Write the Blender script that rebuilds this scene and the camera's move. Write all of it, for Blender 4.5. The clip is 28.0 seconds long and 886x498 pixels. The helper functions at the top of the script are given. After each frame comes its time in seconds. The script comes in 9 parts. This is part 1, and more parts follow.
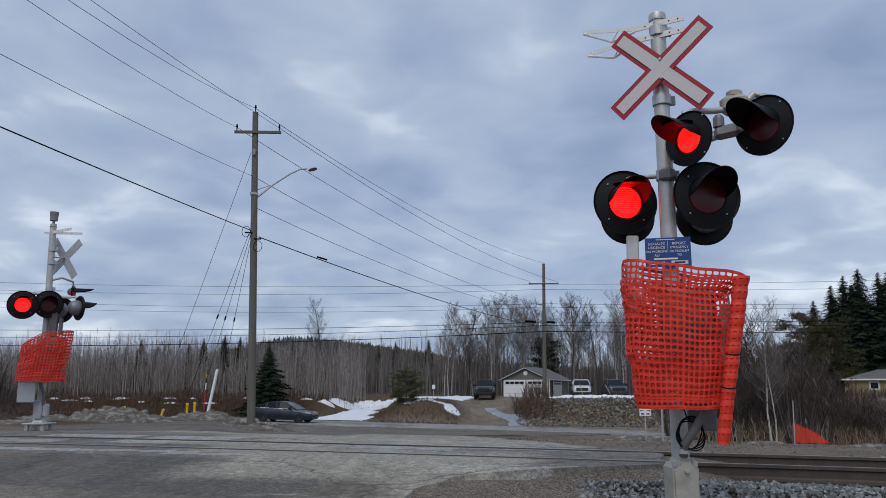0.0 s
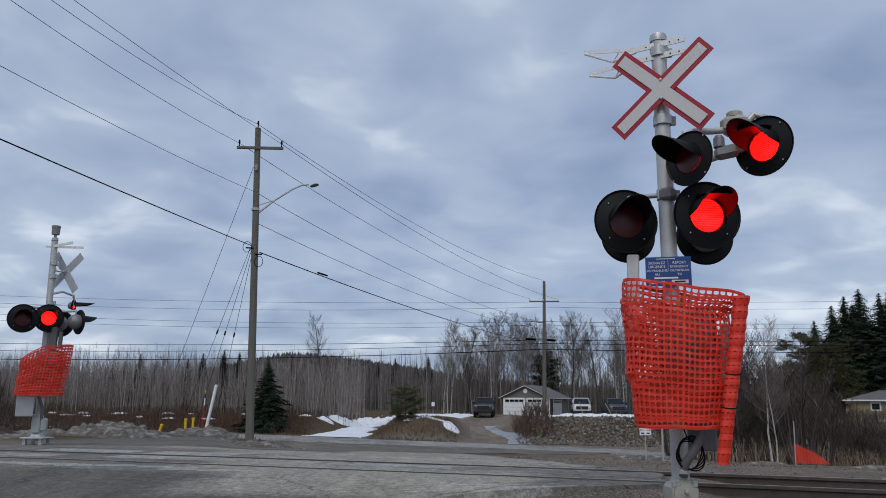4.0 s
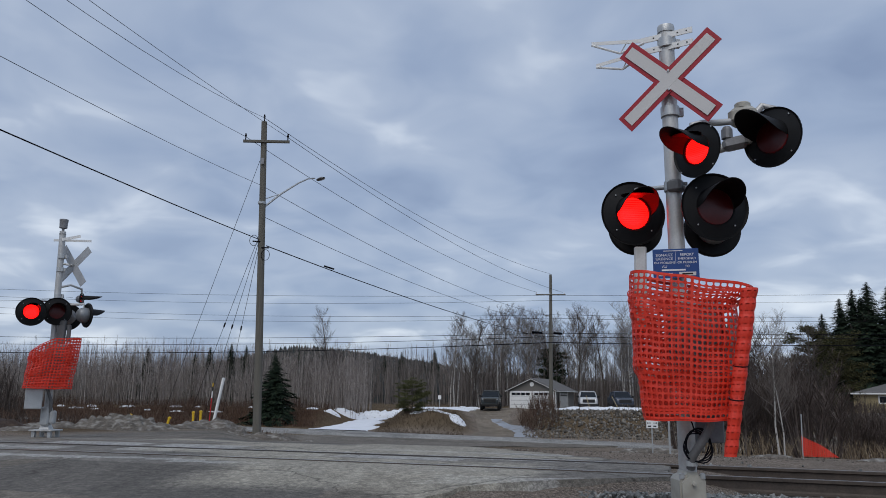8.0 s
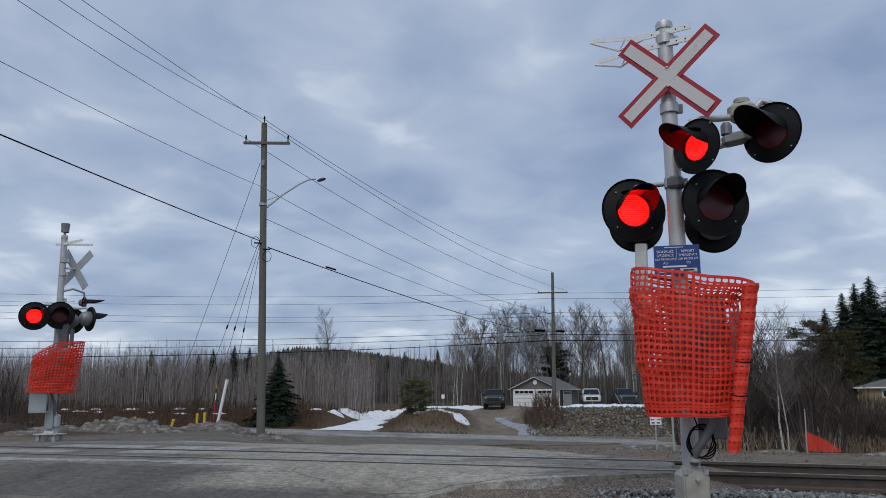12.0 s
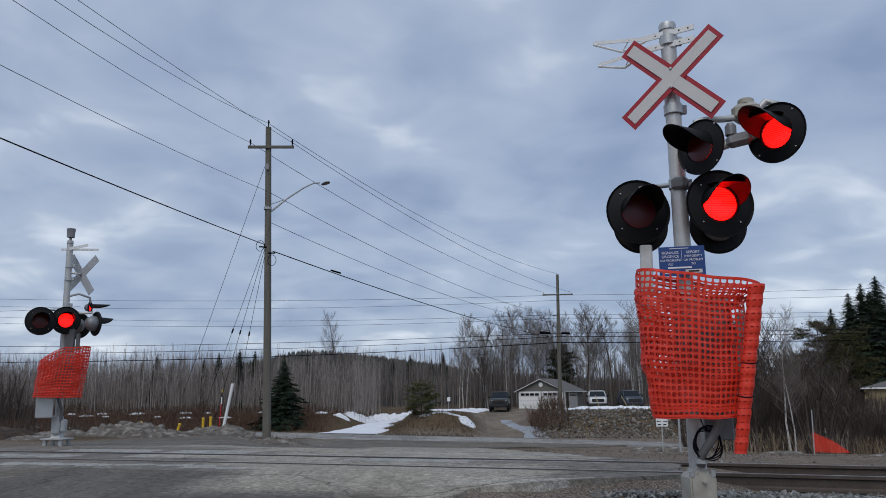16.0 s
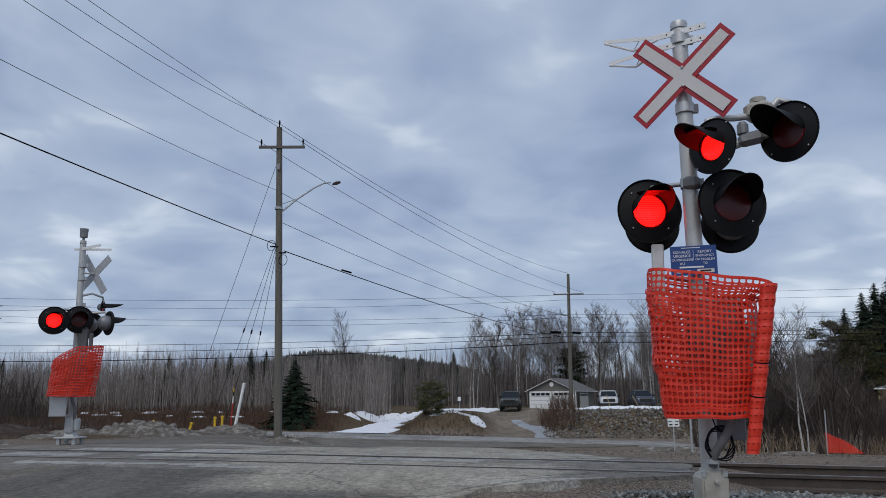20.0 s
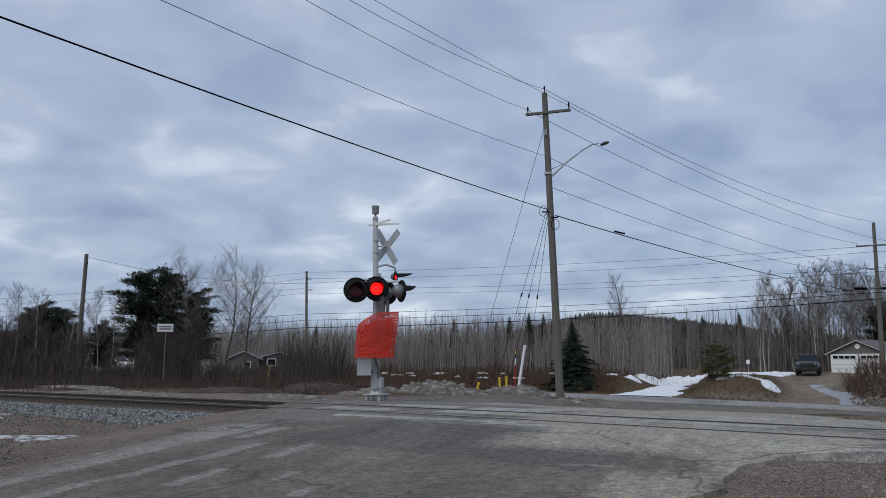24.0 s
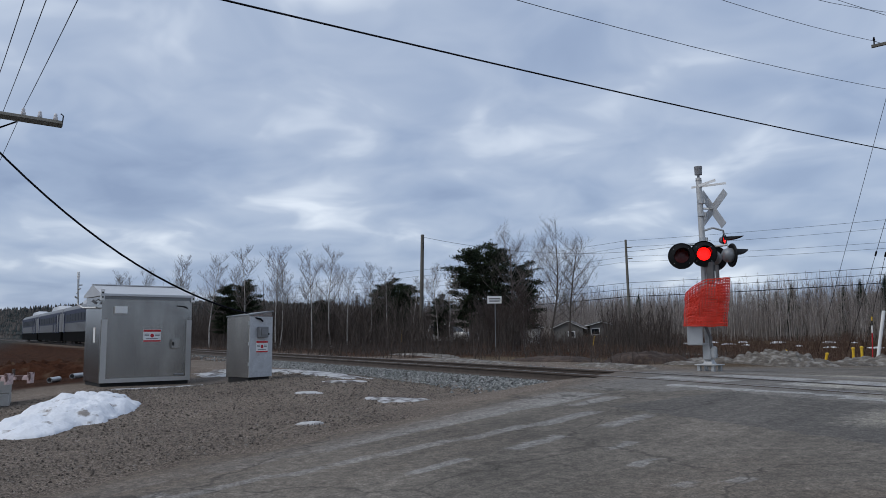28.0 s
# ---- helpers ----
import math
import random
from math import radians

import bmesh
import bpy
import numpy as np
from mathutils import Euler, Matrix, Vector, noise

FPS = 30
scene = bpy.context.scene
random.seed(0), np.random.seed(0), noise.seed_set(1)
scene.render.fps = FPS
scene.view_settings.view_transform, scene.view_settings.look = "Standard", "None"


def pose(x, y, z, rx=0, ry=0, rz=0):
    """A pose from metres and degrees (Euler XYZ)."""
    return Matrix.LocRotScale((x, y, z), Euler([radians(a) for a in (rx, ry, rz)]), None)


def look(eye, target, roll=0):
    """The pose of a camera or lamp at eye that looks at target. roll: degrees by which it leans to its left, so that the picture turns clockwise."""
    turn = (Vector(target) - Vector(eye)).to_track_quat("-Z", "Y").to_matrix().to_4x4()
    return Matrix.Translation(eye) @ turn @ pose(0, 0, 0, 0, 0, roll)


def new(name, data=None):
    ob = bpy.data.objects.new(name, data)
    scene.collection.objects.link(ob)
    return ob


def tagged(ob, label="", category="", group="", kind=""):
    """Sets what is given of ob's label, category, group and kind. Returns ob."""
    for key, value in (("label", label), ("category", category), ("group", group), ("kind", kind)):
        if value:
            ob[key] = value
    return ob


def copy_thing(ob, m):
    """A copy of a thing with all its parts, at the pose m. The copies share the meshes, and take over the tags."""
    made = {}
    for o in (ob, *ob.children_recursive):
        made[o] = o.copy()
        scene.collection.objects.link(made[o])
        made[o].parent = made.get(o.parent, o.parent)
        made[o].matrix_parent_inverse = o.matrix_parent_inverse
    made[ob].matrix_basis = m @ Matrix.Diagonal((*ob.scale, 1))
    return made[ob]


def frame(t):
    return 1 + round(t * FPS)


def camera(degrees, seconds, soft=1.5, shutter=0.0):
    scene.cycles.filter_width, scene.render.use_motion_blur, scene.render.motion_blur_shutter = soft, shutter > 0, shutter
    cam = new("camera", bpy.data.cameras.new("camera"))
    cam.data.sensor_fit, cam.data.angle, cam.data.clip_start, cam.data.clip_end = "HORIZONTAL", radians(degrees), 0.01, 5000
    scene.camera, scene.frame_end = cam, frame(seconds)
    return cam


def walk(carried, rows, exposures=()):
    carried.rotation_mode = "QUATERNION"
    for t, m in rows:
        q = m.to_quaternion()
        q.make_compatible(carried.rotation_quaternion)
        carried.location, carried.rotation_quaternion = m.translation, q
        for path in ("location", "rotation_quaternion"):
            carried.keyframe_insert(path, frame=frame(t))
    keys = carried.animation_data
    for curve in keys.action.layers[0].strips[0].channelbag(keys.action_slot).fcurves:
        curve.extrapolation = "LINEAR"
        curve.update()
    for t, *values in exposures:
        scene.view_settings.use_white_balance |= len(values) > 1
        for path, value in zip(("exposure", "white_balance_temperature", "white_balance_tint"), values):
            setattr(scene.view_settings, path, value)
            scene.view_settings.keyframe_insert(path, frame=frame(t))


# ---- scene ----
cam = camera(59.5, 28.0, 0.9)
PATH = [
    (0, (0.03, 0.336, 1.348), (0.037, 2.304, 1.701), 0.1),
    (0.5, (0.032, 0.336, 1.349), (0.04, 2.304, 1.706), 0.1),
    (1, (0.033, 0.337, 1.35), (0.04, 2.304, 1.714), 0.1),
    (1.5, (0.032, 0.338, 1.349), (0.04, 2.304, 1.715), 0.2),
    (2, (0.032, 0.335, 1.348), (0.042, 2.301, 1.714), 0.4),
    (2.5, (0.03, 0.33, 1.348), (0.039, 2.295, 1.72), 0.4),
    (3, (0.029, 0.325, 1.349), (0.036, 2.289, 1.728), 0.4),
    (3.5, (0.027, 0.32, 1.35), (0.032, 2.282, 1.736), 0.6),
    (5.5, (0.027, 0.311, 1.347), (0.033, 2.267, 1.764), 0.5),
    (6, (0.027, 0.312, 1.346), (0.03, 2.268, 1.761), 0.8),
    (6.5, (0.026, 0.316, 1.345), (0.023, 2.274, 1.751), 0.8),
    (7, (0.025, 0.32, 1.343), (0.018, 2.281, 1.737), 0.8),
    (7.5, (0.025, 0.323, 1.342), (0.019, 2.285, 1.727), 0.6),
    (8, (0.024, 0.326, 1.341), (0.013, 2.29, 1.72), 0.6),
    (8.5, (0.024, 0.329, 1.34), (0.009, 2.295, 1.708), 0.5),
    (9, (0.025, 0.331, 1.339), (0.006, 2.299, 1.697), 0.3),
    (9.5, (0.028, 0.331, 1.34), (0.011, 2.299, 1.692), -0.0),
    (10, (0.029, 0.331, 1.339), (0.017, 2.3, 1.692), -0.1),
    (10.5, (0.03, 0.33, 1.339), (0.017, 2.298, 1.694), 0.0),
    (11, (0.029, 0.325, 1.339), (0.014, 2.292, 1.697), 0.0),
    (11.5, (0.028, 0.318, 1.34), (0.013, 2.285, 1.705), 0.0),
    (12, (0.028, 0.315, 1.34), (0.013, 2.279, 1.717), -0.1),
    (12.5, (0.026, 0.314, 1.339), (0.012, 2.276, 1.726), -0.1),
    (14.5, (0.028, 0.311, 1.343), (0.004, 2.27, 1.746), -0.5),
    (15, (0.029, 0.312, 1.342), (0.006, 2.272, 1.743), -0.6),
    (15.5, (0.03, 0.313, 1.34), (0.01, 2.275, 1.732), -0.5),
    (16, (0.029, 0.315, 1.339), (0.002, 2.278, 1.723), -0.4),
    (16.5, (0.03, 0.317, 1.339), (-0.006, 2.281, 1.718), -0.4),
    (17, (0.03, 0.318, 1.339), (-0.013, 2.282, 1.717), -0.4),
    (17.5, (0.027, 0.321, 1.338), (-0.022, 2.284, 1.715), -0.3),
    (18, (0.026, 0.323, 1.337), (-0.029, 2.287, 1.708), -0.2),
    (18.5, (0.026, 0.323, 1.338), (-0.033, 2.289, 1.7), -0.2),
    (19, (0.025, 0.319, 1.338), (-0.033, 2.285, 1.701), -0.2),
    (19.5, (0.026, 0.313, 1.339), (-0.03, 2.277, 1.711), -0.4),
    (20, (0.026, 0.311, 1.339), (-0.028, 2.273, 1.722), -0.3),
    (20.5, (0.027, 0.31, 1.338), (-0.021, 2.272, 1.724), -0.3),
    (22.5, (0.022, 0.306, 1.331), (-0.028, 2.269, 1.708), -0.3),
    (23, (0.012, 0.302, 1.329), (-0.127, 2.265, 1.69), -0.2),
    (23.5, (-0.01, 0.301, 1.327), (-0.409, 2.233, 1.656), 0.0),
    (24, (-0.033, 0.299, 1.325), (-0.764, 2.137, 1.617), -0.0),
    (24.5, (-0.058, 0.297, 1.325), (-1.093, 1.989, 1.587), -0.2),
    (25, (-0.082, 0.301, 1.325), (-1.278, 1.884, 1.571), -0.3),
    (25.5, (-0.104, 0.307, 1.325), (-1.397, 1.816, 1.555), -0.5),
    (26, (-0.122, 0.314, 1.326), (-1.469, 1.776, 1.549), -0.5),
    (26.5, (-0.135, 0.321, 1.326), (-1.519, 1.747, 1.549), -0.3),
    (27, (-0.145, 0.329, 1.326), (-1.549, 1.737, 1.542), -0.2),
    (27.5, (-0.151, 0.336, 1.326), (-1.56, 1.74, 1.54), -0.2),
    (28, (-0.156, 0.342, 1.327), (-1.563, 1.748, 1.544), -0.3),
]
walk(cam, [(t, look(eye, target, roll)) for t, eye, target, roll in PATH], ((0.0, -0.04), (3.0, -0.06), (6.0, -0.10), (12.0, -0.09), (20.0, -0.10), (23.0, -0.10), (25.0, 0.0), (28.0, 0.0)))

# ---------------------------------------------------------------- world and light
world = bpy.data.worlds.new("overcast_sky")
scene.world = world
world.use_nodes = True
wn, wl = world.node_tree.nodes, world.node_tree.links
wn.clear()


def wnode(kind, **kw):
    n = wn.new(kind)
    for k, v in kw.items():
        n.inputs[k].default_value = v
    return n


def wmath(op, a, b):
    n = wn.new("ShaderNodeMath")
    n.operation = op
    for i, s in enumerate((a, b)):
        if isinstance(s, (int, float)):
            n.inputs[i].default_value = s
        else:
            wl.new(s, n.inputs[i])
    return n.outputs[0]


def build_sky():
    coord = wn.new("ShaderNodeTexCoord")
    sep = wn.new("ShaderNodeSeparateXYZ")
    wl.new(coord.outputs["Generated"], sep.inputs[0])
    up = wmath("ADD", wmath("MAXIMUM", sep.outputs[2], 0.0), 0.22)
    comb = wn.new("ShaderNodeCombineXYZ")
    wl.new(wmath("DIVIDE", sep.outputs[0], up), comb.inputs[0])
    wl.new(wmath("DIVIDE", sep.outputs[1], up), comb.inputs[1])
    big = wnode("ShaderNodeTexNoise", Scale=1.15, Detail=3.0, Roughness=0.45, Distortion=0.3)
    small = wnode("ShaderNodeTexNoise", Scale=4.0, Detail=3.5, Roughness=0.46, Distortion=0.5)
    for n in (big, small):
        wl.new(comb.outputs[0], n.inputs["Vector"])
    cloud = wmath("ADD", wmath("MULTIPLY", big.outputs[0], 0.64), wmath("MULTIPLY", small.outputs[0], 0.36))
    def lobe(d, power, gain):
        dot = wn.new("ShaderNodeVectorMath")
        dot.operation = "DOT_PRODUCT"
        dot.inputs[1].default_value = Vector(d).normalized()
        wl.new(coord.outputs["Generated"], dot.inputs[0])
        return wmath("MULTIPLY", wmath("POWER", wmath("MAXIMUM", dot.outputs["Value"], 0.0), power), gain)

    # broad thinner and thicker parts of the overcast
    for d, power, gain in (((-0.54, 0.77, 0.34), 34, 0.07), ((-0.80, 0.575, 0.178), 90, -0.05), ((-0.69, 0.64, 0.35), 60, 0.02), ((-0.43, 0.82, 0.42), 40, 0.03), ((0.43, 0.81, 0.42), 40, 0.035), ((-0.38, 0.91, 0.14), 50, -0.055), ((-0.89, 0.42, 0.17), 30, 0.005)):
        cloud = wmath("ADD", cloud, lobe(d, power, gain))
    low = wmath("MULTIPLY", wmath("SUBTRACT", 0.22, wmath("MINIMUM", wmath("MAXIMUM", sep.outputs[2], 0.0), 0.22)), 0.04)
    ramp = wn.new("ShaderNodeValToRGB")
    el = ramp.color_ramp.elements
    el[0].position, el[0].color = 0.355, (0.235, 0.305, 0.455, 1)
    el[1].position, el[1].color = 0.655, (0.69, 0.755, 0.85, 1)
    e = el.new(0.45)
    e.color = (0.302, 0.380, 0.532, 1)
    e = el.new(0.55)
    e.color = (0.400, 0.474, 0.610, 1)
    wl.new(wmath("ADD", wmath("ADD", cloud, low), -0.006), ramp.inputs[0])
    sky = wn.new("ShaderNodeTexSky")
    sky.sky_type, sky.sun_disc = "NISHITA", False
    sky.sun_elevation, sky.sun_rotation = radians(38), radians(200)
    b1, b2 = wnode("ShaderNodeBackground", Strength=1.03), wnode("ShaderNodeBackground", Strength=0.012)
    wl.new(ramp.outputs[0], b1.inputs[0])
    wl.new(sky.outputs[0], b2.inputs[0])
    add = wn.new("ShaderNodeAddShader")
    out = wn.new("ShaderNodeOutputWorld")
    wl.new(b1.outputs[0], add.inputs[0])
    wl.new(b2.outputs[0], add.inputs[1])
    wl.new(add.outputs[0], out.inputs[0])


build_sky()
sun_data = bpy.data.lights.new("sun", "SUN")
sun_data.energy, sun_data.angle, sun_data.color = 1.3, radians(40), (1.0, 0.965, 0.92)
sun = new("sun", sun_data)
sun.matrix_world = look((0, 0, 50), (12, 38, 0))

# ---------------------------------------------------------------- materials


def material(name, base, rough=0.8, metal=0.0, vary=0.25, scale=8.0, fine=60.0, bump=0.15, spots=None, emit=None, emit_strength=0.0, per_object=0.0, coord="Object", stretch=(1, 1, 1), spec=0.5):
    """Base colour with variation at two scales, optional blotches of a second colour, and fine relief."""
    m = bpy.data.materials.new(name)
    m.use_nodes = True
    n, l = m.node_tree.nodes, m.node_tree.links
    b = n["Principled BSDF"]
    tc = n.new("ShaderNodeTexCoord")
    mp = n.new("ShaderNodeMapping")
    mp.inputs["Scale"].default_value = stretch
    l.new(tc.outputs[coord], mp.inputs[0])
    n1, n2 = n.new("ShaderNodeTexNoise"), n.new("ShaderNodeTexNoise")
    for q, s in ((n1, scale), (n2, fine)):
        q.inputs["Scale"].default_value, q.inputs["Detail"].default_value = s, 4
        l.new(mp.outputs[0], q.inputs["Vector"])
    dark = tuple(c * (1 - vary) for c in base)
    light = tuple(min(1, c * (1 + vary)) for c in base)
    mix = n.new("ShaderNodeMix")
    mix.data_type = "RGBA"
    mix.inputs[6].default_value, mix.inputs[7].default_value = (*dark, 1), (*light, 1)
    avg = n.new("ShaderNodeMath")
    avg.operation = "ADD"
    for i, q in enumerate((n1, n2)):
        h = n.new("ShaderNodeMapRange")
        h.inputs[1].default_value, h.inputs[2].default_value, h.inputs[3].default_value, h.inputs[4].default_value = 0.3, 0.7, 0, 0.5
        l.new(q.outputs[0], h.inputs[0])
        l.new(h.outputs[0], avg.inputs[i])
    l.new(avg.outputs[0], mix.inputs[0])
    col = mix.outputs[2]
    if spots:
        colour, sc, lo, hi = spots
        n3 = n.new("ShaderNodeTexNoise")
        n3.inputs["Scale"].default_value, n3.inputs["Detail"].default_value = sc, 5
        l.new(mp.outputs[0], n3.inputs["Vector"])
        mr = n.new("ShaderNodeMapRange")
        mr.inputs[1].default_value, mr.inputs[2].default_value = lo, hi
        l.new(n3.outputs[0], mr.inputs[0])
        mx = n.new("ShaderNodeMix")
        mx.data_type = "RGBA"
        mx.inputs[7].default_value = (*colour, 1)
        l.new(mr.outputs[0], mx.inputs[0])
        l.new(col, mx.inputs[6])
        col = mx.outputs[2]
    if per_object:
        info = n.new("ShaderNodeObjectInfo")
        hs = n.new("ShaderNodeHueSaturation")
        mr = n.new("ShaderNodeMapRange")
        mr.inputs[3].default_value, mr.inputs[4].default_value = 1 - per_object, 1 + per_object
        l.new(info.outputs["Random"], mr.inputs[0])
        l.new(mr.outputs[0], hs.inputs["Value"])
        l.new(col, hs.inputs["Color"])
        col = hs.outputs[0]
    l.new(col, b.inputs["Base Color"])
    b.inputs["Roughness"].default_value, b.inputs["Metallic"].default_value = rough, metal
    b.inputs["Specular IOR Level"].default_value = spec
    if bump:
        bp = n.new("ShaderNodeBump")
        bp.inputs["Strength"].default_value, bp.inputs["Distance"].default_value = bump, 0.02
        l.new(n2.outputs[0], bp.inputs["Height"])
        l.new(bp.outputs[0], b.inputs["Normal"])
    if emit:
        b.inputs["Emission Color"].default_value, b.inputs["Emission Strength"].default_value = (*emit, 1), emit_strength
    return m


def island_material(name, colours, rough=0.9, spec=0.3):
    """For joined loose pieces: every piece takes its own shade between the colours."""
    m = bpy.data.materials.new(name)
    m.use_nodes = True
    n, l = m.node_tree.nodes, m.node_tree.links
    geo = n.new("ShaderNodeNewGeometry")
    ramp = n.new("ShaderNodeValToRGB")
    el = ramp.color_ramp.elements
    el[0].position, el[0].color = 0.0, (*colours[0], 1)
    el[1].position, el[1].color = 1.0, (*colours[-1], 1)
    for i, c in enumerate(colours[1:-1]):
        e = el.new((i + 1) / (len(colours) - 1))
        e.color = (*c, 1)
    l.new(geo.outputs["Random Per Island"], ramp.inputs[0])
    b = n["Principled BSDF"]
    noise_tex = n.new("ShaderNodeTexNoise")
    noise_tex.inputs["Scale"].default_value = 14
    hs = n.new("ShaderNodeHueSaturation")
    mr = n.new("ShaderNodeMapRange")
    mr.inputs[1].default_value, mr.inputs[2].default_value, mr.inputs[3].default_value, mr.inputs[4].default_value = 0.3, 0.7, 0.75, 1.25
    tc = n.new("ShaderNodeTexCoord")
    l.new(tc.outputs["Object"], noise_tex.inputs["Vector"])
    l.new(noise_tex.outputs[0], mr.inputs[0])
    l.new(mr.outputs[0], hs.inputs["Value"])
    l.new(ramp.outputs[0], hs.inputs["Color"])
    l.new(hs.outputs[0], b.inputs["Base Color"])
    b.inputs["Roughness"].default_value, b.inputs["Specular IOR Level"].default_value = rough, spec
    return m


def ground_material():
    """Gravel, dead grass and snow, blended by the ground's own masks."""
    m = bpy.data.materials.new("ground_gravel_grass")
    m.use_nodes = True
    n, l = m.node_tree.nodes, m.node_tree.links
    b = n["Principled BSDF"]
    tc = n.new("ShaderNodeTexCoord")

    def nz(scale, detail=5):
        q = n.new("ShaderNodeTexNoise")
        q.inputs["Scale"].default_value, q.inputs["Detail"].default_value, q.inputs["Roughness"].default_value = scale, detail, 0.65
        l.new(tc.outputs["Object"], q.inputs["Vector"])
        return q.outputs[0]

    def ramp(src, *stops):
        r = n.new("ShaderNodeValToRGB")
        el = r.color_ramp.elements
        el[0].position, el[0].color = stops[0][0], (*stops[0][1], 1)
        el[1].position, el[1].color = stops[-1][0], (*stops[-1][1], 1)
        for p, c in stops[1:-1]:
            e = el.new(p)
            e.color = (*c, 1)
        l.new(src, r.inputs[0])
        return r.outputs[0]

    def mixc(fac, a, c):
        x = n.new("ShaderNodeMix")
        x.data_type = "RGBA"
        for i, s in ((0, fac), (6, a), (7, c)):
            if isinstance(s, tuple):
                x.inputs[i].default_value = (*s, 1)
            elif isinstance(s, float):
                x.inputs[i].default_value = s
            else:
                l.new(s, x.inputs[i])
        return x.outputs[2]

    vor = n.new("ShaderNodeTexVoronoi")
    vor.inputs["Scale"].default_value = 46
    l.new(tc.outputs["Object"], vor.inputs["Vector"])
    pebble = n.new("ShaderNodeTexVoronoi")
    pebble.inputs["Scale"].default_value = 85
    l.new(tc.outputs["Object"], pebble.inputs["Vector"])
    stone = ramp(nz(45, 3), (0.3, (0.096, 0.080, 0.067)), (0.7, (0.275, 0.234, 0.196)))
    hs = n.new("ShaderNodeHueSaturation")
    hs.inputs["Saturation"].default_value, hs.inputs["Value"].default_value = 1.0, 0.95
    l.new(stone, hs.inputs["Color"])
    gravel = mixc(0.40, hs.outputs[0], ramp(nz(0.7), (0.35, (0.072, 0.057, 0.046)), (0.65, (0.20, 0.163, 0.132))))
    grass = mixc(0.5, ramp(nz(0.35), (0.35, (0.05, 0.034, 0.022)), (0.65, (0.125, 0.095, 0.06))), ramp(nz(9), (0.3, (0.05, 0.036, 0.026)), (0.7, (0.15, 0.115, 0.075))))

    def attr(name):
        a = n.new("ShaderNodeAttribute")
        a.attribute_name = name
        return a.outputs["Fac"]

    earth = mixc(0.5, ramp(nz(1.3), (0.35, (0.018, 0.008, 0.005)), (0.65, (0.060, 0.027, 0.015))), ramp(nz(12), (0.3, (0.018, 0.009, 0.006)), (0.7, (0.062, 0.033, 0.021))))
    col = mixc(attr("earth"), mixc(attr("grass"), gravel, grass), earth)
    col = mixc(attr("wood"), col, (0.036, 0.038, 0.036))
    for src, lo, hi in ((vor, 0.66, 1.48), (pebble, 0.55, 1.65)):
        sepc, mr, hv = n.new("ShaderNodeSeparateColor"), n.new("ShaderNodeMapRange"), n.new("ShaderNodeHueSaturation")
        l.new(src.outputs["Color"], sepc.inputs[0])
        mr.inputs[3].default_value, mr.inputs[4].default_value = lo, hi
        l.new(sepc.outputs[1], mr.inputs[0])
        l.new(mr.outputs[0], hv.inputs["Value"])
        l.new(col, hv.inputs["Color"])
        col = hv.outputs[0]
    l.new(col, b.inputs["Base Color"])
    b.inputs["Roughness"].default_value, b.inputs["Specular IOR Level"].default_value = 1.0, 0.04
    bp = n.new("ShaderNodeBump")
    bp.inputs["Strength"].default_value, bp.inputs["Distance"].default_value = 0.9, 0.05
    l.new(nz(22, 8), bp.inputs["Height"])
    l.new(bp.outputs[0], b.inputs["Normal"])
    return m


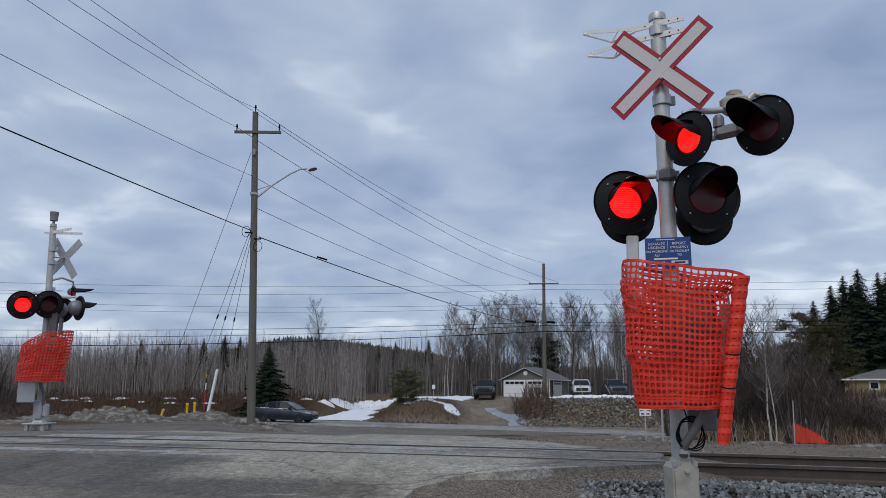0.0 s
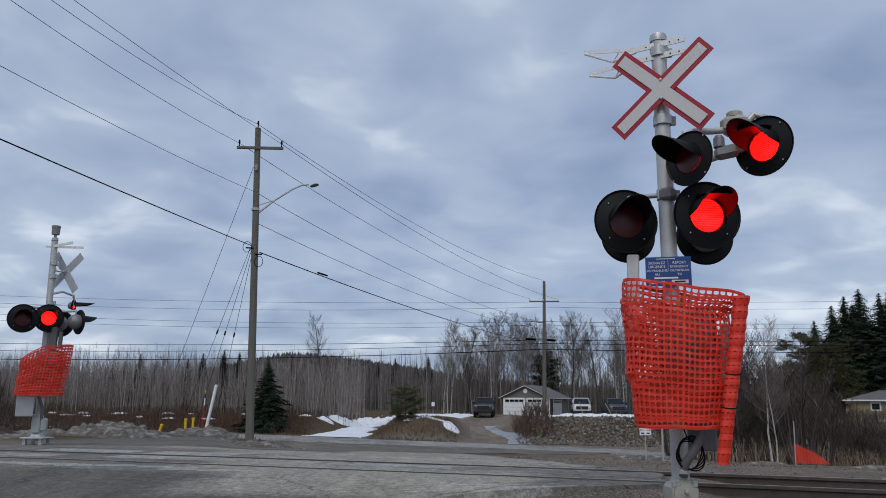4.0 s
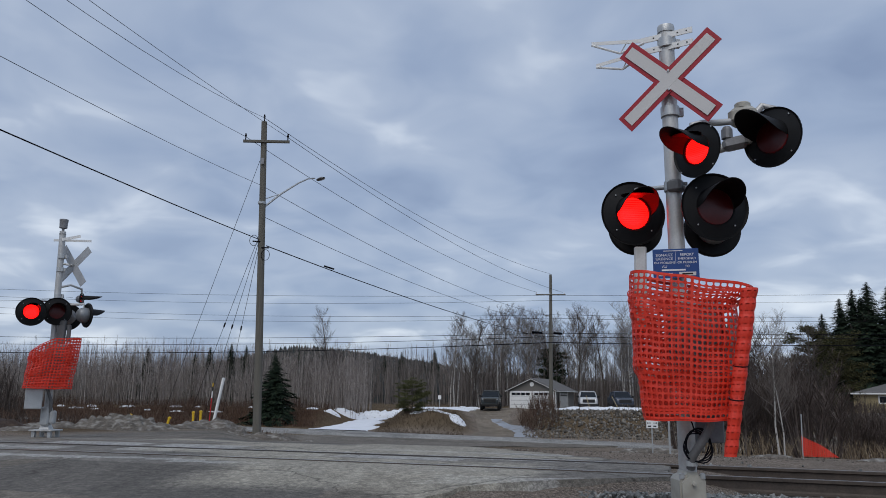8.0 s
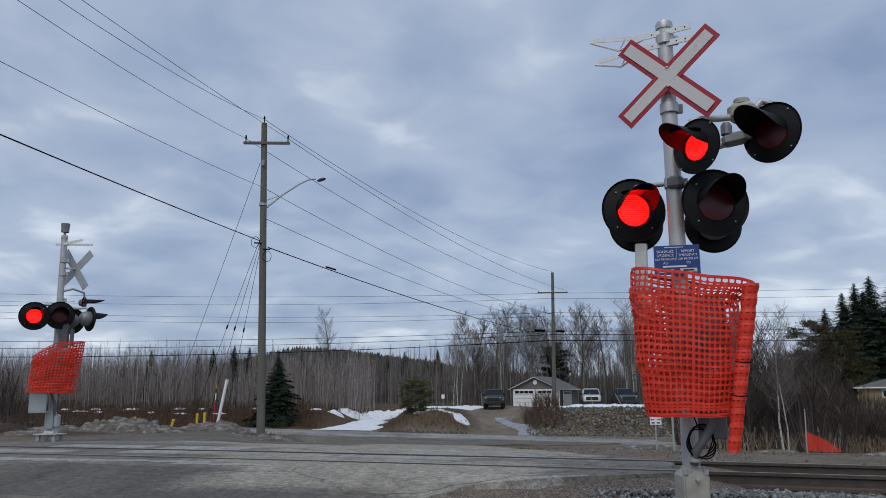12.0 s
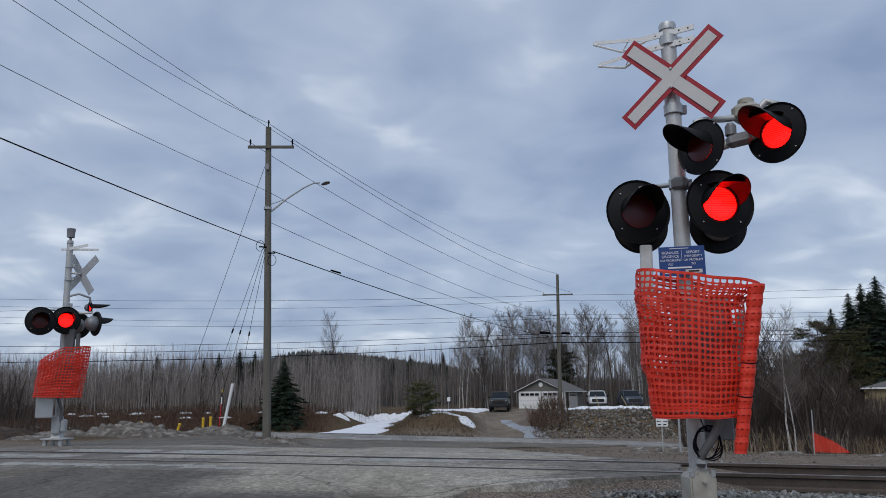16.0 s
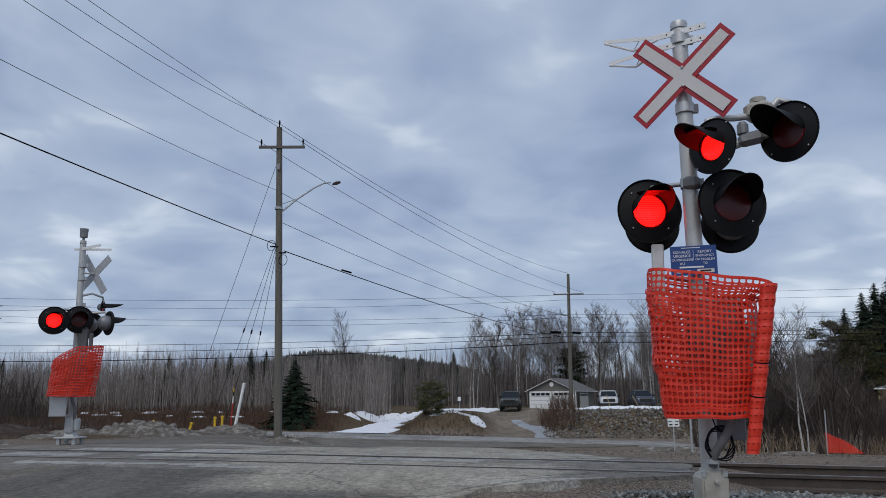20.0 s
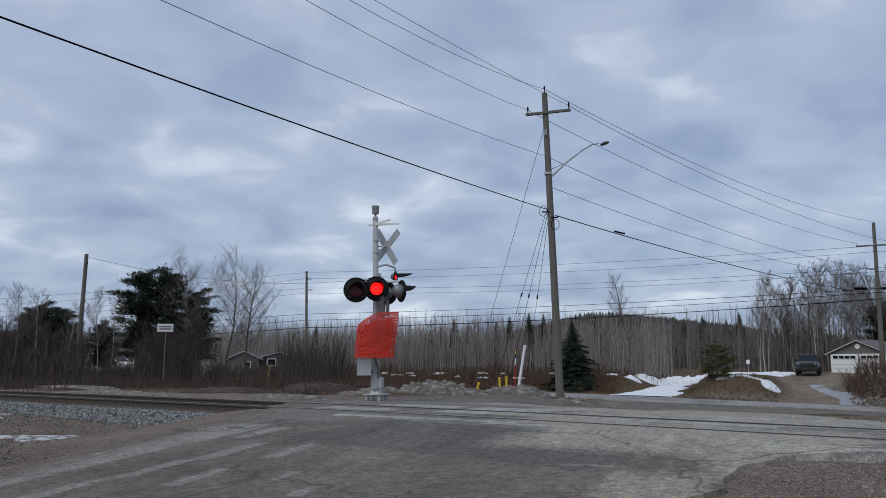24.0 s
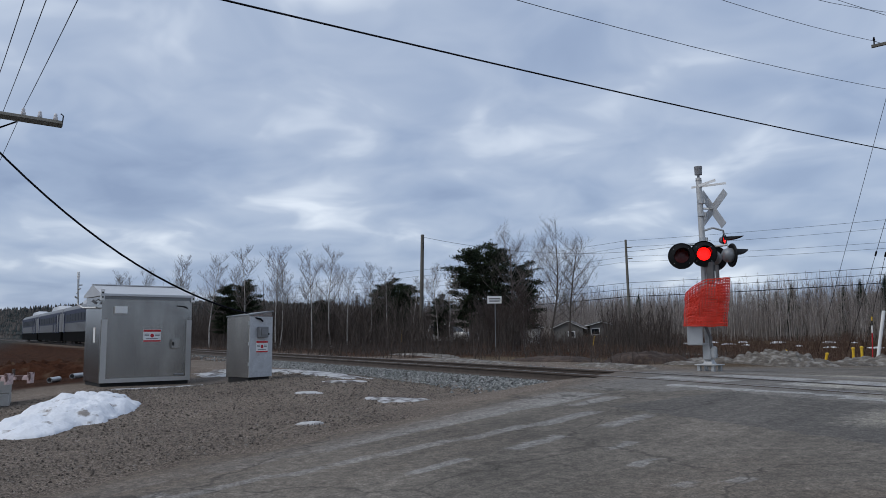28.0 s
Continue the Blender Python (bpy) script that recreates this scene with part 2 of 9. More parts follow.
def asphalt_material(name, base, worn=False):
    """Worn asphalt: fine aggregate, pale salt-dried blotches, dark repairs, thin cracks, tyre streaks along the road."""
    m = bpy.data.materials.new(name)
    m.use_nodes = True
    n, l = m.node_tree.nodes, m.node_tree.links
    b = n["Principled BSDF"]
    tc = n.new("ShaderNodeTexCoord")
    mp = n.new("ShaderNodeMapping")
    mp.inputs["Scale"].default_value = (1, 0.18, 1)
    l.new(tc.outputs["Object"], mp.inputs[0])

    def nz(scale, vec, detail=6, rough=0.6):
        q = n.new("ShaderNodeTexNoise")
        q.inputs["Scale"].default_value, q.inputs["Detail"].default_value, q.inputs["Roughness"].default_value = scale, detail, rough
        l.new(vec, q.inputs["Vector"])
        return q.outputs[0]

    def rng(src, a, c, lo=0.0, hi=1.0):
        r = n.new("ShaderNodeMapRange")
        for i, v in enumerate((a, c, lo, hi)):
            r.inputs[i + 1].default_value = v
        l.new(src, r.inputs[0])
        return r.outputs[0]

    def mixc(fac, a, c):
        x = n.new("ShaderNodeMix")
        x.data_type = "RGBA"
        l.new(fac, x.inputs[0])
        for i, s in ((6, a), (7, c)):
            if isinstance(s, tuple):
                x.inputs[i].default_value = (*s, 1)
            else:
                l.new(s, x.inputs[i])
        return x.outputs[2]

    o = tc.outputs["Object"]
    k = lambda f: tuple(c * f for c in base)
    col = mixc(rng(nz(0.38, o), 0.40, 0.60), k(0.62), k(1.32))
    col = mixc(rng(nz(1.6, mp.outputs[0], 8, 0.7), 0.50, 0.66, 0, 0.55), col, k(1.5))
    col = mixc(rng(nz(0.28, mp.outputs[0], 8), 0.55, 0.64, 0, 0.45), col, k(0.68))
    col = mixc(rng(nz(9.0, o, 9, 0.82), 0.40, 0.62, 0, 0.6), col, k(0.66))
    col = mixc(rng(nz(16.0, o, 6, 0.75), 0.60, 0.72, 0, 0.55), col, k(1.7))
    col = mixc(rng(nz(90, o, 2), 0.35, 0.65, 0, 0.45), col, k(0.55))
    col = mixc(rng(nz(4.2, o, 7, 0.78), 0.61, 0.67, 0, 0.5), col, k(0.5))
    edge = nz(6.5, o, 8, 0.78)

    def layer(name, colour, strength, col, lo=0.42, hi=0.62):
        at = n.new("ShaderNodeAttribute")
        at.attribute_name = name
        sm = n.new("ShaderNodeMath")
        sm.operation = "MULTIPLY_ADD"
        sm.inputs[1].default_value, sm.inputs[2].default_value = 1.15, -0.575
        l.new(edge, sm.inputs[0])
        ad = n.new("ShaderNodeMath")
        ad.operation = "ADD"
        l.new(at.outputs["Fac"], ad.inputs[0])
        l.new(sm.outputs[0], ad.inputs[1])
        x = n.new("ShaderNodeMix")
        x.data_type = "RGBA"
        l.new(rng(ad.outputs[0], lo, hi, 0.0, strength), x.inputs[0])
        l.new(col, x.inputs[6])
        hs = n.new("ShaderNodeHueSaturation")
        hs.inputs["Color"].default_value = (*colour, 1)
        l.new(rng(nz(14, o, 7, 0.8), 0.3, 0.7, 0.6, 1.4), hs.inputs["Value"])
        l.new(hs.outputs[0], x.inputs[7])
        return x.outputs[2]

    if worn:
        col = layer("paved", (0.205, 0.198, 0.185), 0.40, col, 0.47, 0.53)
        col = layer("plank", (0.33, 0.325, 0.308), 0.80, col, 0.46, 0.54)
        col = layer("repair", (0.098, 0.091, 0.082), 0.80, col, 0.47, 0.53)
        col = layer("pale", (0.27, 0.262, 0.245), 0.62, col, 0.62, 1.0)
        col = layer("dirt", (0.125, 0.098, 0.074), 0.80, col, 0.25, 0.95)
        col = layer("dust", (0.33, 0.305, 0.25), 0.70, col, 0.45, 0.95)
    vor = n.new("ShaderNodeTexVoronoi")
    vor.feature = "DISTANCE_TO_EDGE"
    vor.inputs["Scale"].default_value = 0.33
    wob = n.new("ShaderNodeVectorMath")
    wob.operation = "MULTIPLY_ADD"
    nv = n.new("ShaderNodeTexNoise")
    nv.inputs["Scale"].default_value, nv.inputs["Detail"].default_value = 1.2, 5
    l.new(o, nv.inputs["Vector"])
    l.new(nv.outputs["Color"], wob.inputs[0])
    wob.inputs[1].default_value = (1.3, 1.3, 0)
    l.new(o, wob.inputs[2])
    l.new(wob.outputs[0], vor.inputs["Vector"])
    col = mixc(rng(vor.outputs["Distance"], 0.003, 0.009, 0.62, 0.0), col, k(0.3))
    # aggregate: single stones and small clumps, each with its own shade
    for sc, lo, hi in ((75, 0.70, 1.32), (21, 0.86, 1.15)):
        cell = n.new("ShaderNodeTexVoronoi")
        cell.inputs["Scale"].default_value = sc
        l.new(o, cell.inputs["Vector"])
        hs = n.new("ShaderNodeHueSaturation")
        sepc = n.new("ShaderNodeSeparateColor")
        l.new(cell.outputs["Color"], sepc.inputs[0])
        l.new(rng(sepc.outputs[0], 0.0, 1.0, lo, hi), hs.inputs["Value"])
        l.new(col, hs.inputs["Color"])
        col = hs.outputs[0]
    for sc, lo, hi in ((2.6, 0.86, 1.14), (8.5, 0.80, 1.22)):
        hs = n.new("ShaderNodeHueSaturation")
        l.new(rng(nz(sc, mp.outputs[0] if sc < 5 else o, 7, 0.7), 0.36, 0.64, lo, hi), hs.inputs["Value"])
        l.new(col, hs.inputs["Color"])
        col = hs.outputs[0]
    l.new(col, b.inputs["Base Color"])
    b.inputs["Roughness"].default_value, b.inputs["Specular IOR Level"].default_value = 0.88, 0.22
    bp = n.new("ShaderNodeBump")
    bp.inputs["Strength"].default_value, bp.inputs["Distance"].default_value = 0.3, 0.01
    l.new(nz(70, o, 3), bp.inputs["Height"])
    l.new(bp.outputs[0], b.inputs["Normal"])
    return m


def glass_material(name, colour, rough=0.05):
    m = bpy.data.materials.new(name)
    m.use_nodes = True
    b = m.node_tree.nodes["Principled BSDF"]
    b.inputs["Base Color"].default_value = (*colour, 1)
    b.inputs["Roughness"].default_value, b.inputs["Specular IOR Level"].default_value = rough, 0.14
    return m


M_GROUND = ground_material()
M_ASPHALT = asphalt_material("worn_asphalt", (0.157, 0.138, 0.114), True)
M_HIGHWAY = asphalt_material("highway_asphalt", (0.27, 0.262, 0.245))
M_ALU = material("cast_aluminium", (0.50, 0.50, 0.49), 0.5, 0.35, 0.12, 5, 50, 0.08, spots=((0.33, 0.32, 0.30), 3, 0.5, 0.75))
M_GALV = material("galvanised_steel", (0.46, 0.47, 0.47), 0.45, 0.55, 0.14, 6, 70, 0.05)
M_BLACK = material("black_enamel", (0.005, 0.005, 0.0055), 0.55, 0, 0.3, 6, 60, 0.03, spec=0.25)
M_RAIL = material("rusty_rail", (0.085, 0.067, 0.055), 0.7, 0.3, 0.35, 6, 50, 0.2)
M_RAILTOP = material("worn_rail_head", (0.32, 0.30, 0.28), 0.35, 0.9, 0.2, 3, 60, 0.02)
M_TIE = material("weathered_tie", (0.085, 0.068, 0.055), 0.95, 0, 0.35, 4, 40, 0.4, stretch=(1, 6, 1))
M_WOOD = material("weathered_pole_wood", (0.138, 0.129, 0.108), 0.9, 0, 0.28, 3, 30, 0.4, stretch=(6, 6, 0.35))
M_WIRE = material("black_cable", (0.008, 0.008, 0.011), 0.8, 0, 0.2, 4, 30, 0, spec=0.08)
M_SNOW = material("old_snow", (0.74, 0.76, 0.79), 0.7, 0, 0.10, 3, 18, 0.9, spots=((0.26, 0.235, 0.21), 3.6, 0.62, 0.70))
M_GLAZE = material("refrozen_meltwater", (0.30, 0.32, 0.35), 0.35, 0, 0.2, 1.5, 12, 0.2, spots=((0.17, 0.15, 0.125), 1.8, 0.5, 0.62))
M_CLEANSNOW = material("packed_snow", (0.74, 0.76, 0.80), 0.7, 0, 0.12, 1.2, 18, 0.6)
M_DIRTSNOW = material("dirty_snow", (0.115, 0.100, 0.084), 0.9, 0, 0.6, 3.5, 22, 1.0, spots=((0.29, 0.277, 0.252), 4.5, 0.48, 0.70), stretch=(1, 1, 2.5))
M_ICE = material("grey_melting_snow", (0.46, 0.455, 0.45), 0.6, 0, 0.15, 3, 25, 0.4, spots=((0.085, 0.072, 0.06), 4.5, 0.47, 0.60))
M_DIRT = material("brown_earth", (0.040, 0.025, 0.018), 0.95, 0, 0.45, 1.2, 14, 0.9, spots=((0.085, 0.058, 0.040), 3, 0.5, 0.7))
M_REDEARTH = material("dark_red_earth", (0.050, 0.022, 0.013), 1.0, 0, 0.5, 1.0, 12, 1.0, spots=((0.085, 0.055, 0.036), 1.6, 0.5, 0.7), spec=0.03)
M_NET = material("orange_plastic_net", (0.72, 0.036, 0.014), 0.5, 0, 0.12, 4, 60, 0.05)
# near-black for black trim, and for shade painted into slots, holes and wheel wells
M_SHADE = material("black_trim_and_gap_shade", (0.02, 0.02, 0.02), 0.9, 0, 0.1, 4, 30, 0)
M_WHITE = material("white_paint", (0.78, 0.78, 0.76), 0.5, 0, 0.06, 4, 40, 0.03)
M_RED = material("red_paint", (0.50, 0.012, 0.02), 0.45, 0, 0.1, 4, 40, 0.02)
M_BLUE = material("blue_sign_face", (0.009, 0.052, 0.21), 0.4, 0, 0.08, 4, 40, 0)
M_YELLOW = material("yellow_paint", (0.72, 0.45, 0.02), 0.5, 0, 0.15, 5, 40, 0.05)

# ---------------------------------------------------------------- mesh tools


class Shape:
    """Gathers vertices and faces of one part."""

    def __init__(self):
        self.v, self.f = [], []

    def add(self, verts, faces):
        k = len(self.v)
        self.v.extend([tuple(p) for p in verts])
        self.f.extend([tuple(i + k for i in q) for q in faces])
        return self

    def box(self, sx, sy, sz, m=None, bevel=0.0):
        """A box centred on the origin of m, with chamfered upright and level edges where bevel is given."""
        m = m or Matrix()
        x, y, z, b = sx / 2, sy / 2, sz / 2, min(bevel, sx / 2.1, sy / 2.1, sz / 2.1)
        if b <= 0:
            p = [(-x, -y, -z), (x, -y, -z), (x, y, -z), (-x, y, -z), (-x, -y, z), (x, -y, z), (x, y, z), (-x, y, z)]
            return self.add([m @ Vector(q) for q in p], [(0, 3, 2, 1), (4, 5, 6, 7), (0, 1, 5, 4), (1, 2, 6, 5), (2, 3, 7, 6), (3, 0, 4, 7)])
        ring = lambda i, z0: [(-x + i, -y, z0), (x - i, -y, z0), (x, -y + i, z0), (x, y - i, z0), (x - i, y, z0), (-x + i, y, z0), (-x, y - i, z0), (-x, -y + i, z0)]
        inner = lambda z0: [(px * (x - b) / x, py * (y - b) / y, z0) for px, py, _ in ring(b, 0)]
        p = inner(-z) + ring(b, -z + b) + ring(b, z - b) + inner(z)
        f = [tuple(range(7, -1, -1)), tuple(range(24, 32))]
        for a in range(3):
            f += [(8 * a + i, 8 * a + (i + 1) % 8, 8 * a + 8 + (i + 1) % 8, 8 * a + 8 + i) for i in range(8)]
        return self.add([m @ Vector(q) for q in p], f)

    def tube(self, points, radii, n=8, caps=True):
        """A round bar along the points."""
        pts = [Vector(p) for p in points]
        if isinstance(radii, (int, float)):
            radii = [radii] * len(pts)
        verts, ref = [], None
        for i, p in enumerate(pts):
            d = (pts[min(i + 1, len(pts) - 1)] - pts[max(i - 1, 0)]).normalized()
            if ref is None:
                ref = Vector((1, 0, 0)) if abs(d.x) < 0.8 else Vector((0, 1, 0))
            a = (ref - d * ref.dot(d)).normalized()
            ref, c = a, d.cross(a)
            verts += [p + (a * math.cos(2 * math.pi * k / n) + c * math.sin(2 * math.pi * k / n)) * radii[i] for k in range(n)]
        faces = [(n * i + k, n * i + (k + 1) % n, n * i + n + (k + 1) % n, n * i + n + k) for i in range(len(pts) - 1) for k in range(n)]
        if caps:
            faces += [tuple(range(n - 1, -1, -1)), tuple(range(n * (len(pts) - 1), n * len(pts)))]
        return self.add(verts, faces)

    def lathe(self, profile, m=None, n=24, start=0.0, sweep=2 * math.pi):
        """Turns (radius, height) pairs about z of m."""
        m, closed = m or Matrix(), abs(sweep - 2 * math.pi) < 1e-6
        c = n if closed else n + 1
        verts = [m @ Vector((r * math.cos(start + sweep * k / n), r * math.sin(start + sweep * k / n), z)) for r, z in profile for k in range(c)]
        faces = [(c * i + k, c * i + (k + 1) % c, c * i + c + (k + 1) % c, c * i + c + k) for i in range(len(profile) - 1) for k in range(n)]
        return self.add(verts, faces)

    def prism(self, outline, depth, m=None):
        """A flat outline in xz pushed along y by depth, centred."""
        m, c = m or Matrix(), len(outline)
        verts = [m @ Vector((x, s * depth / 2, z)) for s in (-1, 1) for x, z in outline]
        faces = [tuple(range(c)), tuple(range(2 * c - 1, c - 1, -1))] + [(i, c + i, c + (i + 1) % c, (i + 1) % c) for i in range(c)]
        return self.add(verts, faces)

    def data(self, name, mat, smooth=False):
        me = bpy.data.meshes.new(name)
        me.from_pydata(self.v, [], self.f)
        me.materials.append(mat)
        if smooth:
            me.shade_smooth()
            me.set_sharp_from_angle(angle=radians(40))
        me.update()
        return me


def part(name, shape, mat, parent=None, label="", m=None, smooth=False):
    ob = new(name, shape.data(name, mat, smooth) if isinstance(shape, Shape) else shape)
    if parent:
        ob.parent = parent
    if m:
        ob.matrix_basis = m
    if label:
        tagged(ob, label)
    return ob


def thing(name, m, label, category, group="", kind=""):
    ob = tagged(new(name), label, category, group, kind)
    ob.matrix_basis = m
    return ob


def solid(name, shape, mat, label, category="", group="", kind="", m=None, smooth=False):
    ob = part(name, shape, mat, None, "", m, smooth)
    return tagged(ob, label, category, group, kind)


def smoothstep(a, b, x):
    t = np.clip((np.asarray(x, float) - a) / (b - a), 0, 1)
    return t * t * (3 - 2 * t)


RNG = np.random.default_rng(7)
_LAT = RNG.random((64, 64))


def rough(x, y, size):
    """Smooth random heights 0..1 with features of that size."""
    x, y = np.asarray(x, float) / size, np.asarray(y, float) / size
    i, j = np.floor(x).astype(int), np.floor(y).astype(int)
    u, v = x - i, y - j
    u, v = u * u * (3 - 2 * u), v * v * (3 - 2 * v)
    g = lambda a, b: _LAT[a % 64, b % 64]
    return (g(i, j) * (1 - u) + g(i + 1, j) * u) * (1 - v) + (g(i, j + 1) * (1 - u) + g(i + 1, j + 1) * u) * v


# ---------------------------------------------------------------- plan: track, roads, ground
RAIL_TOP, BED = 0.48, 0.27


def track_y(x):
    """The track's centre line; it bends slightly at the crossing."""
    x = np.asarray(x, float)
    return 11.0 + 0.76 - 0.22 * x - 0.16 * 4 * (np.logaddexp(0, (x + 4) / 4) - np.log1p(math.exp(1)))


def track_slope(x):
    return -0.22 - 0.16 / (1 + math.exp(-min(max(x + 4, -800), 800) / 4))


def highway_y(x):
    return 57.6 - 0.21 * np.asarray(x, float)


def highway_z(x):
    return np.clip(-1.36 - 0.02 * np.asarray(x, float), -2.2, 0.2)


def ground_z(x, y):
    x, y = np.asarray(x, float), np.asarray(y, float)
    s = (y - track_y(x)) * 0.95
    near = np.interp(s, [-60, -20, -11.5, -7, -3.4, -2.6, -1.9], [-1.2, -0.6, -0.22, 0.12, 0.24, 0.20, BED])
    near = near + 0.22 * smoothstep(-10, -15, x) * smoothstep(-30, -6, s) * smoothstep(-2.5, -4.5, s)
    near = near - 1.0 * smoothstep(-26, -34, x) * smoothstep(-2.6, -6, s)
    left = np.interp(s, [1.9, 2.8, 5, 12, 22, 34], [BED, 0.3, 0.36, 0.28, 0.1, -0.4])
    right = np.interp(s, [1.9, 2.8, 5, 8, 14, 20, 26, 34], [BED, 0.3, 0.30, 0.12, -0.24, -0.58, -0.92, -1.25])
    far_side = left + (right - left) * smoothstep(-0.285, -0.235, x / np.maximum(y, 8.0))
    hz = highway_z(x)
    hd = y - highway_y(x)
    far_side = far_side + (hz - 0.05 - far_side) * smoothstep(-17, -4.5, hd)
    back = 0.35 + 0.006 * np.maximum(hd - 40, 0) + 0.25 * (rough(x, y, 9) - 0.5)
    beyond = hz - 0.05 + (back - hz) * smoothstep(4.2, 14, hd)
    drive = np.exp(-((x - 4.2 - 0.02 * (y - 57)) / 3.0) ** 4)
    beyond = beyond * (1 - drive) + drive * (hz - 0.05 + (0.3 - hz) * smoothstep(4, 34, hd))
    bank = smoothstep(6.0, 8.0, x - 0.03 * (y - 57)) * smoothstep(85, 60, x)
    beyond = beyond + bank * ((-1.5 + 1.95 * smoothstep(4.8, 10.5, hd) - 0.2 * smoothstep(16, 24, hd) * smoothstep(7.5, 9.5, x)) - beyond) * smoothstep(70, 40, hd)
    mound = 0.80 * np.exp(-np.abs((x + 2.0) / 3.1) ** 3 - np.abs((hd - 8.8) / 3.2) ** 3)
    beyond = beyond + mound * (0.6 + 0.8 * rough(x, y, 1.3))
    lane = np.exp(-((x + 8.3 - 0.13 * (y - 63)) / 3.1) ** 4) * smoothstep(4, 6, hd) * smoothstep(30, 14, hd)
    beyond = beyond * (1 - lane) + lane * (hz + 0.40 * smoothstep(5, 16, hd))
    z = np.where(s < 0, near, np.where(hd < 0, far_side, beyond))
    z = np.where(np.abs(s) < 1.9, BED, z)
    pad = np.exp(-(((x + 18.0) / 2.3) ** 4 + ((y - 8.4) / 2.0) ** 4))
    z = z * (1 - pad) + pad * 0.20
    far = np.hypot(x, y)
    hill = 29 * np.exp(-((x + 95) / 75) ** 2 - ((y - 600) / 130) ** 2) + 14 * np.exp(-((x - 60) / 190) ** 2 - ((y - 760) / 150) ** 2)
    hill = hill + 22 * np.exp(-((x + 760) / 260) ** 2 - ((y - 520) / 190) ** 2) + 20 * smoothstep(700, 1300, far) + 10 * np.exp(-((x + 420) / 220) ** 2 - ((y - 560) / 150) ** 2)
    hill = hill + 10 * np.exp(-((x + 5) / 60) ** 2 - ((y - 570) / 120) ** 2)
    hill = hill + 20 * np.exp(-((x + 860) / 260) ** 2 - ((y - 290) / 130) ** 2) * smoothstep(8, 45, y - track_y(x))
    bumps = 0.10 * (rough(x, y, 2.3) - 0.5) * smoothstep(2.6, 5, np.abs(s)) * smoothstep(5, 7.5, np.abs(hd))
    return z + bumps + hill * (0.75 + 0.5 * rough(x, y, 60))


def gz(x, y):
    return float(ground_z(x, y))


def road_edges(y):
    """The left and right edge of the crossing road at y."""
    left = np.interp(y, [-40, 2, 9.5, 11.5, 16.5, 20, 26.5, 38, 46, 53], [-8.0, -8.0, -8.4, -8.7, -9.9, -9.9, -6.4, -7.0, -9, -16])
    right = np.interp(y, [-40, 5, 7.8, 8.9, 9.3, 9.5, 9.75, 11.5, 12.2, 13.4, 15.3, 20.7, 30, 38, 46, 53], [-1.0, -1.0, -0.4, 0.3, 0.9, 1.8, 2.75, 3.25, 2.8, 2.1, 1.5, 1.0, 1.0, 2.6, 6, 12])
    return left, right


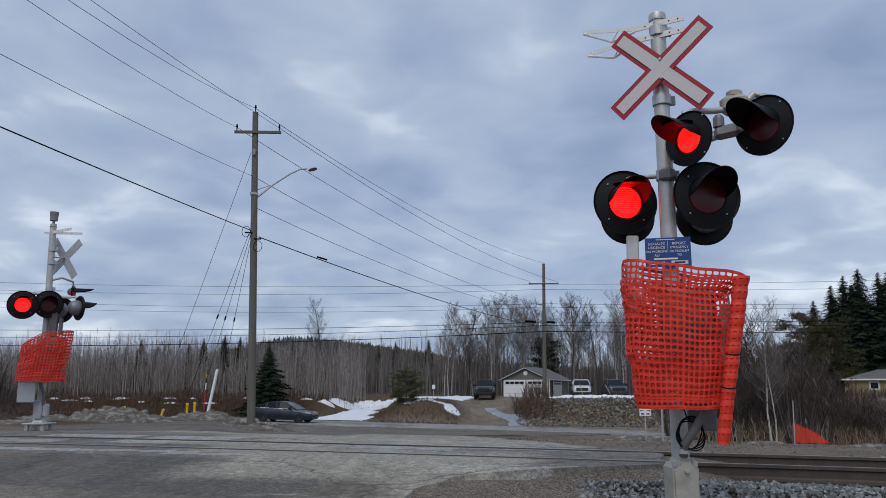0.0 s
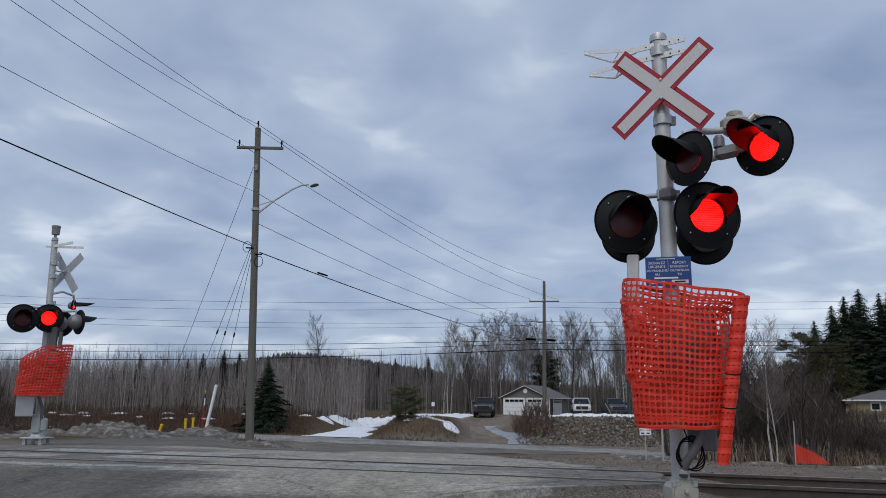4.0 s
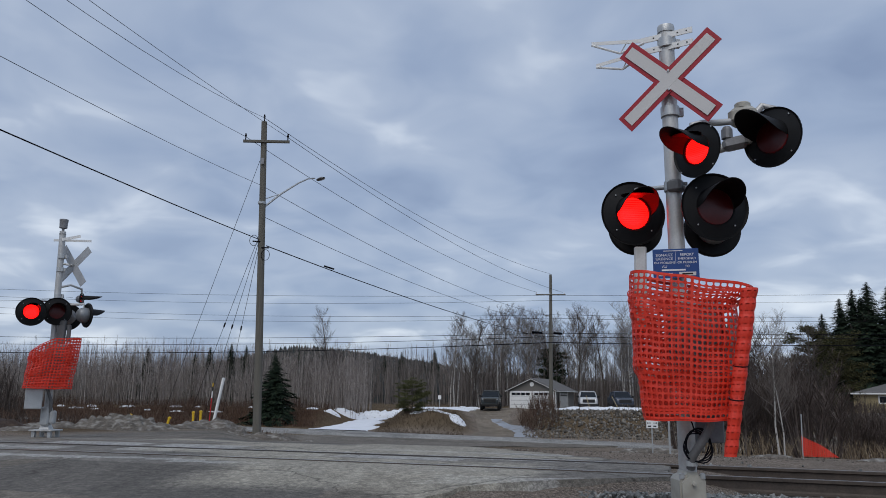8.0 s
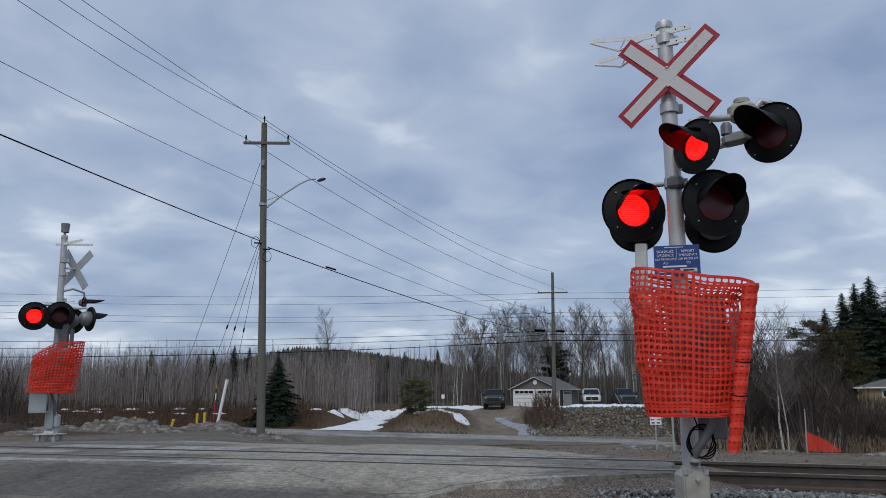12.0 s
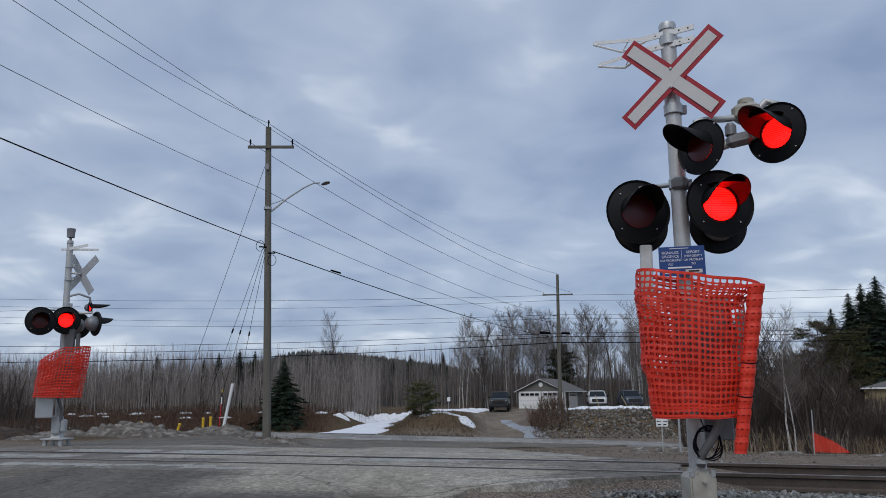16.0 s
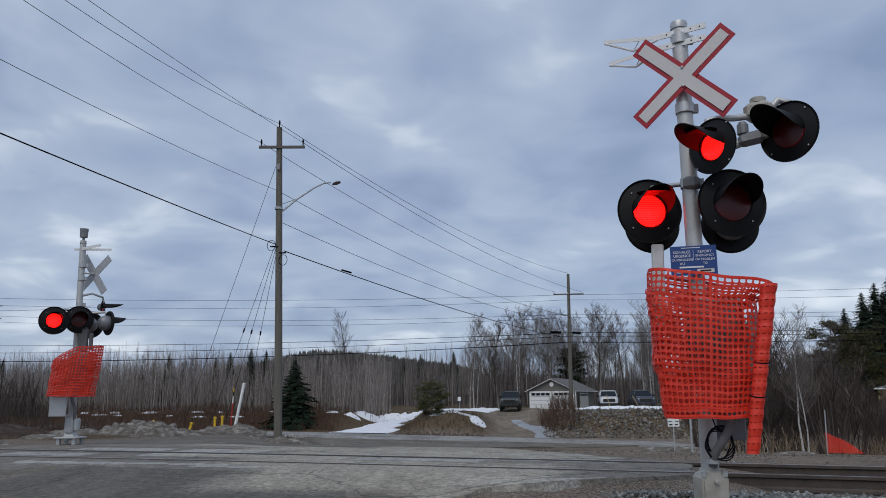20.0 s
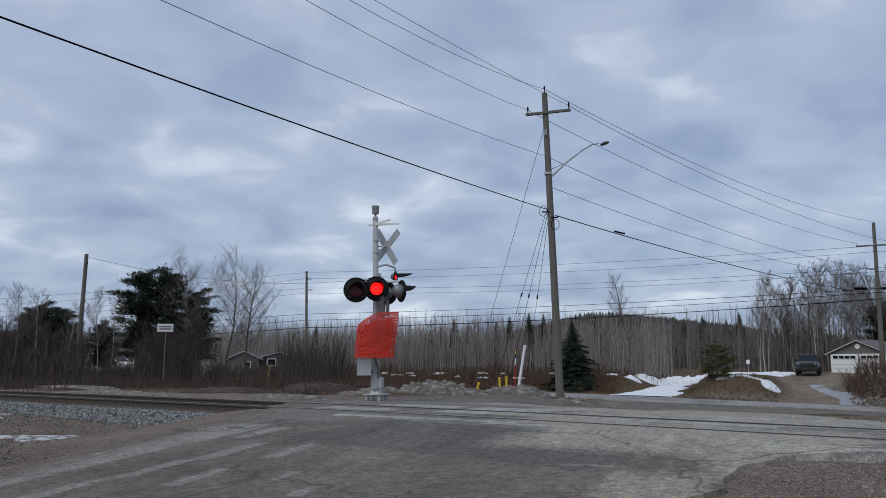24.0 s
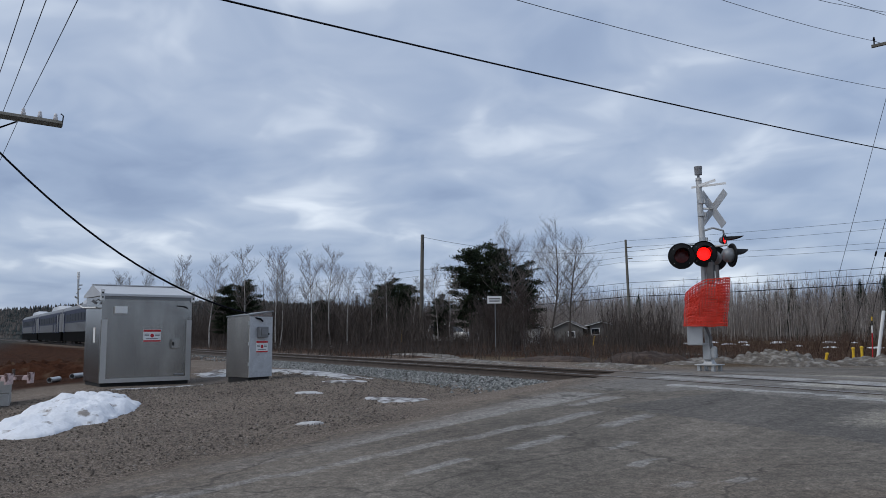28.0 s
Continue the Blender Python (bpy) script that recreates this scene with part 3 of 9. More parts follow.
def build_ground():
    near = np.arange(-30, 30.01, 0.5)
    grow = [30 * 1.052 ** k for k in range(1, 94)]
    xs = np.concatenate([-np.array(grow[::-1]), near, grow])
    ys = np.concatenate([-np.array(grow[:66:2][::-1]), np.arange(-30, 75, 0.6), [75 * 1.043 ** k for k in range(92)]])
    gx, gy = np.meshgrid(xs, ys)
    z = ground_z(gx, gy)
    lo, hi = road_edges(gy)
    inside = np.minimum(gx - lo, hi - gx)
    rz = np.zeros_like(gx)
    close = (np.abs(gx) < 26) & (np.abs(gy) < 56)
    rz[close] = np.vectorize(road_z)(gx[close], gy[close])
    blend = smoothstep(-1.6, -0.1, inside) * (gy < 49) * (gy > -40)
    z = z + (rz - 0.03 - z) * blend - 0.10 * smoothstep(0.4, 1.2, inside) * (gy < 53) * (gy > -40)
    z = z - 0.12 * (np.abs(gy - highway_y(gx)) < 3.2)
    n, c = len(ys), len(xs)
    verts = np.stack([gx, gy, z], -1).reshape(-1, 3)
    idx = np.arange(n * c).reshape(n, c)
    quads = np.stack([idx[:-1, :-1], idx[:-1, 1:], idx[1:, 1:], idx[1:, :-1]], -1).reshape(-1, 4)
    me = bpy.data.meshes.new("ground")
    me.from_pydata(verts.tolist(), [], quads.tolist())
    s = gy - track_y(gx)
    hd = gy - highway_y(gx)
    grass = smoothstep(14, 20, s + 5 * (rough(gx, gy, 3) - 0.5)) * smoothstep(-3.5, -5, hd) * (1 - 0.8 * smoothstep(2, 6, gx)) + smoothstep(4.5, 6.5, hd) + smoothstep(-26, -30, gx) * (s < -3) + smoothstep(-17, -24, s) * 0.7
    grass = np.maximum(grass, smoothstep(4.5, 7.5, s + 3 * (rough(gx, gy, 2) - 0.5)) * smoothstep(-9, -11, gx))
    drive = np.exp(-((gx - 4.2 - 0.02 * (gy - 57)) / 2.6) ** 4) * (hd > 3) * (gy < 96)
    yard = smoothstep(74, 80, gy) * smoothstep(98, 92, gy) * smoothstep(1, 3, gx) * smoothstep(26, 22, gx)
    grass = np.clip(grass, 0, 1) * (1 - np.clip(drive + yard, 0, 1))
    a = me.attributes.new("grass", "FLOAT", "POINT")
    a.data.foreach_set("value", grass.reshape(-1).astype(np.float32))
    earth = smoothstep(-18.6, -20.5, gx + 1.5 * (rough(gx, gy, 1.5) - 0.5)) * smoothstep(-5.5, -8.0, s - 6.0 * smoothstep(-25, -32, gx)) * (s < -2.2) + 0.9 * smoothstep(7.5, 10.5, s + 3 * (rough(gx, gy, 2) - 0.5) + 5.5 * smoothstep(-20, -26, gx)) * smoothstep(-9.5, -12, gx) * smoothstep(-4.6, -6, hd) + 0.8 * smoothstep(5, 6.5, hd) * smoothstep(15, 11, hd) * smoothstep(-10, -12, gx)
    b = me.attributes.new("earth", "FLOAT", "POINT")
    far_woods = me.attributes.new("wood", "FLOAT", "POINT")
    far_woods.data.foreach_set("value", (0.9 * smoothstep(90, 170, np.hypot(gx, gy - 10))).reshape(-1).astype(np.float32))
    b.data.foreach_set("value", np.clip(earth, 0, 1).reshape(-1).astype(np.float32))
    me.materials.append(M_GROUND)
    me.shade_smooth()
    tagged(new("ground", me), "brown gravel and dead-grass ground rolling to wooded hills", "ground", kind="structure")


def sheet(rows, lift, zf):
    """A road sheet from rows of edge-to-edge points with a thickness at its rim."""
    s = Shape()
    cols = len(rows[0])
    rim = lambda k: -0.26 if k in (0, cols - 1) else 0.0
    s.add([(x, y, zf(x, y) + lift + rim(k)) for r in rows for k, (x, y) in enumerate(r)], [(cols * i + k, cols * i + k + 1, cols * i + cols + k + 1, cols * i + cols + k) for i in range(len(rows) - 1) for k in range(cols - 1)])
    return s


def road_z(x, y):
    """The crossing road climbs to the rails and drops to the highway."""
    s = (y - float(track_y(x))) * 0.95
    if s < 0:
        return float(np.interp(s, [-60, -20, -11.5, -5, -1.6], [-1.2, -0.6, -0.20, 0.24, 0.455]))
    d = float(y - highway_y(x))
    left = float(np.interp(s, [1.6, 4, 12, 22, 34], [0.455, 0.40, 0.3, 0.12, -0.35]))
    z = float(np.interp(s, [1.6, 4, 8, 14, 20, 26, 34], [0.455, 0.38, 0.17, -0.18, -0.53, -0.87, -1.22]))
    z = left + (z - left) * float(smoothstep(-0.285, -0.235, x / max(y, 8.0)))
    return z + (float(highway_z(x)) - z) * float(smoothstep(-17, -4, d))


def road_masks(x, y):
    """Where the asphalt is worn pale, newly repaired dark, paved light at the crossing, or dusted with sand."""
    def bar(cx, cy, w, l, turn=0.0, soft=0.35):
        c, s = math.cos(radians(turn)), math.sin(radians(turn))
        u, v = ((x - cx) * c + (y - cy) * s) / w, (-(x - cx) * s + (y - cy) * c) / l
        return np.clip(1.0 - (np.maximum(np.abs(u), np.abs(v)) - 1.0) / soft, 0, 1)

    pale, mid, dark, dust = (np.zeros_like(x) for _ in range(4))
    bars = ((-7.5, 2.7, 0.20, 0.50), (-7.6, 3.75, 0.22, 0.42), (-7.52, 4.85, 0.26, 0.55), (-7.5, 6.3, 0.30, 0.78), (-7.5, 8.1, 0.34, 0.88), (-7.5, 10.0, 0.45, 0.8), (-6.9, 3.1, 0.10, 0.45), (-6.65, 4.0, 0.10, 0.5), (-6.5, 5.1, 0.11, 0.5), (-6.4, 6.2, 0.12, 0.5), (-6.25, 7.3, 0.12, 0.5), (-6.1, 8.5, 0.14, 0.6), (-5.5, 5.6, 0.09, 0.4))
    bars += ((-5.4, 7.0, 0.12, 0.45), (-5.3, 8.6, 0.13, 0.5), (-4.5, 7.2, 0.10, 0.25), (-3.9, 6.6, 0.08, 0.16), (-3.2, 6.0, 0.08, 0.15), (-2.9, 6.4, 0.09, 0.12), (-2.2, 5.6, 0.07, 0.1), (-6.7, 10.0, 0.16, 0.5), (0.25, 10.5, 0.45, 0.35), (-0.2, 10.9, 0.4, 0.25), (0.9, 11.0, 0.6, 0.16), (-1.6, 8.2, 0.3, 0.08))
    for b in bars:
        pale = np.maximum(pale, bar(*b))
    t = y - track_y(x)
    mid = np.clip(1.0 - (np.abs(t) - 1.75) / 0.5, 0, 1) + 0.8 * bar(-5.5, 16.6, 2.6, 0.5, -14) + 0.8 * bar(-0.6, 15.2, 2.2, 0.35, -18) + 0.7 * bar(-7.3, 12.0, 1.0, 0.7)
    for b in ((-3.5, 9.75, 2.3, 1.0, -20), (-2.6, 17.8, 2.6, 1.1, -20), (-2.4, 14.6, 0.9, 0.45, -14), (-4.0, 12.9, 0.45, 0.14, -14)):
        dark = np.maximum(dark, bar(*b, soft=0.15))
    for b in ((0.1, 9.0, 0.6, 1.0, 15), (-0.9, 10.4, 1.5, 1.1, -10), (-0.4, 17.6, 1.2, 2.4, 0), (-1.6, 11.6, 1.6, 0.5, -18), (-0.9, 13.4, 1.9, 0.35, -18), (-3.4, 13.2, 1.4, 0.3, -18), (-1.5, 15.0, 2.0, 0.7, -18), (1.0, 14.6, 1.4, 0.5, -18), (-4.2, 17.0, 1.6, 0.4, -18), (0.9, 13.0, 1.2, 0.2, -18), (0.2, 10.3, 0.8, 0.25, -18), (-1.9, 10.9, 0.8, 0.16, -18), (1.4, 15.4, 0.8, 0.6, -10), (0.6, 17.6, 0.5, 1.5, 10), (-0.9, 6.4, 0.35, 1.2, 0)):
        dust = np.maximum(dust, bar(*b, soft=0.9))
    lo, hi = road_edges(y)
    dirt = 0.95 * smoothstep(1.5, 0.2, x - lo + 0.7 * (rough(x, y * 0.4, 0.9) - 0.5)) + 0.75 * smoothstep(1.6, 0.3, hi - x) * smoothstep(9.0, 8.0, y) + 0.55 * smoothstep(-5.5, -2.5, x + 1.2 * (rough(x, y, 1.5) - 0.5)) * smoothstep(7.6, 6.0, y)
    dirt = np.maximum(dirt, 0.42 * smoothstep(0.40, 0.75, rough(x + 3, y * 0.5, 1.6)) * smoothstep(10.0, 8.0, y))
    plank = np.zeros_like(x)
    for b in ((-4.3, 14.6, 0.75, 0.42, -14), (-3.6, 13.55, 0.55, 0.20, -14), (-4.9, 13.6, 0.5, 0.3, -14), (-6.4, 15.2, 0.9, 0.35, -14), (-3.1, 11.2, 0.6, 0.13, -14), (-4.2, 11.7, 0.8, 0.12, -14), (-2.2, 12.6, 0.35, 0.16, 20), (-2.6, 13.6, 0.3, 0.12, 20), (-5.8, 12.0, 0.9, 0.16, -14), (-1.8, 13.6, 0.25, 0.10, -14), (0.4, 13.9, 1.6, 0.35, -18), (-0.7, 12.3, 0.9, 0.25, -18), (1.2, 12.2, 1.0, 0.22, -18), (-1.9, 10.2, 0.45, 0.12, -14), (0.6, 9.4, 0.7, 0.28, -14), (-7.2, 13.9, 0.8, 0.3, -14)):
        plank = np.maximum(plank, bar(*b, soft=0.22))
    return pale, np.clip(mid, 0, 1), dark, dust, np.clip(dirt, 0, 1), plank


def build_roads():
    ys = np.concatenate([np.arange(-40, 1.6, 2.0), np.arange(1.8, 20.0, 0.16), np.arange(20.0, 54.2, 0.4)])
    rows, n = [], 110
    for y in ys:
        lo, hi = road_edges(y)
        wob = lambda k: 0.40 * (rough(y, k, 1.1) - 0.5) + 0.35 * (rough(y, k + 9, 0.35) - 0.5)
        rows.append([(lo + wob(3) + (hi - lo + wob(20) - wob(3)) * k / n, y) for k in range(n + 1)])
    road = solid("road", sheet(rows, 0.012, road_z), M_ASPHALT, "worn grey asphalt road over the level crossing", "road", kind="structure", smooth=True)
    flat = np.array([p for r in rows for p in r])
    for name, mask in zip(("pale", "paved", "repair", "dust", "dirt", "plank"), road_masks(flat[:, 0], flat[:, 1])):
        a = road.data.attributes.new(name, "FLOAT", "POINT")
        a.data.foreach_set("value", mask.astype(np.float32))
    drive = [[(4.2 + 0.02 * (y - 57) + (w - 1) * (2.1 + 2.6 * float(smoothstep(66, 56, y)) + 1.6 * float(smoothstep(78, 88, y))) + 0.25 * (rough(y, w * 7, 1.3) - 0.5), y) for w in (0.0, 0.25, 0.5, 0.75, 1.0, 1.25, 1.5, 1.75, 2.0)] for y in np.arange(58.6, 93.0, 0.6)]
    solid("driveway", sheet(drive, 0.05, lambda x, y: gz(x, y)), asphalt_material("packed_gravel", (0.20, 0.165, 0.125)), "packed brown gravel driveway climbing to the garage", "driveway", kind="structure", smooth=True)
    glaze = [[(5.9 - 0.04 * (y - 60) + 0.5 * math.sin((y - 58) / 4.0) + (w - 1) * (1.0 + 0.8 * float(smoothstep(66, 60, y))) + 0.3 * (rough(y, w * 5, 1.1) - 0.5), y) for w in (0.0, 0.5, 1.0, 1.5, 2.0)] for y in np.arange(60.2, 76.0, 0.5)]
    solid("meltwater_track", sheet(glaze, 0.066, lambda x, y: gz(x, y)), M_GLAZE, "bluish grey refrozen meltwater in the driveway's wheel track", "ice", kind="structure", smooth=True)
    lane = [[(-8.35 + 0.13 * (y - 63) + (w - 1) * (2.9 - 0.15 * (y - 63)) + 1.1 * (rough(y, w * 3, 1.3) - 0.5) + 0.5 * (rough(y, w * 7, 0.5) - 0.5), y) for w in np.linspace(0, 2, 13)] for y in np.arange(62.8, 77.0, 0.35)]
    solid("snow_lane", sheet(lane, 0.10, lambda x, y: gz(x, y)), M_CLEANSNOW, "side lane still covered with packed white snow", "snow", kind="structure", smooth=True)
    rows = [[(x, float(highway_y(x)) - 4.2 + 8.4 * k / 6) for k in range(7)] for x in np.arange(-300, 300.1, 3.0)]
    solid("highway", sheet(rows, 0.03, lambda x, y: float(highway_z(x))), M_HIGHWAY, "pale grey asphalt highway parallel to the track", "road", kind="structure", smooth=True)


# ---------------------------------------------------------------- railway


def rail_profile():
    return [(-0.075, 0), (0.075, 0), (0.075, 0.012), (0.02, 0.028), (0.009, 0.05), (0.009, 0.135), (0.036, 0.150), (0.036, 0.180), (0.026, 0.186), (-0.026, 0.186), (-0.036, 0.180), (-0.036, 0.150), (-0.009, 0.135), (-0.009, 0.05), (-0.02, 0.028), (-0.075, 0.012)]


def track_frame(x):
    a = math.atan(track_slope(x))
    return Vector((x, float(track_y(x)), 0)), Vector((math.cos(a), math.sin(a), 0)), Vector((-math.sin(a), math.cos(a), 0))


def build_track():
    track = thing("railway_track", Matrix(), "rusty single railway track on grey ballast", "track", kind="structure")
    xs = np.concatenate([np.arange(-900, -40, 4.0), np.arange(-40, 40, 1.0), np.arange(40, 200.1, 4.0)])
    prof = rail_profile()
    c = len(prof)
    for side in (-1, 1):
        body, head = Shape(), Shape()
        rows = []
        for x in xs:
            p, d, nrm = track_frame(x)
            o = p + nrm * side * 0.7525
            rows += [o + nrm * u + Vector((0, 0, RAIL_TOP - 0.186 + w)) for u, w in prof]
        body.add(rows, [(c * i + k, c * i + (k + 1) % c, c * i + c + (k + 1) % c, c * i + c + k) for i in range(len(xs) - 1) for k in range(c)])
        part("rail", body, M_RAIL, track)
        rows = []
        for x in xs:
            p, d, nrm = track_frame(x)
            o = p + nrm * side * 0.7525
            rows += [o + nrm * u + Vector((0, 0, RAIL_TOP + 0.001)) for u in (-0.024, 0.024)]
        head.add(rows, [(2 * i, 2 * i + 1, 2 * i + 3, 2 * i + 2) for i in range(len(xs) - 1)])
        part("rail_head", head, M_RAILTOP, track, "polished running surface")
    tie = Shape().box(0.22, 2.6, 0.17, bevel=0.02).data("tie", M_TIE)
    x, k = -46.0, 0
    while x < 30:
        p, d, nrm = track_frame(x)
        if not -9.6 < x < 2.75:
            a = math.degrees(math.atan2(d.y, d.x))
            part("tie", tie, None, track, m=pose(p.x, p.y, RAIL_TOP - 0.186 - 0.085 + random.uniform(-0.01, 0.01), 0, 0, a + random.uniform(-2, 2)))
        x += 0.52
    p0, p1 = -9.4, 2.9
    # flangeways: steel-edged slots beside each rail in the asphalt, their shade a flat dark ribbon
    for side in (-1, 1):
        for gap in (-side * 0.072,):
            slot = Shape()
            pts = []
            for x in np.arange(p0, p1, 0.4):
                p, d, nrm = track_frame(x)
                o = p + nrm * (side * 0.7525 + gap)
                pts += [o + nrm * u + Vector((0, 0, RAIL_TOP - 0.006)) for u in (-0.028 - 0.006 * math.sin(7 * x), 0.028)]
            slot.add(pts, [(2 * i, 2 * i + 1, 2 * i + 3, 2 * i + 2) for i in range(len(pts) // 2 - 1)])
            part("flangeway", slot, M_SHADE, track, "shaded slot beside the rail in the asphalt, drawn as a flat dark strip")


def build_ballast():
    """Loose crushed stone on both shoulders of the track."""
    base = [(1, 0, 0), (-1, 0, 0), (0, 1, 0), (0, -1, 0), (0, 0, 1), (0, 0, -1)]
    tri = [(0, 2, 4), (2, 1, 4), (1, 3, 4), (3, 0, 4), (2, 0, 5), (1, 2, 5), (3, 1, 5), (0, 3, 5)]
    s = Shape()
    rng = np.random.default_rng(3)
    count = 0
    while count < 30000:
        x = rng.uniform(-26, 13) if count < 25500 else rng.uniform(-60, 30)
        side = rng.normal(-1.95, 0.55) if rng.random() < 0.74 else rng.normal(1.9, 0.5)
        if rng.random() < 0.2:
            side = rng.uniform(-1.4, 1.4)
        lo, hi = road_edges(float(track_y(x)) + side)
        if lo - 0.2 < x < hi + 0.15 and -5 < side < 5:
            continue
        p, d, nrm = track_frame(x)
        q = p + nrm * side
        r = rng.uniform(0.018, 0.044)
        rot = Euler(rng.uniform(0, 6.28, 3)).to_matrix()
        z = gz(q.x, q.y) + 0.012 + 0.05 * math.exp(-((abs(side) - 1.7) / 0.4) ** 2)
        k = len(s.v)
        s.v.extend([tuple(q + rot @ (Vector(b) * r * rng.uniform(0.7, 1.3)) + Vector((0, 0, z))) for b in base])
        s.f.extend([tuple(i + k for i in t) for t in tri])
        count += 1
    solid("ballast", s, island_material("ballast_stone", [(0.06, 0.06, 0.058), (0.15, 0.157, 0.15), (0.21, 0.217, 0.208), (0.33, 0.33, 0.317)]), "loose grey-green crushed stone along the rails", "ballast", kind="stuff")


def build_gravel():
    """Small loose stones on the bare shoulders near the eye."""
    base = np.array([(1, 0, 0), (-0.8, 0.5, 0), (-0.6, -0.8, 0), (0, 0, 0.8)])
    tri = np.array([(0, 1, 3), (1, 2, 3), (2, 0, 3)])
    rng = np.random.default_rng(9)
    n = 125000
    x, y = rng.uniform(-17, -8.0, n), rng.uniform(2.5, 12.5, n)
    pick = rng.random(n)
    x, y = np.where(pick < 0.32, rng.uniform(-0.6, 9, n), x), np.where(pick < 0.32, rng.uniform(6.0, 10.2, n), y)
    x, y = np.where(pick > 0.85, rng.uniform(1.5, 14, n), x), np.where(pick > 0.85, rng.uniform(14, 24, n), y)
    lo, hi = road_edges(y)
    keep = ~((x > lo - 0.1) & (x < hi - 0.4 * rng.random(n))) & (np.abs(y - track_y(x)) > 1.5)
    x, y = x[keep][:60000], y[keep][:60000]
    n = len(x)
    r, a = 0.007 + 0.021 * rng.random(n) ** 3, rng.uniform(0, 6.28, n)
    b = base[None] * rng.uniform(0.6, 1.3, (n, 4, 1)) * r[:, None, None]
    c, s = np.cos(a)[:, None], np.sin(a)[:, None]
    v = np.stack([b[..., 0] * c - b[..., 1] * s + x[:, None], b[..., 0] * s + b[..., 1] * c + y[:, None], b[..., 2] + ground_z(x, y)[:, None]], -1).reshape(-1, 3)
    t = (tri[None] + 4 * np.arange(n)[:, None, None]).reshape(-1, 3)
    me = bpy.data.meshes.new("loose_gravel")
    me.from_pydata(v.tolist(), [], t.tolist())
    me.materials.append(island_material("loose_gravel_stones", [(0.040, 0.033, 0.027), (0.085, 0.070, 0.057), (0.14, 0.118, 0.098), (0.25, 0.225, 0.195)]))
    tagged(new("loose_gravel", me), "loose brown and grey gravel stones on the road shoulder", "gravel", kind="stuff")


build_ground()
build_roads()
build_track()
build_ballast()
build_gravel()

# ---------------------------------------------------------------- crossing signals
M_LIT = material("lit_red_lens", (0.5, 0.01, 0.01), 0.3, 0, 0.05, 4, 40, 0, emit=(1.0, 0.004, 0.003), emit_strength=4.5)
M_LENS = material("unlit_red_lens", (0.085, 0.004, 0.005), 0.35, 0, 0.2, 6, 30, 0.05)
M_HOUSING = material("grey_lamp_housing", (0.23, 0.23, 0.235), 0.45, 0.3, 0.15, 5, 40, 0.05)
M_SIGNWHITE = material("reflective_white", (0.60, 0.58, 0.56), 0.4, 0, 0.05, 3, 60, 0.02)
M_SIGNRED = material("reflective_red", (0.36, 0.012, 0.022), 0.4, 0, 0.08, 3, 60, 0.02)
M_BACKALU = material("bare_sign_back", (0.42, 0.43, 0.44), 0.5, 0.4, 0.15, 5, 40, 0.05)
M_BOXBEIGE = material("beige_cast_box", (0.40, 0.385, 0.335), 0.6, 0.1, 0.12, 4, 40, 0.1, spots=((0.28, 0.26, 0.22), 5, 0.55, 0.75))
M_HOSE = material("grey_conduit", (0.13, 0.13, 0.13), 0.6, 0, 0.2, 5, 40, 0.1)
M_TEXT = material("white_lettering", (0.75, 0.76, 0.78), 0.5, 0, 0.03, 4, 40, 0)
M_STEELPALE = material("pale_lamp_housing", (0.21, 0.22, 0.23), 0.5, 0.4, 0.15, 5, 40, 0.05)
M_STEELGREY = material("grey_machine_plate", (0.16, 0.165, 0.175), 0.5, 0.4, 0.15, 5, 40, 0.05)
FLASH_SHUTTERS = []


def facing(deg):
    return pose(0, 0, 0, 0, 0, deg)


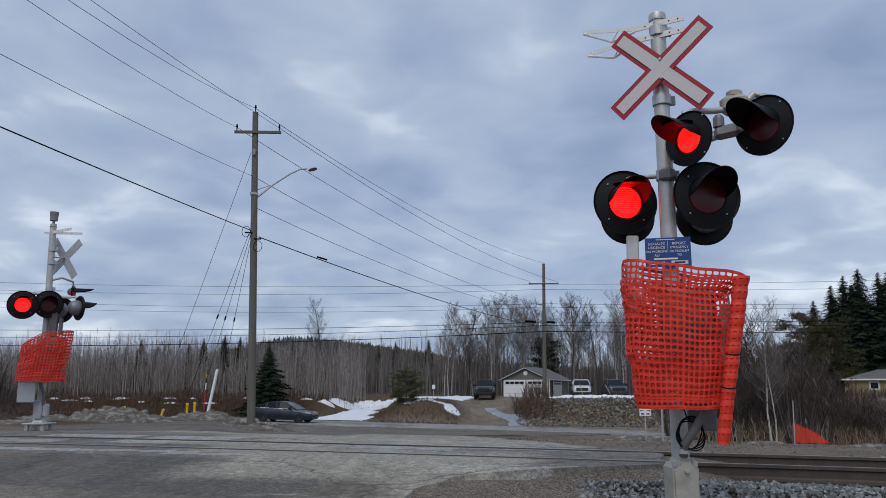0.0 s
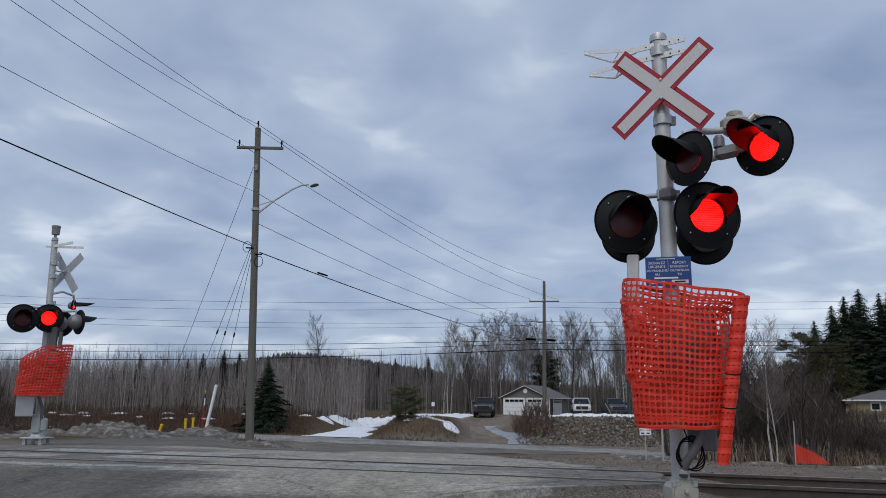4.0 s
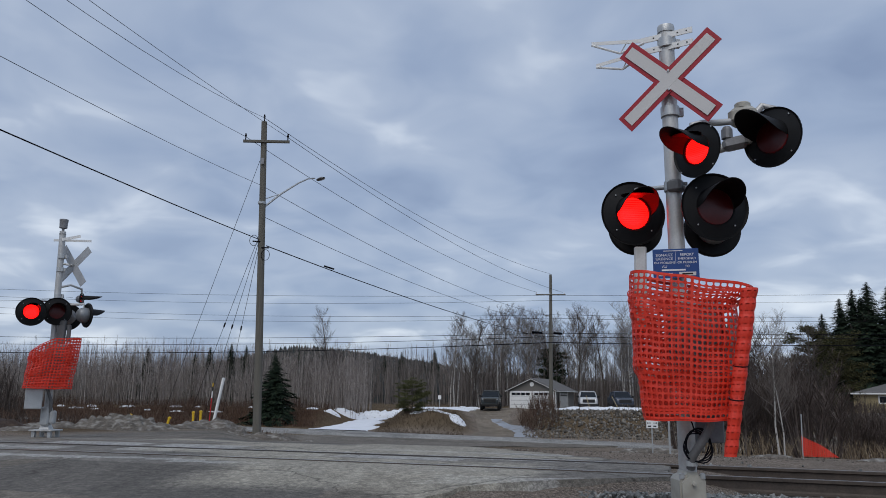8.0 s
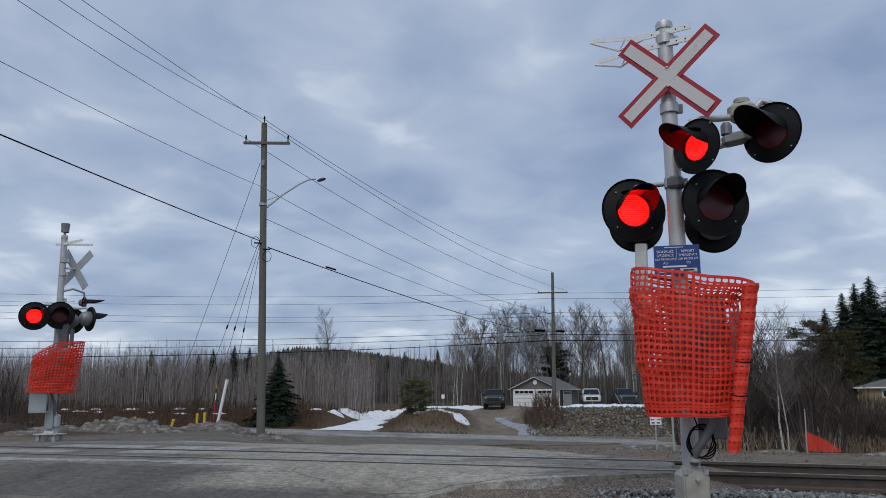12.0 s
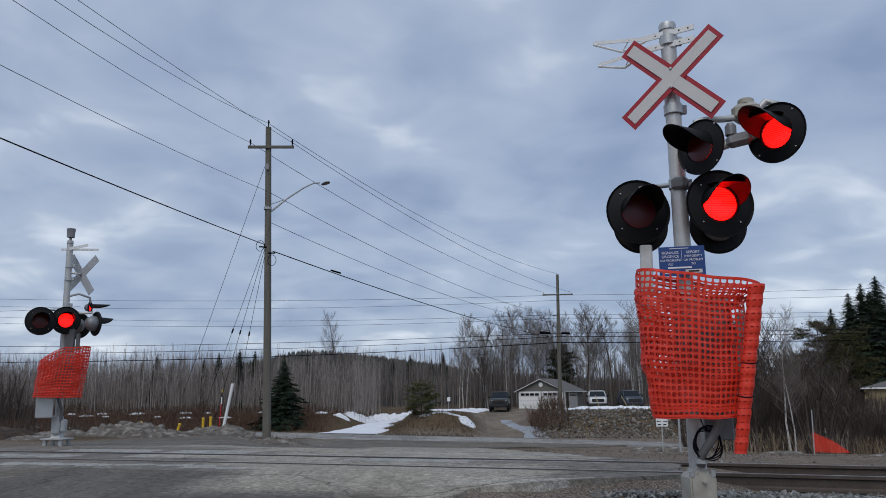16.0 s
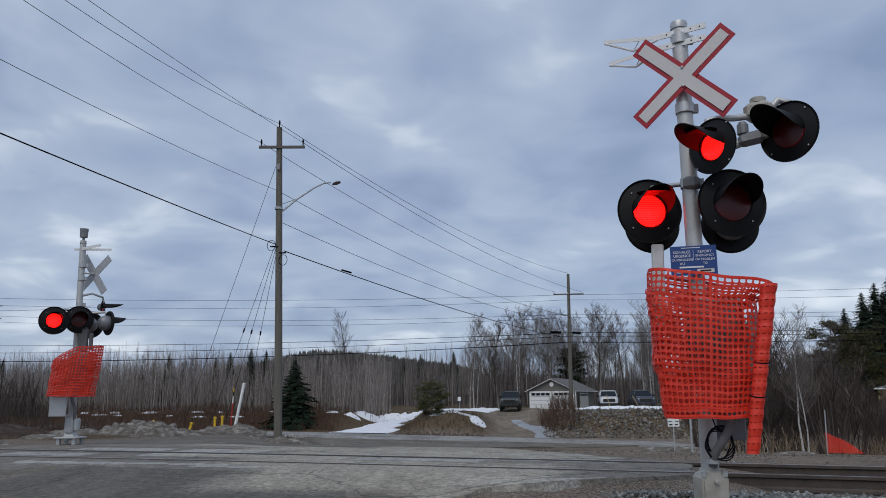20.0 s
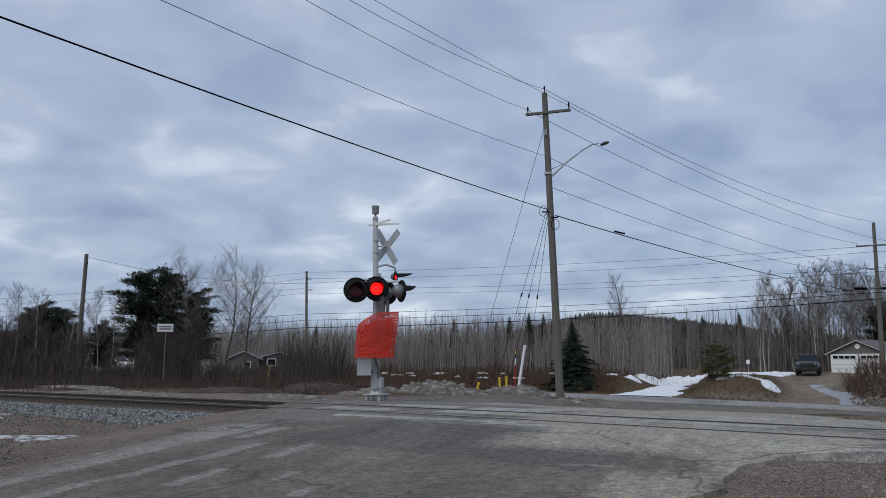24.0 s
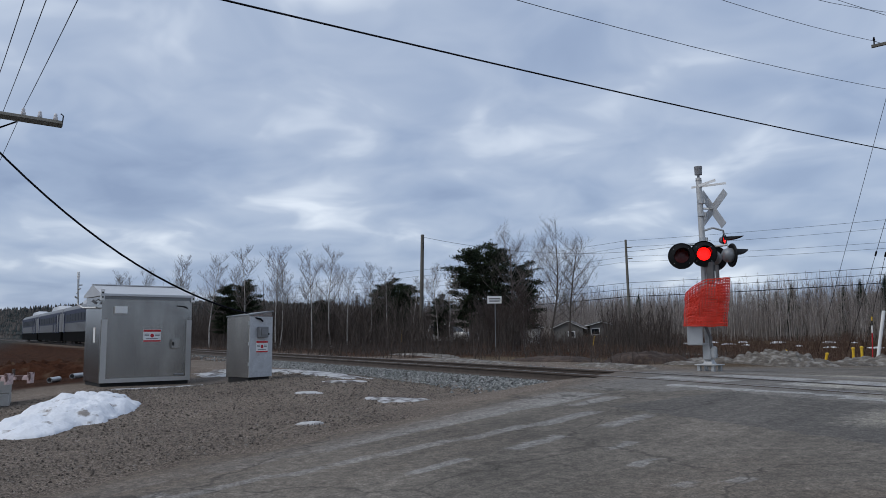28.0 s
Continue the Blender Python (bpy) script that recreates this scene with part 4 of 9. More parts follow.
def signal_lamp(parent, p, turn, tilt, phase, lit=True, size=0.305, dome=1.0, cowl=1.0):
    """A flashing lamp: black target, grey housing, long hood, a burning red lens and an added red shutter that shows it
    unlit in turn.
    """
    k = size / 0.305
    m = pose(p[0], p[1], p[2], tilt, 0, turn)
    fwd = pose(0, 0, 0, 90)
    tgt = Shape().lathe([(0.158, 0.002), (0.175, 0.012), (0.20, 0.006), (0.285, -0.012), (0.305, 0.004), (0.305, -0.012), (0.285, -0.03), (0.16, -0.012), (0.158, 0.002)], fwd @ pose(0, 0, 0) @ Matrix.Scale(k, 4), 40)
    lamp = part("signal_lamp", tgt, M_BLACK, parent, m=m, smooth=True)
    hs = Shape().lathe([(0.17, -0.02), (0.175, -0.06), (0.168, -0.14), (0.14, -0.21), (0.09, -0.25), (0.0, -0.262)], fwd @ Matrix.Diagonal((k * dome, k * dome, k, 1)), 28)
    part("housing", hs, M_STEELPALE if dome > 1 else M_HOUSING, lamp, smooth=True)
    hood = Shape()
    n, steps = 26, 6
    for r, flip in ((0.172 * k, False), (0.166 * k, True)):
        v, f = [], []
        for i in range(n + 1):
            a = radians(-6 + 192 * i / n)
            reach = 0.37 * cowl * k * (0.03 + 0.97 * max(0.0, math.sin(radians(180 * i / n))) ** 0.5)
            for j in range(steps + 1):
                d = reach * j / steps
                v.append((r * math.cos(a), -0.01 - d, r * math.sin(a) - 0.03 * d))
        for i in range(n):
            for j in range(steps):
                q = (i * (steps + 1) + j, i * (steps + 1) + j + 1, (i + 1) * (steps + 1) + j + 1, (i + 1) * (steps + 1) + j)
                f.append(q[::-1] if flip else q)
        hood.add(v, f)
    c = (n + 1) * (steps + 1)
    for i in range(n):
        a, b = i * (steps + 1) + steps, (i + 1) * (steps + 1) + steps
        hood.f.append((a, c + a, c + b, b))
    part("hood", hood, M_BLACK, lamp, smooth=True)
    for a in (45, 135, 225, 315):
        part("screw", Shape().lathe([(0.008, 0.0), (0.007, 0.006), (0.0, 0.008)], pose(0.235 * math.cos(radians(a)), -0.004, 0.235 * math.sin(radians(a)), 90), 8), M_GALV, lamp)
    glow = Shape().lathe([(0.150 * k, -0.012), (0.14 * k, -0.006), (0.10 * k, -0.002), (0.0, 0.0)], fwd, 32)
    if not lit:
        part("lens", glow, M_LENS, lamp, "dark red lens", smooth=True)
        return lamp
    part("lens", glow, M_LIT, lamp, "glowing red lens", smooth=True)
    ribs = Shape()
    for i in range(-6, 7):
        z = 0.0205 * i * k
        half = math.sqrt((0.142 * k) ** 2 - z * z)
        ribs.box(2 * half, 0.003, 0.0045 * k, pose(0, -0.0005, z))
    part("lens_ribs", ribs, M_LENS, lamp, "fine level ribs of the lens")
    # added part: the lens burns steadily, this hinged dark disc shows it unlit
    flash_shutter = Shape()
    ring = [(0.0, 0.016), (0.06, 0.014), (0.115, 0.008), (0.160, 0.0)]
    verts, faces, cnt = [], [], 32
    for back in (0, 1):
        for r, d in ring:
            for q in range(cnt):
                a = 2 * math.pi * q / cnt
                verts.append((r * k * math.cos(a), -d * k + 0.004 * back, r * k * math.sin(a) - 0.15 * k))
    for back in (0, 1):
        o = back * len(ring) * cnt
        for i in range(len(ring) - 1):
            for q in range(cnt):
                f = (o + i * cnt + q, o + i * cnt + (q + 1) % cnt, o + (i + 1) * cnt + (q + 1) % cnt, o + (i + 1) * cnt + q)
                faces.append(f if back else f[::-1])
    flash_shutter.add(verts, faces)
    fl = part("flash_shutter", flash_shutter, M_LENS, lamp, "dark red shutter added to show the lamp unlit", m=pose(0, -0.008, 0.15 * k), smooth=True)
    FLASH_SHUTTERS.append((fl, phase, k))
    return lamp


def crossbuck(parent, p, turn, lean, front=True):
    """Two crossed white blades with a red border; bare metal behind."""
    m = pose(p[0], p[1], p[2], 0, 0, turn)
    hub = part("crossbuck", Shape().tube([(0, 0.02, 0), (0, 0.11, 0)], 0.03, 10), M_GALV, parent, m=m)
    for i, a in enumerate((lean[0], lean[1])):
        y = -0.004 - 0.008 * i
        rot = pose(0, y, 0, 0, a, 0)
        part("blade", Shape().box(1.11, 0.005, 0.19, rot), M_SIGNRED if front else M_BACKALU, hub, "red-bordered white blade" if front else "bare metal blade")
        part("blade_face", Shape().box(1.03, 0.002, 0.108, pose(0, -0.0165 - 0.0012 * i, 0, 0, a, 0)), M_SIGNWHITE, hub, "pale reflective panel")
        if not front:
            part("blade_back", Shape().box(1.09, 0.002, 0.175, pose(0, y + 0.0036, 0, 0, a, 0)), M_BACKALU, hub)
    for dz in (-0.09, 0.09):
        part("bolt", Shape().lathe([(0.014, 0), (0.012, 0.01), (0, 0.012)], pose(0.0, -0.0185, dz, 90), 8), M_GALV, hub)
    return hub


def clamp(parent, p, r=0.085, z=0.05):
    return part("clamp", Shape().lathe([(r - 0.01, -z), (r, -z * 0.9), (r, z * 0.9), (r - 0.01, z)], pose(*p), 20).box(0.05, 0.04, z * 1.6, pose(p[0] + r + 0.01, p[1], p[2])), M_GALV, parent, smooth=True)


def net_mesh(place, cols, rows, hole=0.62, tall=0.62, closed=False):
    """Plastic barrier net: a grid of strips with rounded openings; place(u, v) gives a point of the sheet."""
    s, ring = Shape(), []
    for k in range(8):
        a = radians(22.5 + 45 * k)
        c, d = math.cos(a), math.sin(a)
        p = 0.72
        ring.append((0.5 + hole / 2 * math.copysign(abs(c) ** p, c), 0.5 + tall / 2 * math.copysign(abs(d) ** p, d)))
    corner = [(1, 0.5), (1, 1), (0.5, 1), (0, 1), (0, 0.5), (0, 0), (0.5, 0), (1, 0)]
    index = {}

    def vert(u, v):
        key = (round(u * 1000), round(v * 1000))
        if closed and key[0] == cols * 1000:
            key = (0, key[1])
        if key not in index:
            index[key] = len(s.v)
            s.v.append(tuple(place(u / cols, v / rows)))
        return index[key]

    for i in range(cols):
        for j in range(rows):
            outer = [vert(i + a, j + b) for a, b in corner]
            inner = []
            for a, b in ring:
                inner.append(len(s.v))
                s.v.append(tuple(place((i + a) / cols, (j + b) / rows)))
            for k in range(8):
                s.f.append((inner[k], outer[k], outer[(k + 1) % 8], inner[(k + 1) % 8]))
                # inner ring points lie between the outer ones
    return s


def net_part(name, s, label, m=None, thick=0.004, parent=None):
    ob = part(name, s, M_NET, parent, label) if parent else solid(name, s, M_NET, label, "safety net", m=m)
    mod = ob.modifiers.new("thickness", "SOLIDIFY")
    mod.thickness = thick
    return ob


def band(place, v0, v1, n=120):
    """The solid edge strip of a net sheet."""
    s = Shape()
    s.add([place(k / n, v) for k in range(n + 1) for v in (v0, v1)], [(2 * k, 2 * k + 1, 2 * k + 3, 2 * k + 2) for k in range(n)])
    return s


def net_bundle(label, outer, inner, cells):
    t = thing("net_wrap", Matrix(), label, "safety net", "orange nets")
    net_part("outer_layer", net_mesh(outer, *cells, 0.80, 0.74, True), "", parent=t)
    net_part("inner_layer", net_mesh(inner, cells[0] - 4, cells[1] - 2, 0.78, 0.70, True), "crumpled second layer", parent=t)
    net_part("top_edge", band(outer, -0.012, 0.010), "", parent=t, thick=0.007)
    net_part("bottom_edge", band(outer, 0.985, 1.012), "", parent=t, thick=0.007)
    net_part("fold_edge", band(outer, 0.93, 0.945), "", parent=t, thick=0.006)
    return t


def wrap_place(c0, c1, half0, half1, z0, z1, turn, crumple, sag, shoulder=0.0, tuck=0.0, droop=0.0):
    """A bag-like sleeve: rounded-box sections from the top rim down."""
    ca, sa = math.cos(radians(turn)), math.sin(radians(turn))

    ex = 0.62
    lap = np.linspace(0, 2 * math.pi, 721)
    px, py = half0[0] * np.sign(np.cos(lap)) * np.abs(np.cos(lap)) ** ex, half0[1] * np.sign(np.sin(lap)) * np.abs(np.sin(lap)) ** ex
    way = np.concatenate([[0], np.cumsum(np.hypot(np.diff(px), np.diff(py)))])
    way /= way[-1]

    def f(u, v):
        a = float(np.interp(u % 1.0 if u != 1.0 else 1.0, way, lap))
        c, d = math.cos(a), math.sin(a)
        q = v if shoulder == 0 else (v * shoulder if v < 0.45 else 0.45 * shoulder + (v - 0.45) * (1 - 0.45 * shoulder) / 0.55)
        w, dpt = half0[0] + (half1[0] - half0[0]) * q, half0[1] + (half1[1] - half0[1]) * q
        x = w * math.copysign(abs(c) ** ex, c)
        y = dpt * math.copysign(abs(d) ** ex, d)
        if x > 0:
            x *= 1 - tuck * float(smoothstep(0.05, 0.16, v)) * (1 - 0.85 * v)
        n = noise.noise(Vector((x * 3, y * 3, v * 4))) * crumple + noise.noise(Vector((x * 9, y * 9, v * 13))) * crumple * 0.45 + noise.noise(Vector((x * 21, y * 21, v * 27))) * crumple * 0.22
        x, y = x * (1 + n), y * (1 + n)
        cx, cy = c0[0] + (c1[0] - c0[0]) * v, c0[1] + (c1[1] - c0[1]) * v
        z = z0 + (z1 - z0) * v - sag * (x / max(w, 0.1)) * (1 - v) + 0.02 * noise.noise(Vector((x * 4, y * 4, 7)))
        z -= droop * (1 - v) * max(0.0, -x / max(w, 0.1)) ** 1.5
        return (cx + x * ca - y * sa, cy + x * sa + y * ca, z)

    return f


def text_on(parent, words, size, m, mat=None):
    cu = bpy.data.curves.new("lettering", "FONT")
    cu.body, cu.size, cu.align_x, cu.align_y, cu.extrude = words, size, "CENTER", "CENTER", 0.0006
    cu.materials.append(mat or M_TEXT)
    ob = new("lettering", cu)
    ob.parent, ob.matrix_basis = parent, m
    return ob


def bars(parent, rows, m, mat=None):
    for x, z, w, h in rows:
        part("plain_bar", Shape().box(w, 0.0012, h, m @ pose(x, 0, z)), mat or M_TEXT, parent)


def near_signal():
    o = Vector((2.08, 7.13, 0.20))
    t = thing("crossing_signal", Matrix.Translation(o), "silver level-crossing signal mast with crossbuck and six black flashing lamps", "crossing signal", "crossing signals")
    w = lambda x, y, z: (x - o.x, y - o.y, z - o.z)
    top = w(2.07, 7.14, 4.80)
    part("mast", Shape().tube([(0, 0, 0.1), top], [0.074, 0.070], 24), M_ALU, t, smooth=True)
    part("mast_cap", Shape().lathe([(0.078, -0.05), (0.080, 0.0), (0.074, 0.02), (0.03, 0.03), (0, 0.03)], pose(*top), 24), M_GALV, t, smooth=True)
    crossbuck(t, w(2.045, 7.02, 4.225), -32, (45, -40))
    for dz, zz in ((0, 4.70), (1, 4.585)):
        strap = Shape().box(0.48, 0.012, 0.055, pose(2.055 - o.x, 7.08 - o.y, zz - o.z, 0, 0, -32))
        part("perforated_strap", strap, M_WHITE, t)
        for hx, hy in ((2.14, 7.021), (2.21, 6.977), (1.95, 7.14)):
            part("hole", Shape().box(0.012, 0.002, 0.012, pose(hx - o.x, hy - o.y - 0.003, zz - o.z, 0, 0, -32)), M_SHADE, t)
        a, b = Vector(w(1.87, 7.195, zz)), Vector(w(1.43, 7.46, 4.81) if dz == 0 else w(1.47, 7.46, 4.58))
        down, deep = Vector((0, 0, -0.034)), Vector((0, 0.007, 0))
        knee = a.lerp(b, 0.42) + Vector((0, 0.05, -0.10))
        br = Shape().add([a - down * 0.6, b, b + down, a + down * 0.5, a - down * 0.6 + deep, b + deep, b + down + deep, a + down * 0.5 + deep], [(0, 1, 2, 3), (7, 6, 5, 4), (0, 4, 5, 1), (3, 2, 6, 7), (1, 5, 6, 2)])
        br.tube([b + down, knee], 0.011, 6).tube([knee, a + down * 0.8], 0.011, 6).tube([knee, a.lerp(b, 0.30)], 0.006, 5)
        part("sign_bracket", br, M_WHITE, t)
    for z in (4.64, 3.96, 3.25):
        clamp(t, (top[0] * z / 4.8, 0, z - o.z))
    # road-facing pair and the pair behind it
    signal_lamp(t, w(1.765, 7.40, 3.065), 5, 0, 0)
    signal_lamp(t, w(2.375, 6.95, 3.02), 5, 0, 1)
    signal_lamp(t, w(1.93, 8.02, 3.05), 176, 0, 1, lit=False, size=0.27)
    signal_lamp(t, w(2.57, 7.62, 2.965), 176, 0, 0, lit=False, size=0.27)
    part("crossarm", Shape().tube([w(1.76, 7.46, 3.30), w(2.02, 7.15, 3.25), w(2.32, 6.98, 3.20)], 0.022, 12), M_GALV, t, smooth=True)
    part("crossarm_hub", Shape().box(0.13, 0.15, 0.11, pose(0.0, -0.04, 3.04, 0, 0, -35), bevel=0.02), M_HOSE, t)
    part("lamp_stem", Shape().tube([w(1.78, 7.62, 3.07), w(1.86, 7.8, 3.06)], 0.05, 12), M_HOUSING, t)
    part("lamp_stem", Shape().tube([w(2.40, 7.2, 3.02), w(2.50, 7.4, 2.99)], 0.05, 12), M_HOUSING, t)
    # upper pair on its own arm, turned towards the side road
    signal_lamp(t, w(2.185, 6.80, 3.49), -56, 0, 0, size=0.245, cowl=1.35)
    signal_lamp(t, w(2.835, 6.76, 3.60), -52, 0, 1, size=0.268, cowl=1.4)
    part("upper_arm", Shape().tube([(0, 0, 3.28), w(2.32, 7.05, 3.53), w(2.66, 6.93, 3.62), w(2.95, 6.88, 3.68)], [0.045, 0.04, 0.04, 0.035], 14), M_ALU, t, smooth=True)
    part("arm_joint", Shape().box(0.22, 0.12, 0.11, pose(0.50, -0.19, 3.40, 0, -8, -20), bevel=0.03).lathe([(0.05, -0.02), (0.05, 0.06), (0.03, 0.09)], pose(0.44, -0.17, 3.47), 12), M_HOUSING, t)
    part("wiring_elbow", Shape().tube([w(2.20, 6.90, 3.68), w(2.20, 6.92, 3.76), w(2.30, 6.94, 3.79), w(2.45, 6.96, 3.80), w(2.60, 6.97, 3.82)], 0.030, 12), M_ALU, t, smooth=True)
    part("junction_head", Shape().box(0.24, 0.20, 0.16, pose(0.60, -0.16, 3.66, 0, 0, -30), bevel=0.04).lathe([(0.07, 0.08), (0.07, 0.12), (0.06, 0.13), (0, 0.13)], pose(0.60, -0.16, 3.66), 16), M_BOXBEIGE, t, "beige junction head with a round lid", smooth=True)
    part("wiring_elbow", Shape().tube([w(2.76, 6.95, 3.86), w(2.84, 6.93, 3.95), w(2.93, 6.92, 3.93), w(2.93, 6.95, 3.80)], 0.034, 12), M_ALU, t, smooth=True)
    # blue notice
    bs = part("notice_plate", Shape().box(0.385, 0.006, 0.26, bevel=0.002), M_BLUE, t, "blue emergency notice with white lettering", m=pose(*w(2.02, 7.0, 2.52), 0, 0, -14))
    up = lambda x, z: pose(x, -0.0045, z, 90, 0, 0)
    for k, line in enumerate(("SIGNALEZ", "URGENCE", "OU PROBLEME", "AU")):
        text_on(bs, line, 0.032 if k != 2 else 0.027, up(-0.095, 0.075 - 0.034 * k))
    for k, line in enumerate(("REPORT", "EMERGENCY", "OR PROBLEM", "TO")):
        text_on(bs, line, 0.032 if k < 1 else 0.027, up(0.095, 0.075 - 0.034 * k))
    part("divider", Shape().box(0.002, 0.001, 0.10, pose(0, -0.0045, 0.05)), M_TEXT, bs)
    bars(bs, [(-0.02, -0.058, 0.20, 0.014), (-0.1, -0.088, 0.14, 0.008), (-0.1, -0.105, 0.09, 0.008), (-0.02, 0.112, 0.16, 0.006)], pose(0, -0.0045, 0))
    part("number_plate", Shape().box(0.14, 0.001, 0.032, pose(0.095, -0.0042, -0.093)), M_SIGNWHITE, bs)
    bars(bs, [(0.095, -0.093, 0.09, 0.014)], pose(0, -0.0055, 0), M_SHADE)
    # gate machine under the net, arm stub, conduit and base
    part("gate_machine", Shape().box(0.46, 0.34, 0.72, pose(0.10, -0.06, 1.62, 0, 0, -14), bevel=0.03), M_STEELGREY, t)
    part("gate_crank", Shape().box(0.10, 0.06, 0.5, pose(0.33, -0.28, 1.6, 0, 8, -14), bevel=0.015), M_GALV, t)
    part("arm_stub", Shape().box(0.105, 0.05, 0.75, pose(1.72 - o.x, 7.06 - o.y, 2.10, 0, 1.5, -10), bevel=0.01), M_ALU, t)
    part("lower_plate", Shape().box(0.24, 0.02, 0.34, pose(0.22, 0.06, 0.96, 0, 0, -14), bevel=0.008), M_STEELGREY, t)
    part("conduit", Shape().tube([w(2.20, 6.86, 1.27), w(2.19, 6.83, 1.14), w(2.10, 6.82, 1.00), w(2.04, 6.86, 0.90), w(2.04, 6.92, 0.80)], 0.036, 14), M_HOSE, t, smooth=True)
    part("conduit_collar", Shape().lathe([(0.05, -0.02), (0.05, 0.02), (0.036, 0.02)], pose(*w(2.04, 6.90, 0.84)), 16), M_GALV, t)
    for k in range(5):
        pts = []
        for q in range(25):
            a = 2 * math.pi * q / 24
            r = 0.112 + 0.012 * math.sin(3 * a + k) + 0.006 * k
            pts.append((w(2.09, 6.88, 0.98)[0] + r * 0.85 * math.cos(a), w(2.09, 6.88, 0.98)[1] - 0.008 * k, w(2.09, 6.88, 0.98)[2] + r * math.sin(a)))
        part("cable_coil", Shape().tube(pts, 0.0055, 6, False), M_WIRE, t, smooth=True)
    part("loose_cable", Shape().tube([w(2.03, 6.86, 1.22), w(2.06, 6.85, 1.12), w(2.12, 6.85, 1.06)], 0.006, 6), M_WIRE, t)
    outline = [(-0.085, -0.44), (0.085, -0.44), (0.105, -0.41), (0.108, -0.06), (0.085, -0.03), (0.055, -0.02), (0.04, 0.01), (-0.04, 0.01), (-0.055, -0.02), (-0.085, -0.03), (-0.108, -0.06), (-0.105, -0.41)]
    bx = part("junction_base", Shape().prism(outline, 0.26, pose(*w(2.05, 7.05, 0.76))), M_BOXBEIGE, t, "beige cast junction base")
    lid = [(x * 0.86, -0.02 + (z + 0.02) * 0.9) for x, z in outline]
    part("lid", Shape().prism(lid, 0.03, pose(*w(2.05, 6.91, 0.74))), M_BOXBEIGE, bx)
    for z in (0.68, 0.42):
        part("latch", Shape().lathe([(0.018, 0), (0.016, 0.03), (0, 0.034)], pose(*w(2.05, 6.895, z), 90), 12), M_BOXBEIGE, bx, smooth=True)
    for x in (-0.085, 0.085):
        part("bolt", Shape().lathe([(0.024, -0.02), (0.024, 0.02), (0, 0.03)], pose(*w(2.05 + x, 6.93, 0.735)), 10), M_GALV, bx)
    part("base_flange", Shape().box(0.42, 0.42, 0.05, pose(0, 0, 0.12), bevel=0.01).box(0.55, 0.55, 0.14, pose(0, 0, 0.03), bevel=0.02), M_ALU, t)
    # orange net bundled round the gate machine
    cs, ct = (2.10, 6.86), (2.035, 6.87)
    net_bundle("orange plastic barrier net wrapped round the gate machine", wrap_place(cs, ct, (0.50, 0.26), (0.365, 0.22), 2.335, 1.20, -15, 0.045, 0.080, 0.5, 0.30), wrap_place((2.03, 6.87), (2.02, 6.88), (0.43, 0.21), (0.345, 0.19), 2.22, 1.24, -12, 0.13, 0.05, 0.5, 0.30), (48, 23))

    def turn_of_net(r, wave):
        def f(u, v):
            a, q = 6.283 * u, r * (1.12 - 0.30 * v) * (1 + wave * math.sin(75 * v) + 0.10 * noise.noise(Vector((math.cos(6.283 * u), math.sin(6.283 * u), 5 * v))))
            return (2.452 - 0.215 * v + q * math.cos(a), 6.50 + 0.05 * v + q * math.sin(a), 2.235 - 1.315 * v)
        return f

    net_part("net_roll", net_mesh(turn_of_net(0.054, 0.06), 8, 25, 0.66, 0.16, True), "rolled-up strip of orange net hanging from the wrap")
    net_part("net_roll", net_mesh(turn_of_net(0.042, 0.0), 6, 24, 0.1, 0.1, True), "inner turn of the rolled orange net")
    for z in (1.62, 1.36):
        solid("cable_tie", Shape().tube([(2.452 - 0.215 * v + 0.057 * math.cos(a), 6.50 + 0.05 * v + 0.057 * math.sin(a), z + 0.012 * math.sin(a)) for v in ((2.235 - z) / 1.315,) for a in [0.5 * i for i in range(13)]], 0.005, 6), M_WIRE, "black cable tie round the rolled orange net", "cable tie")


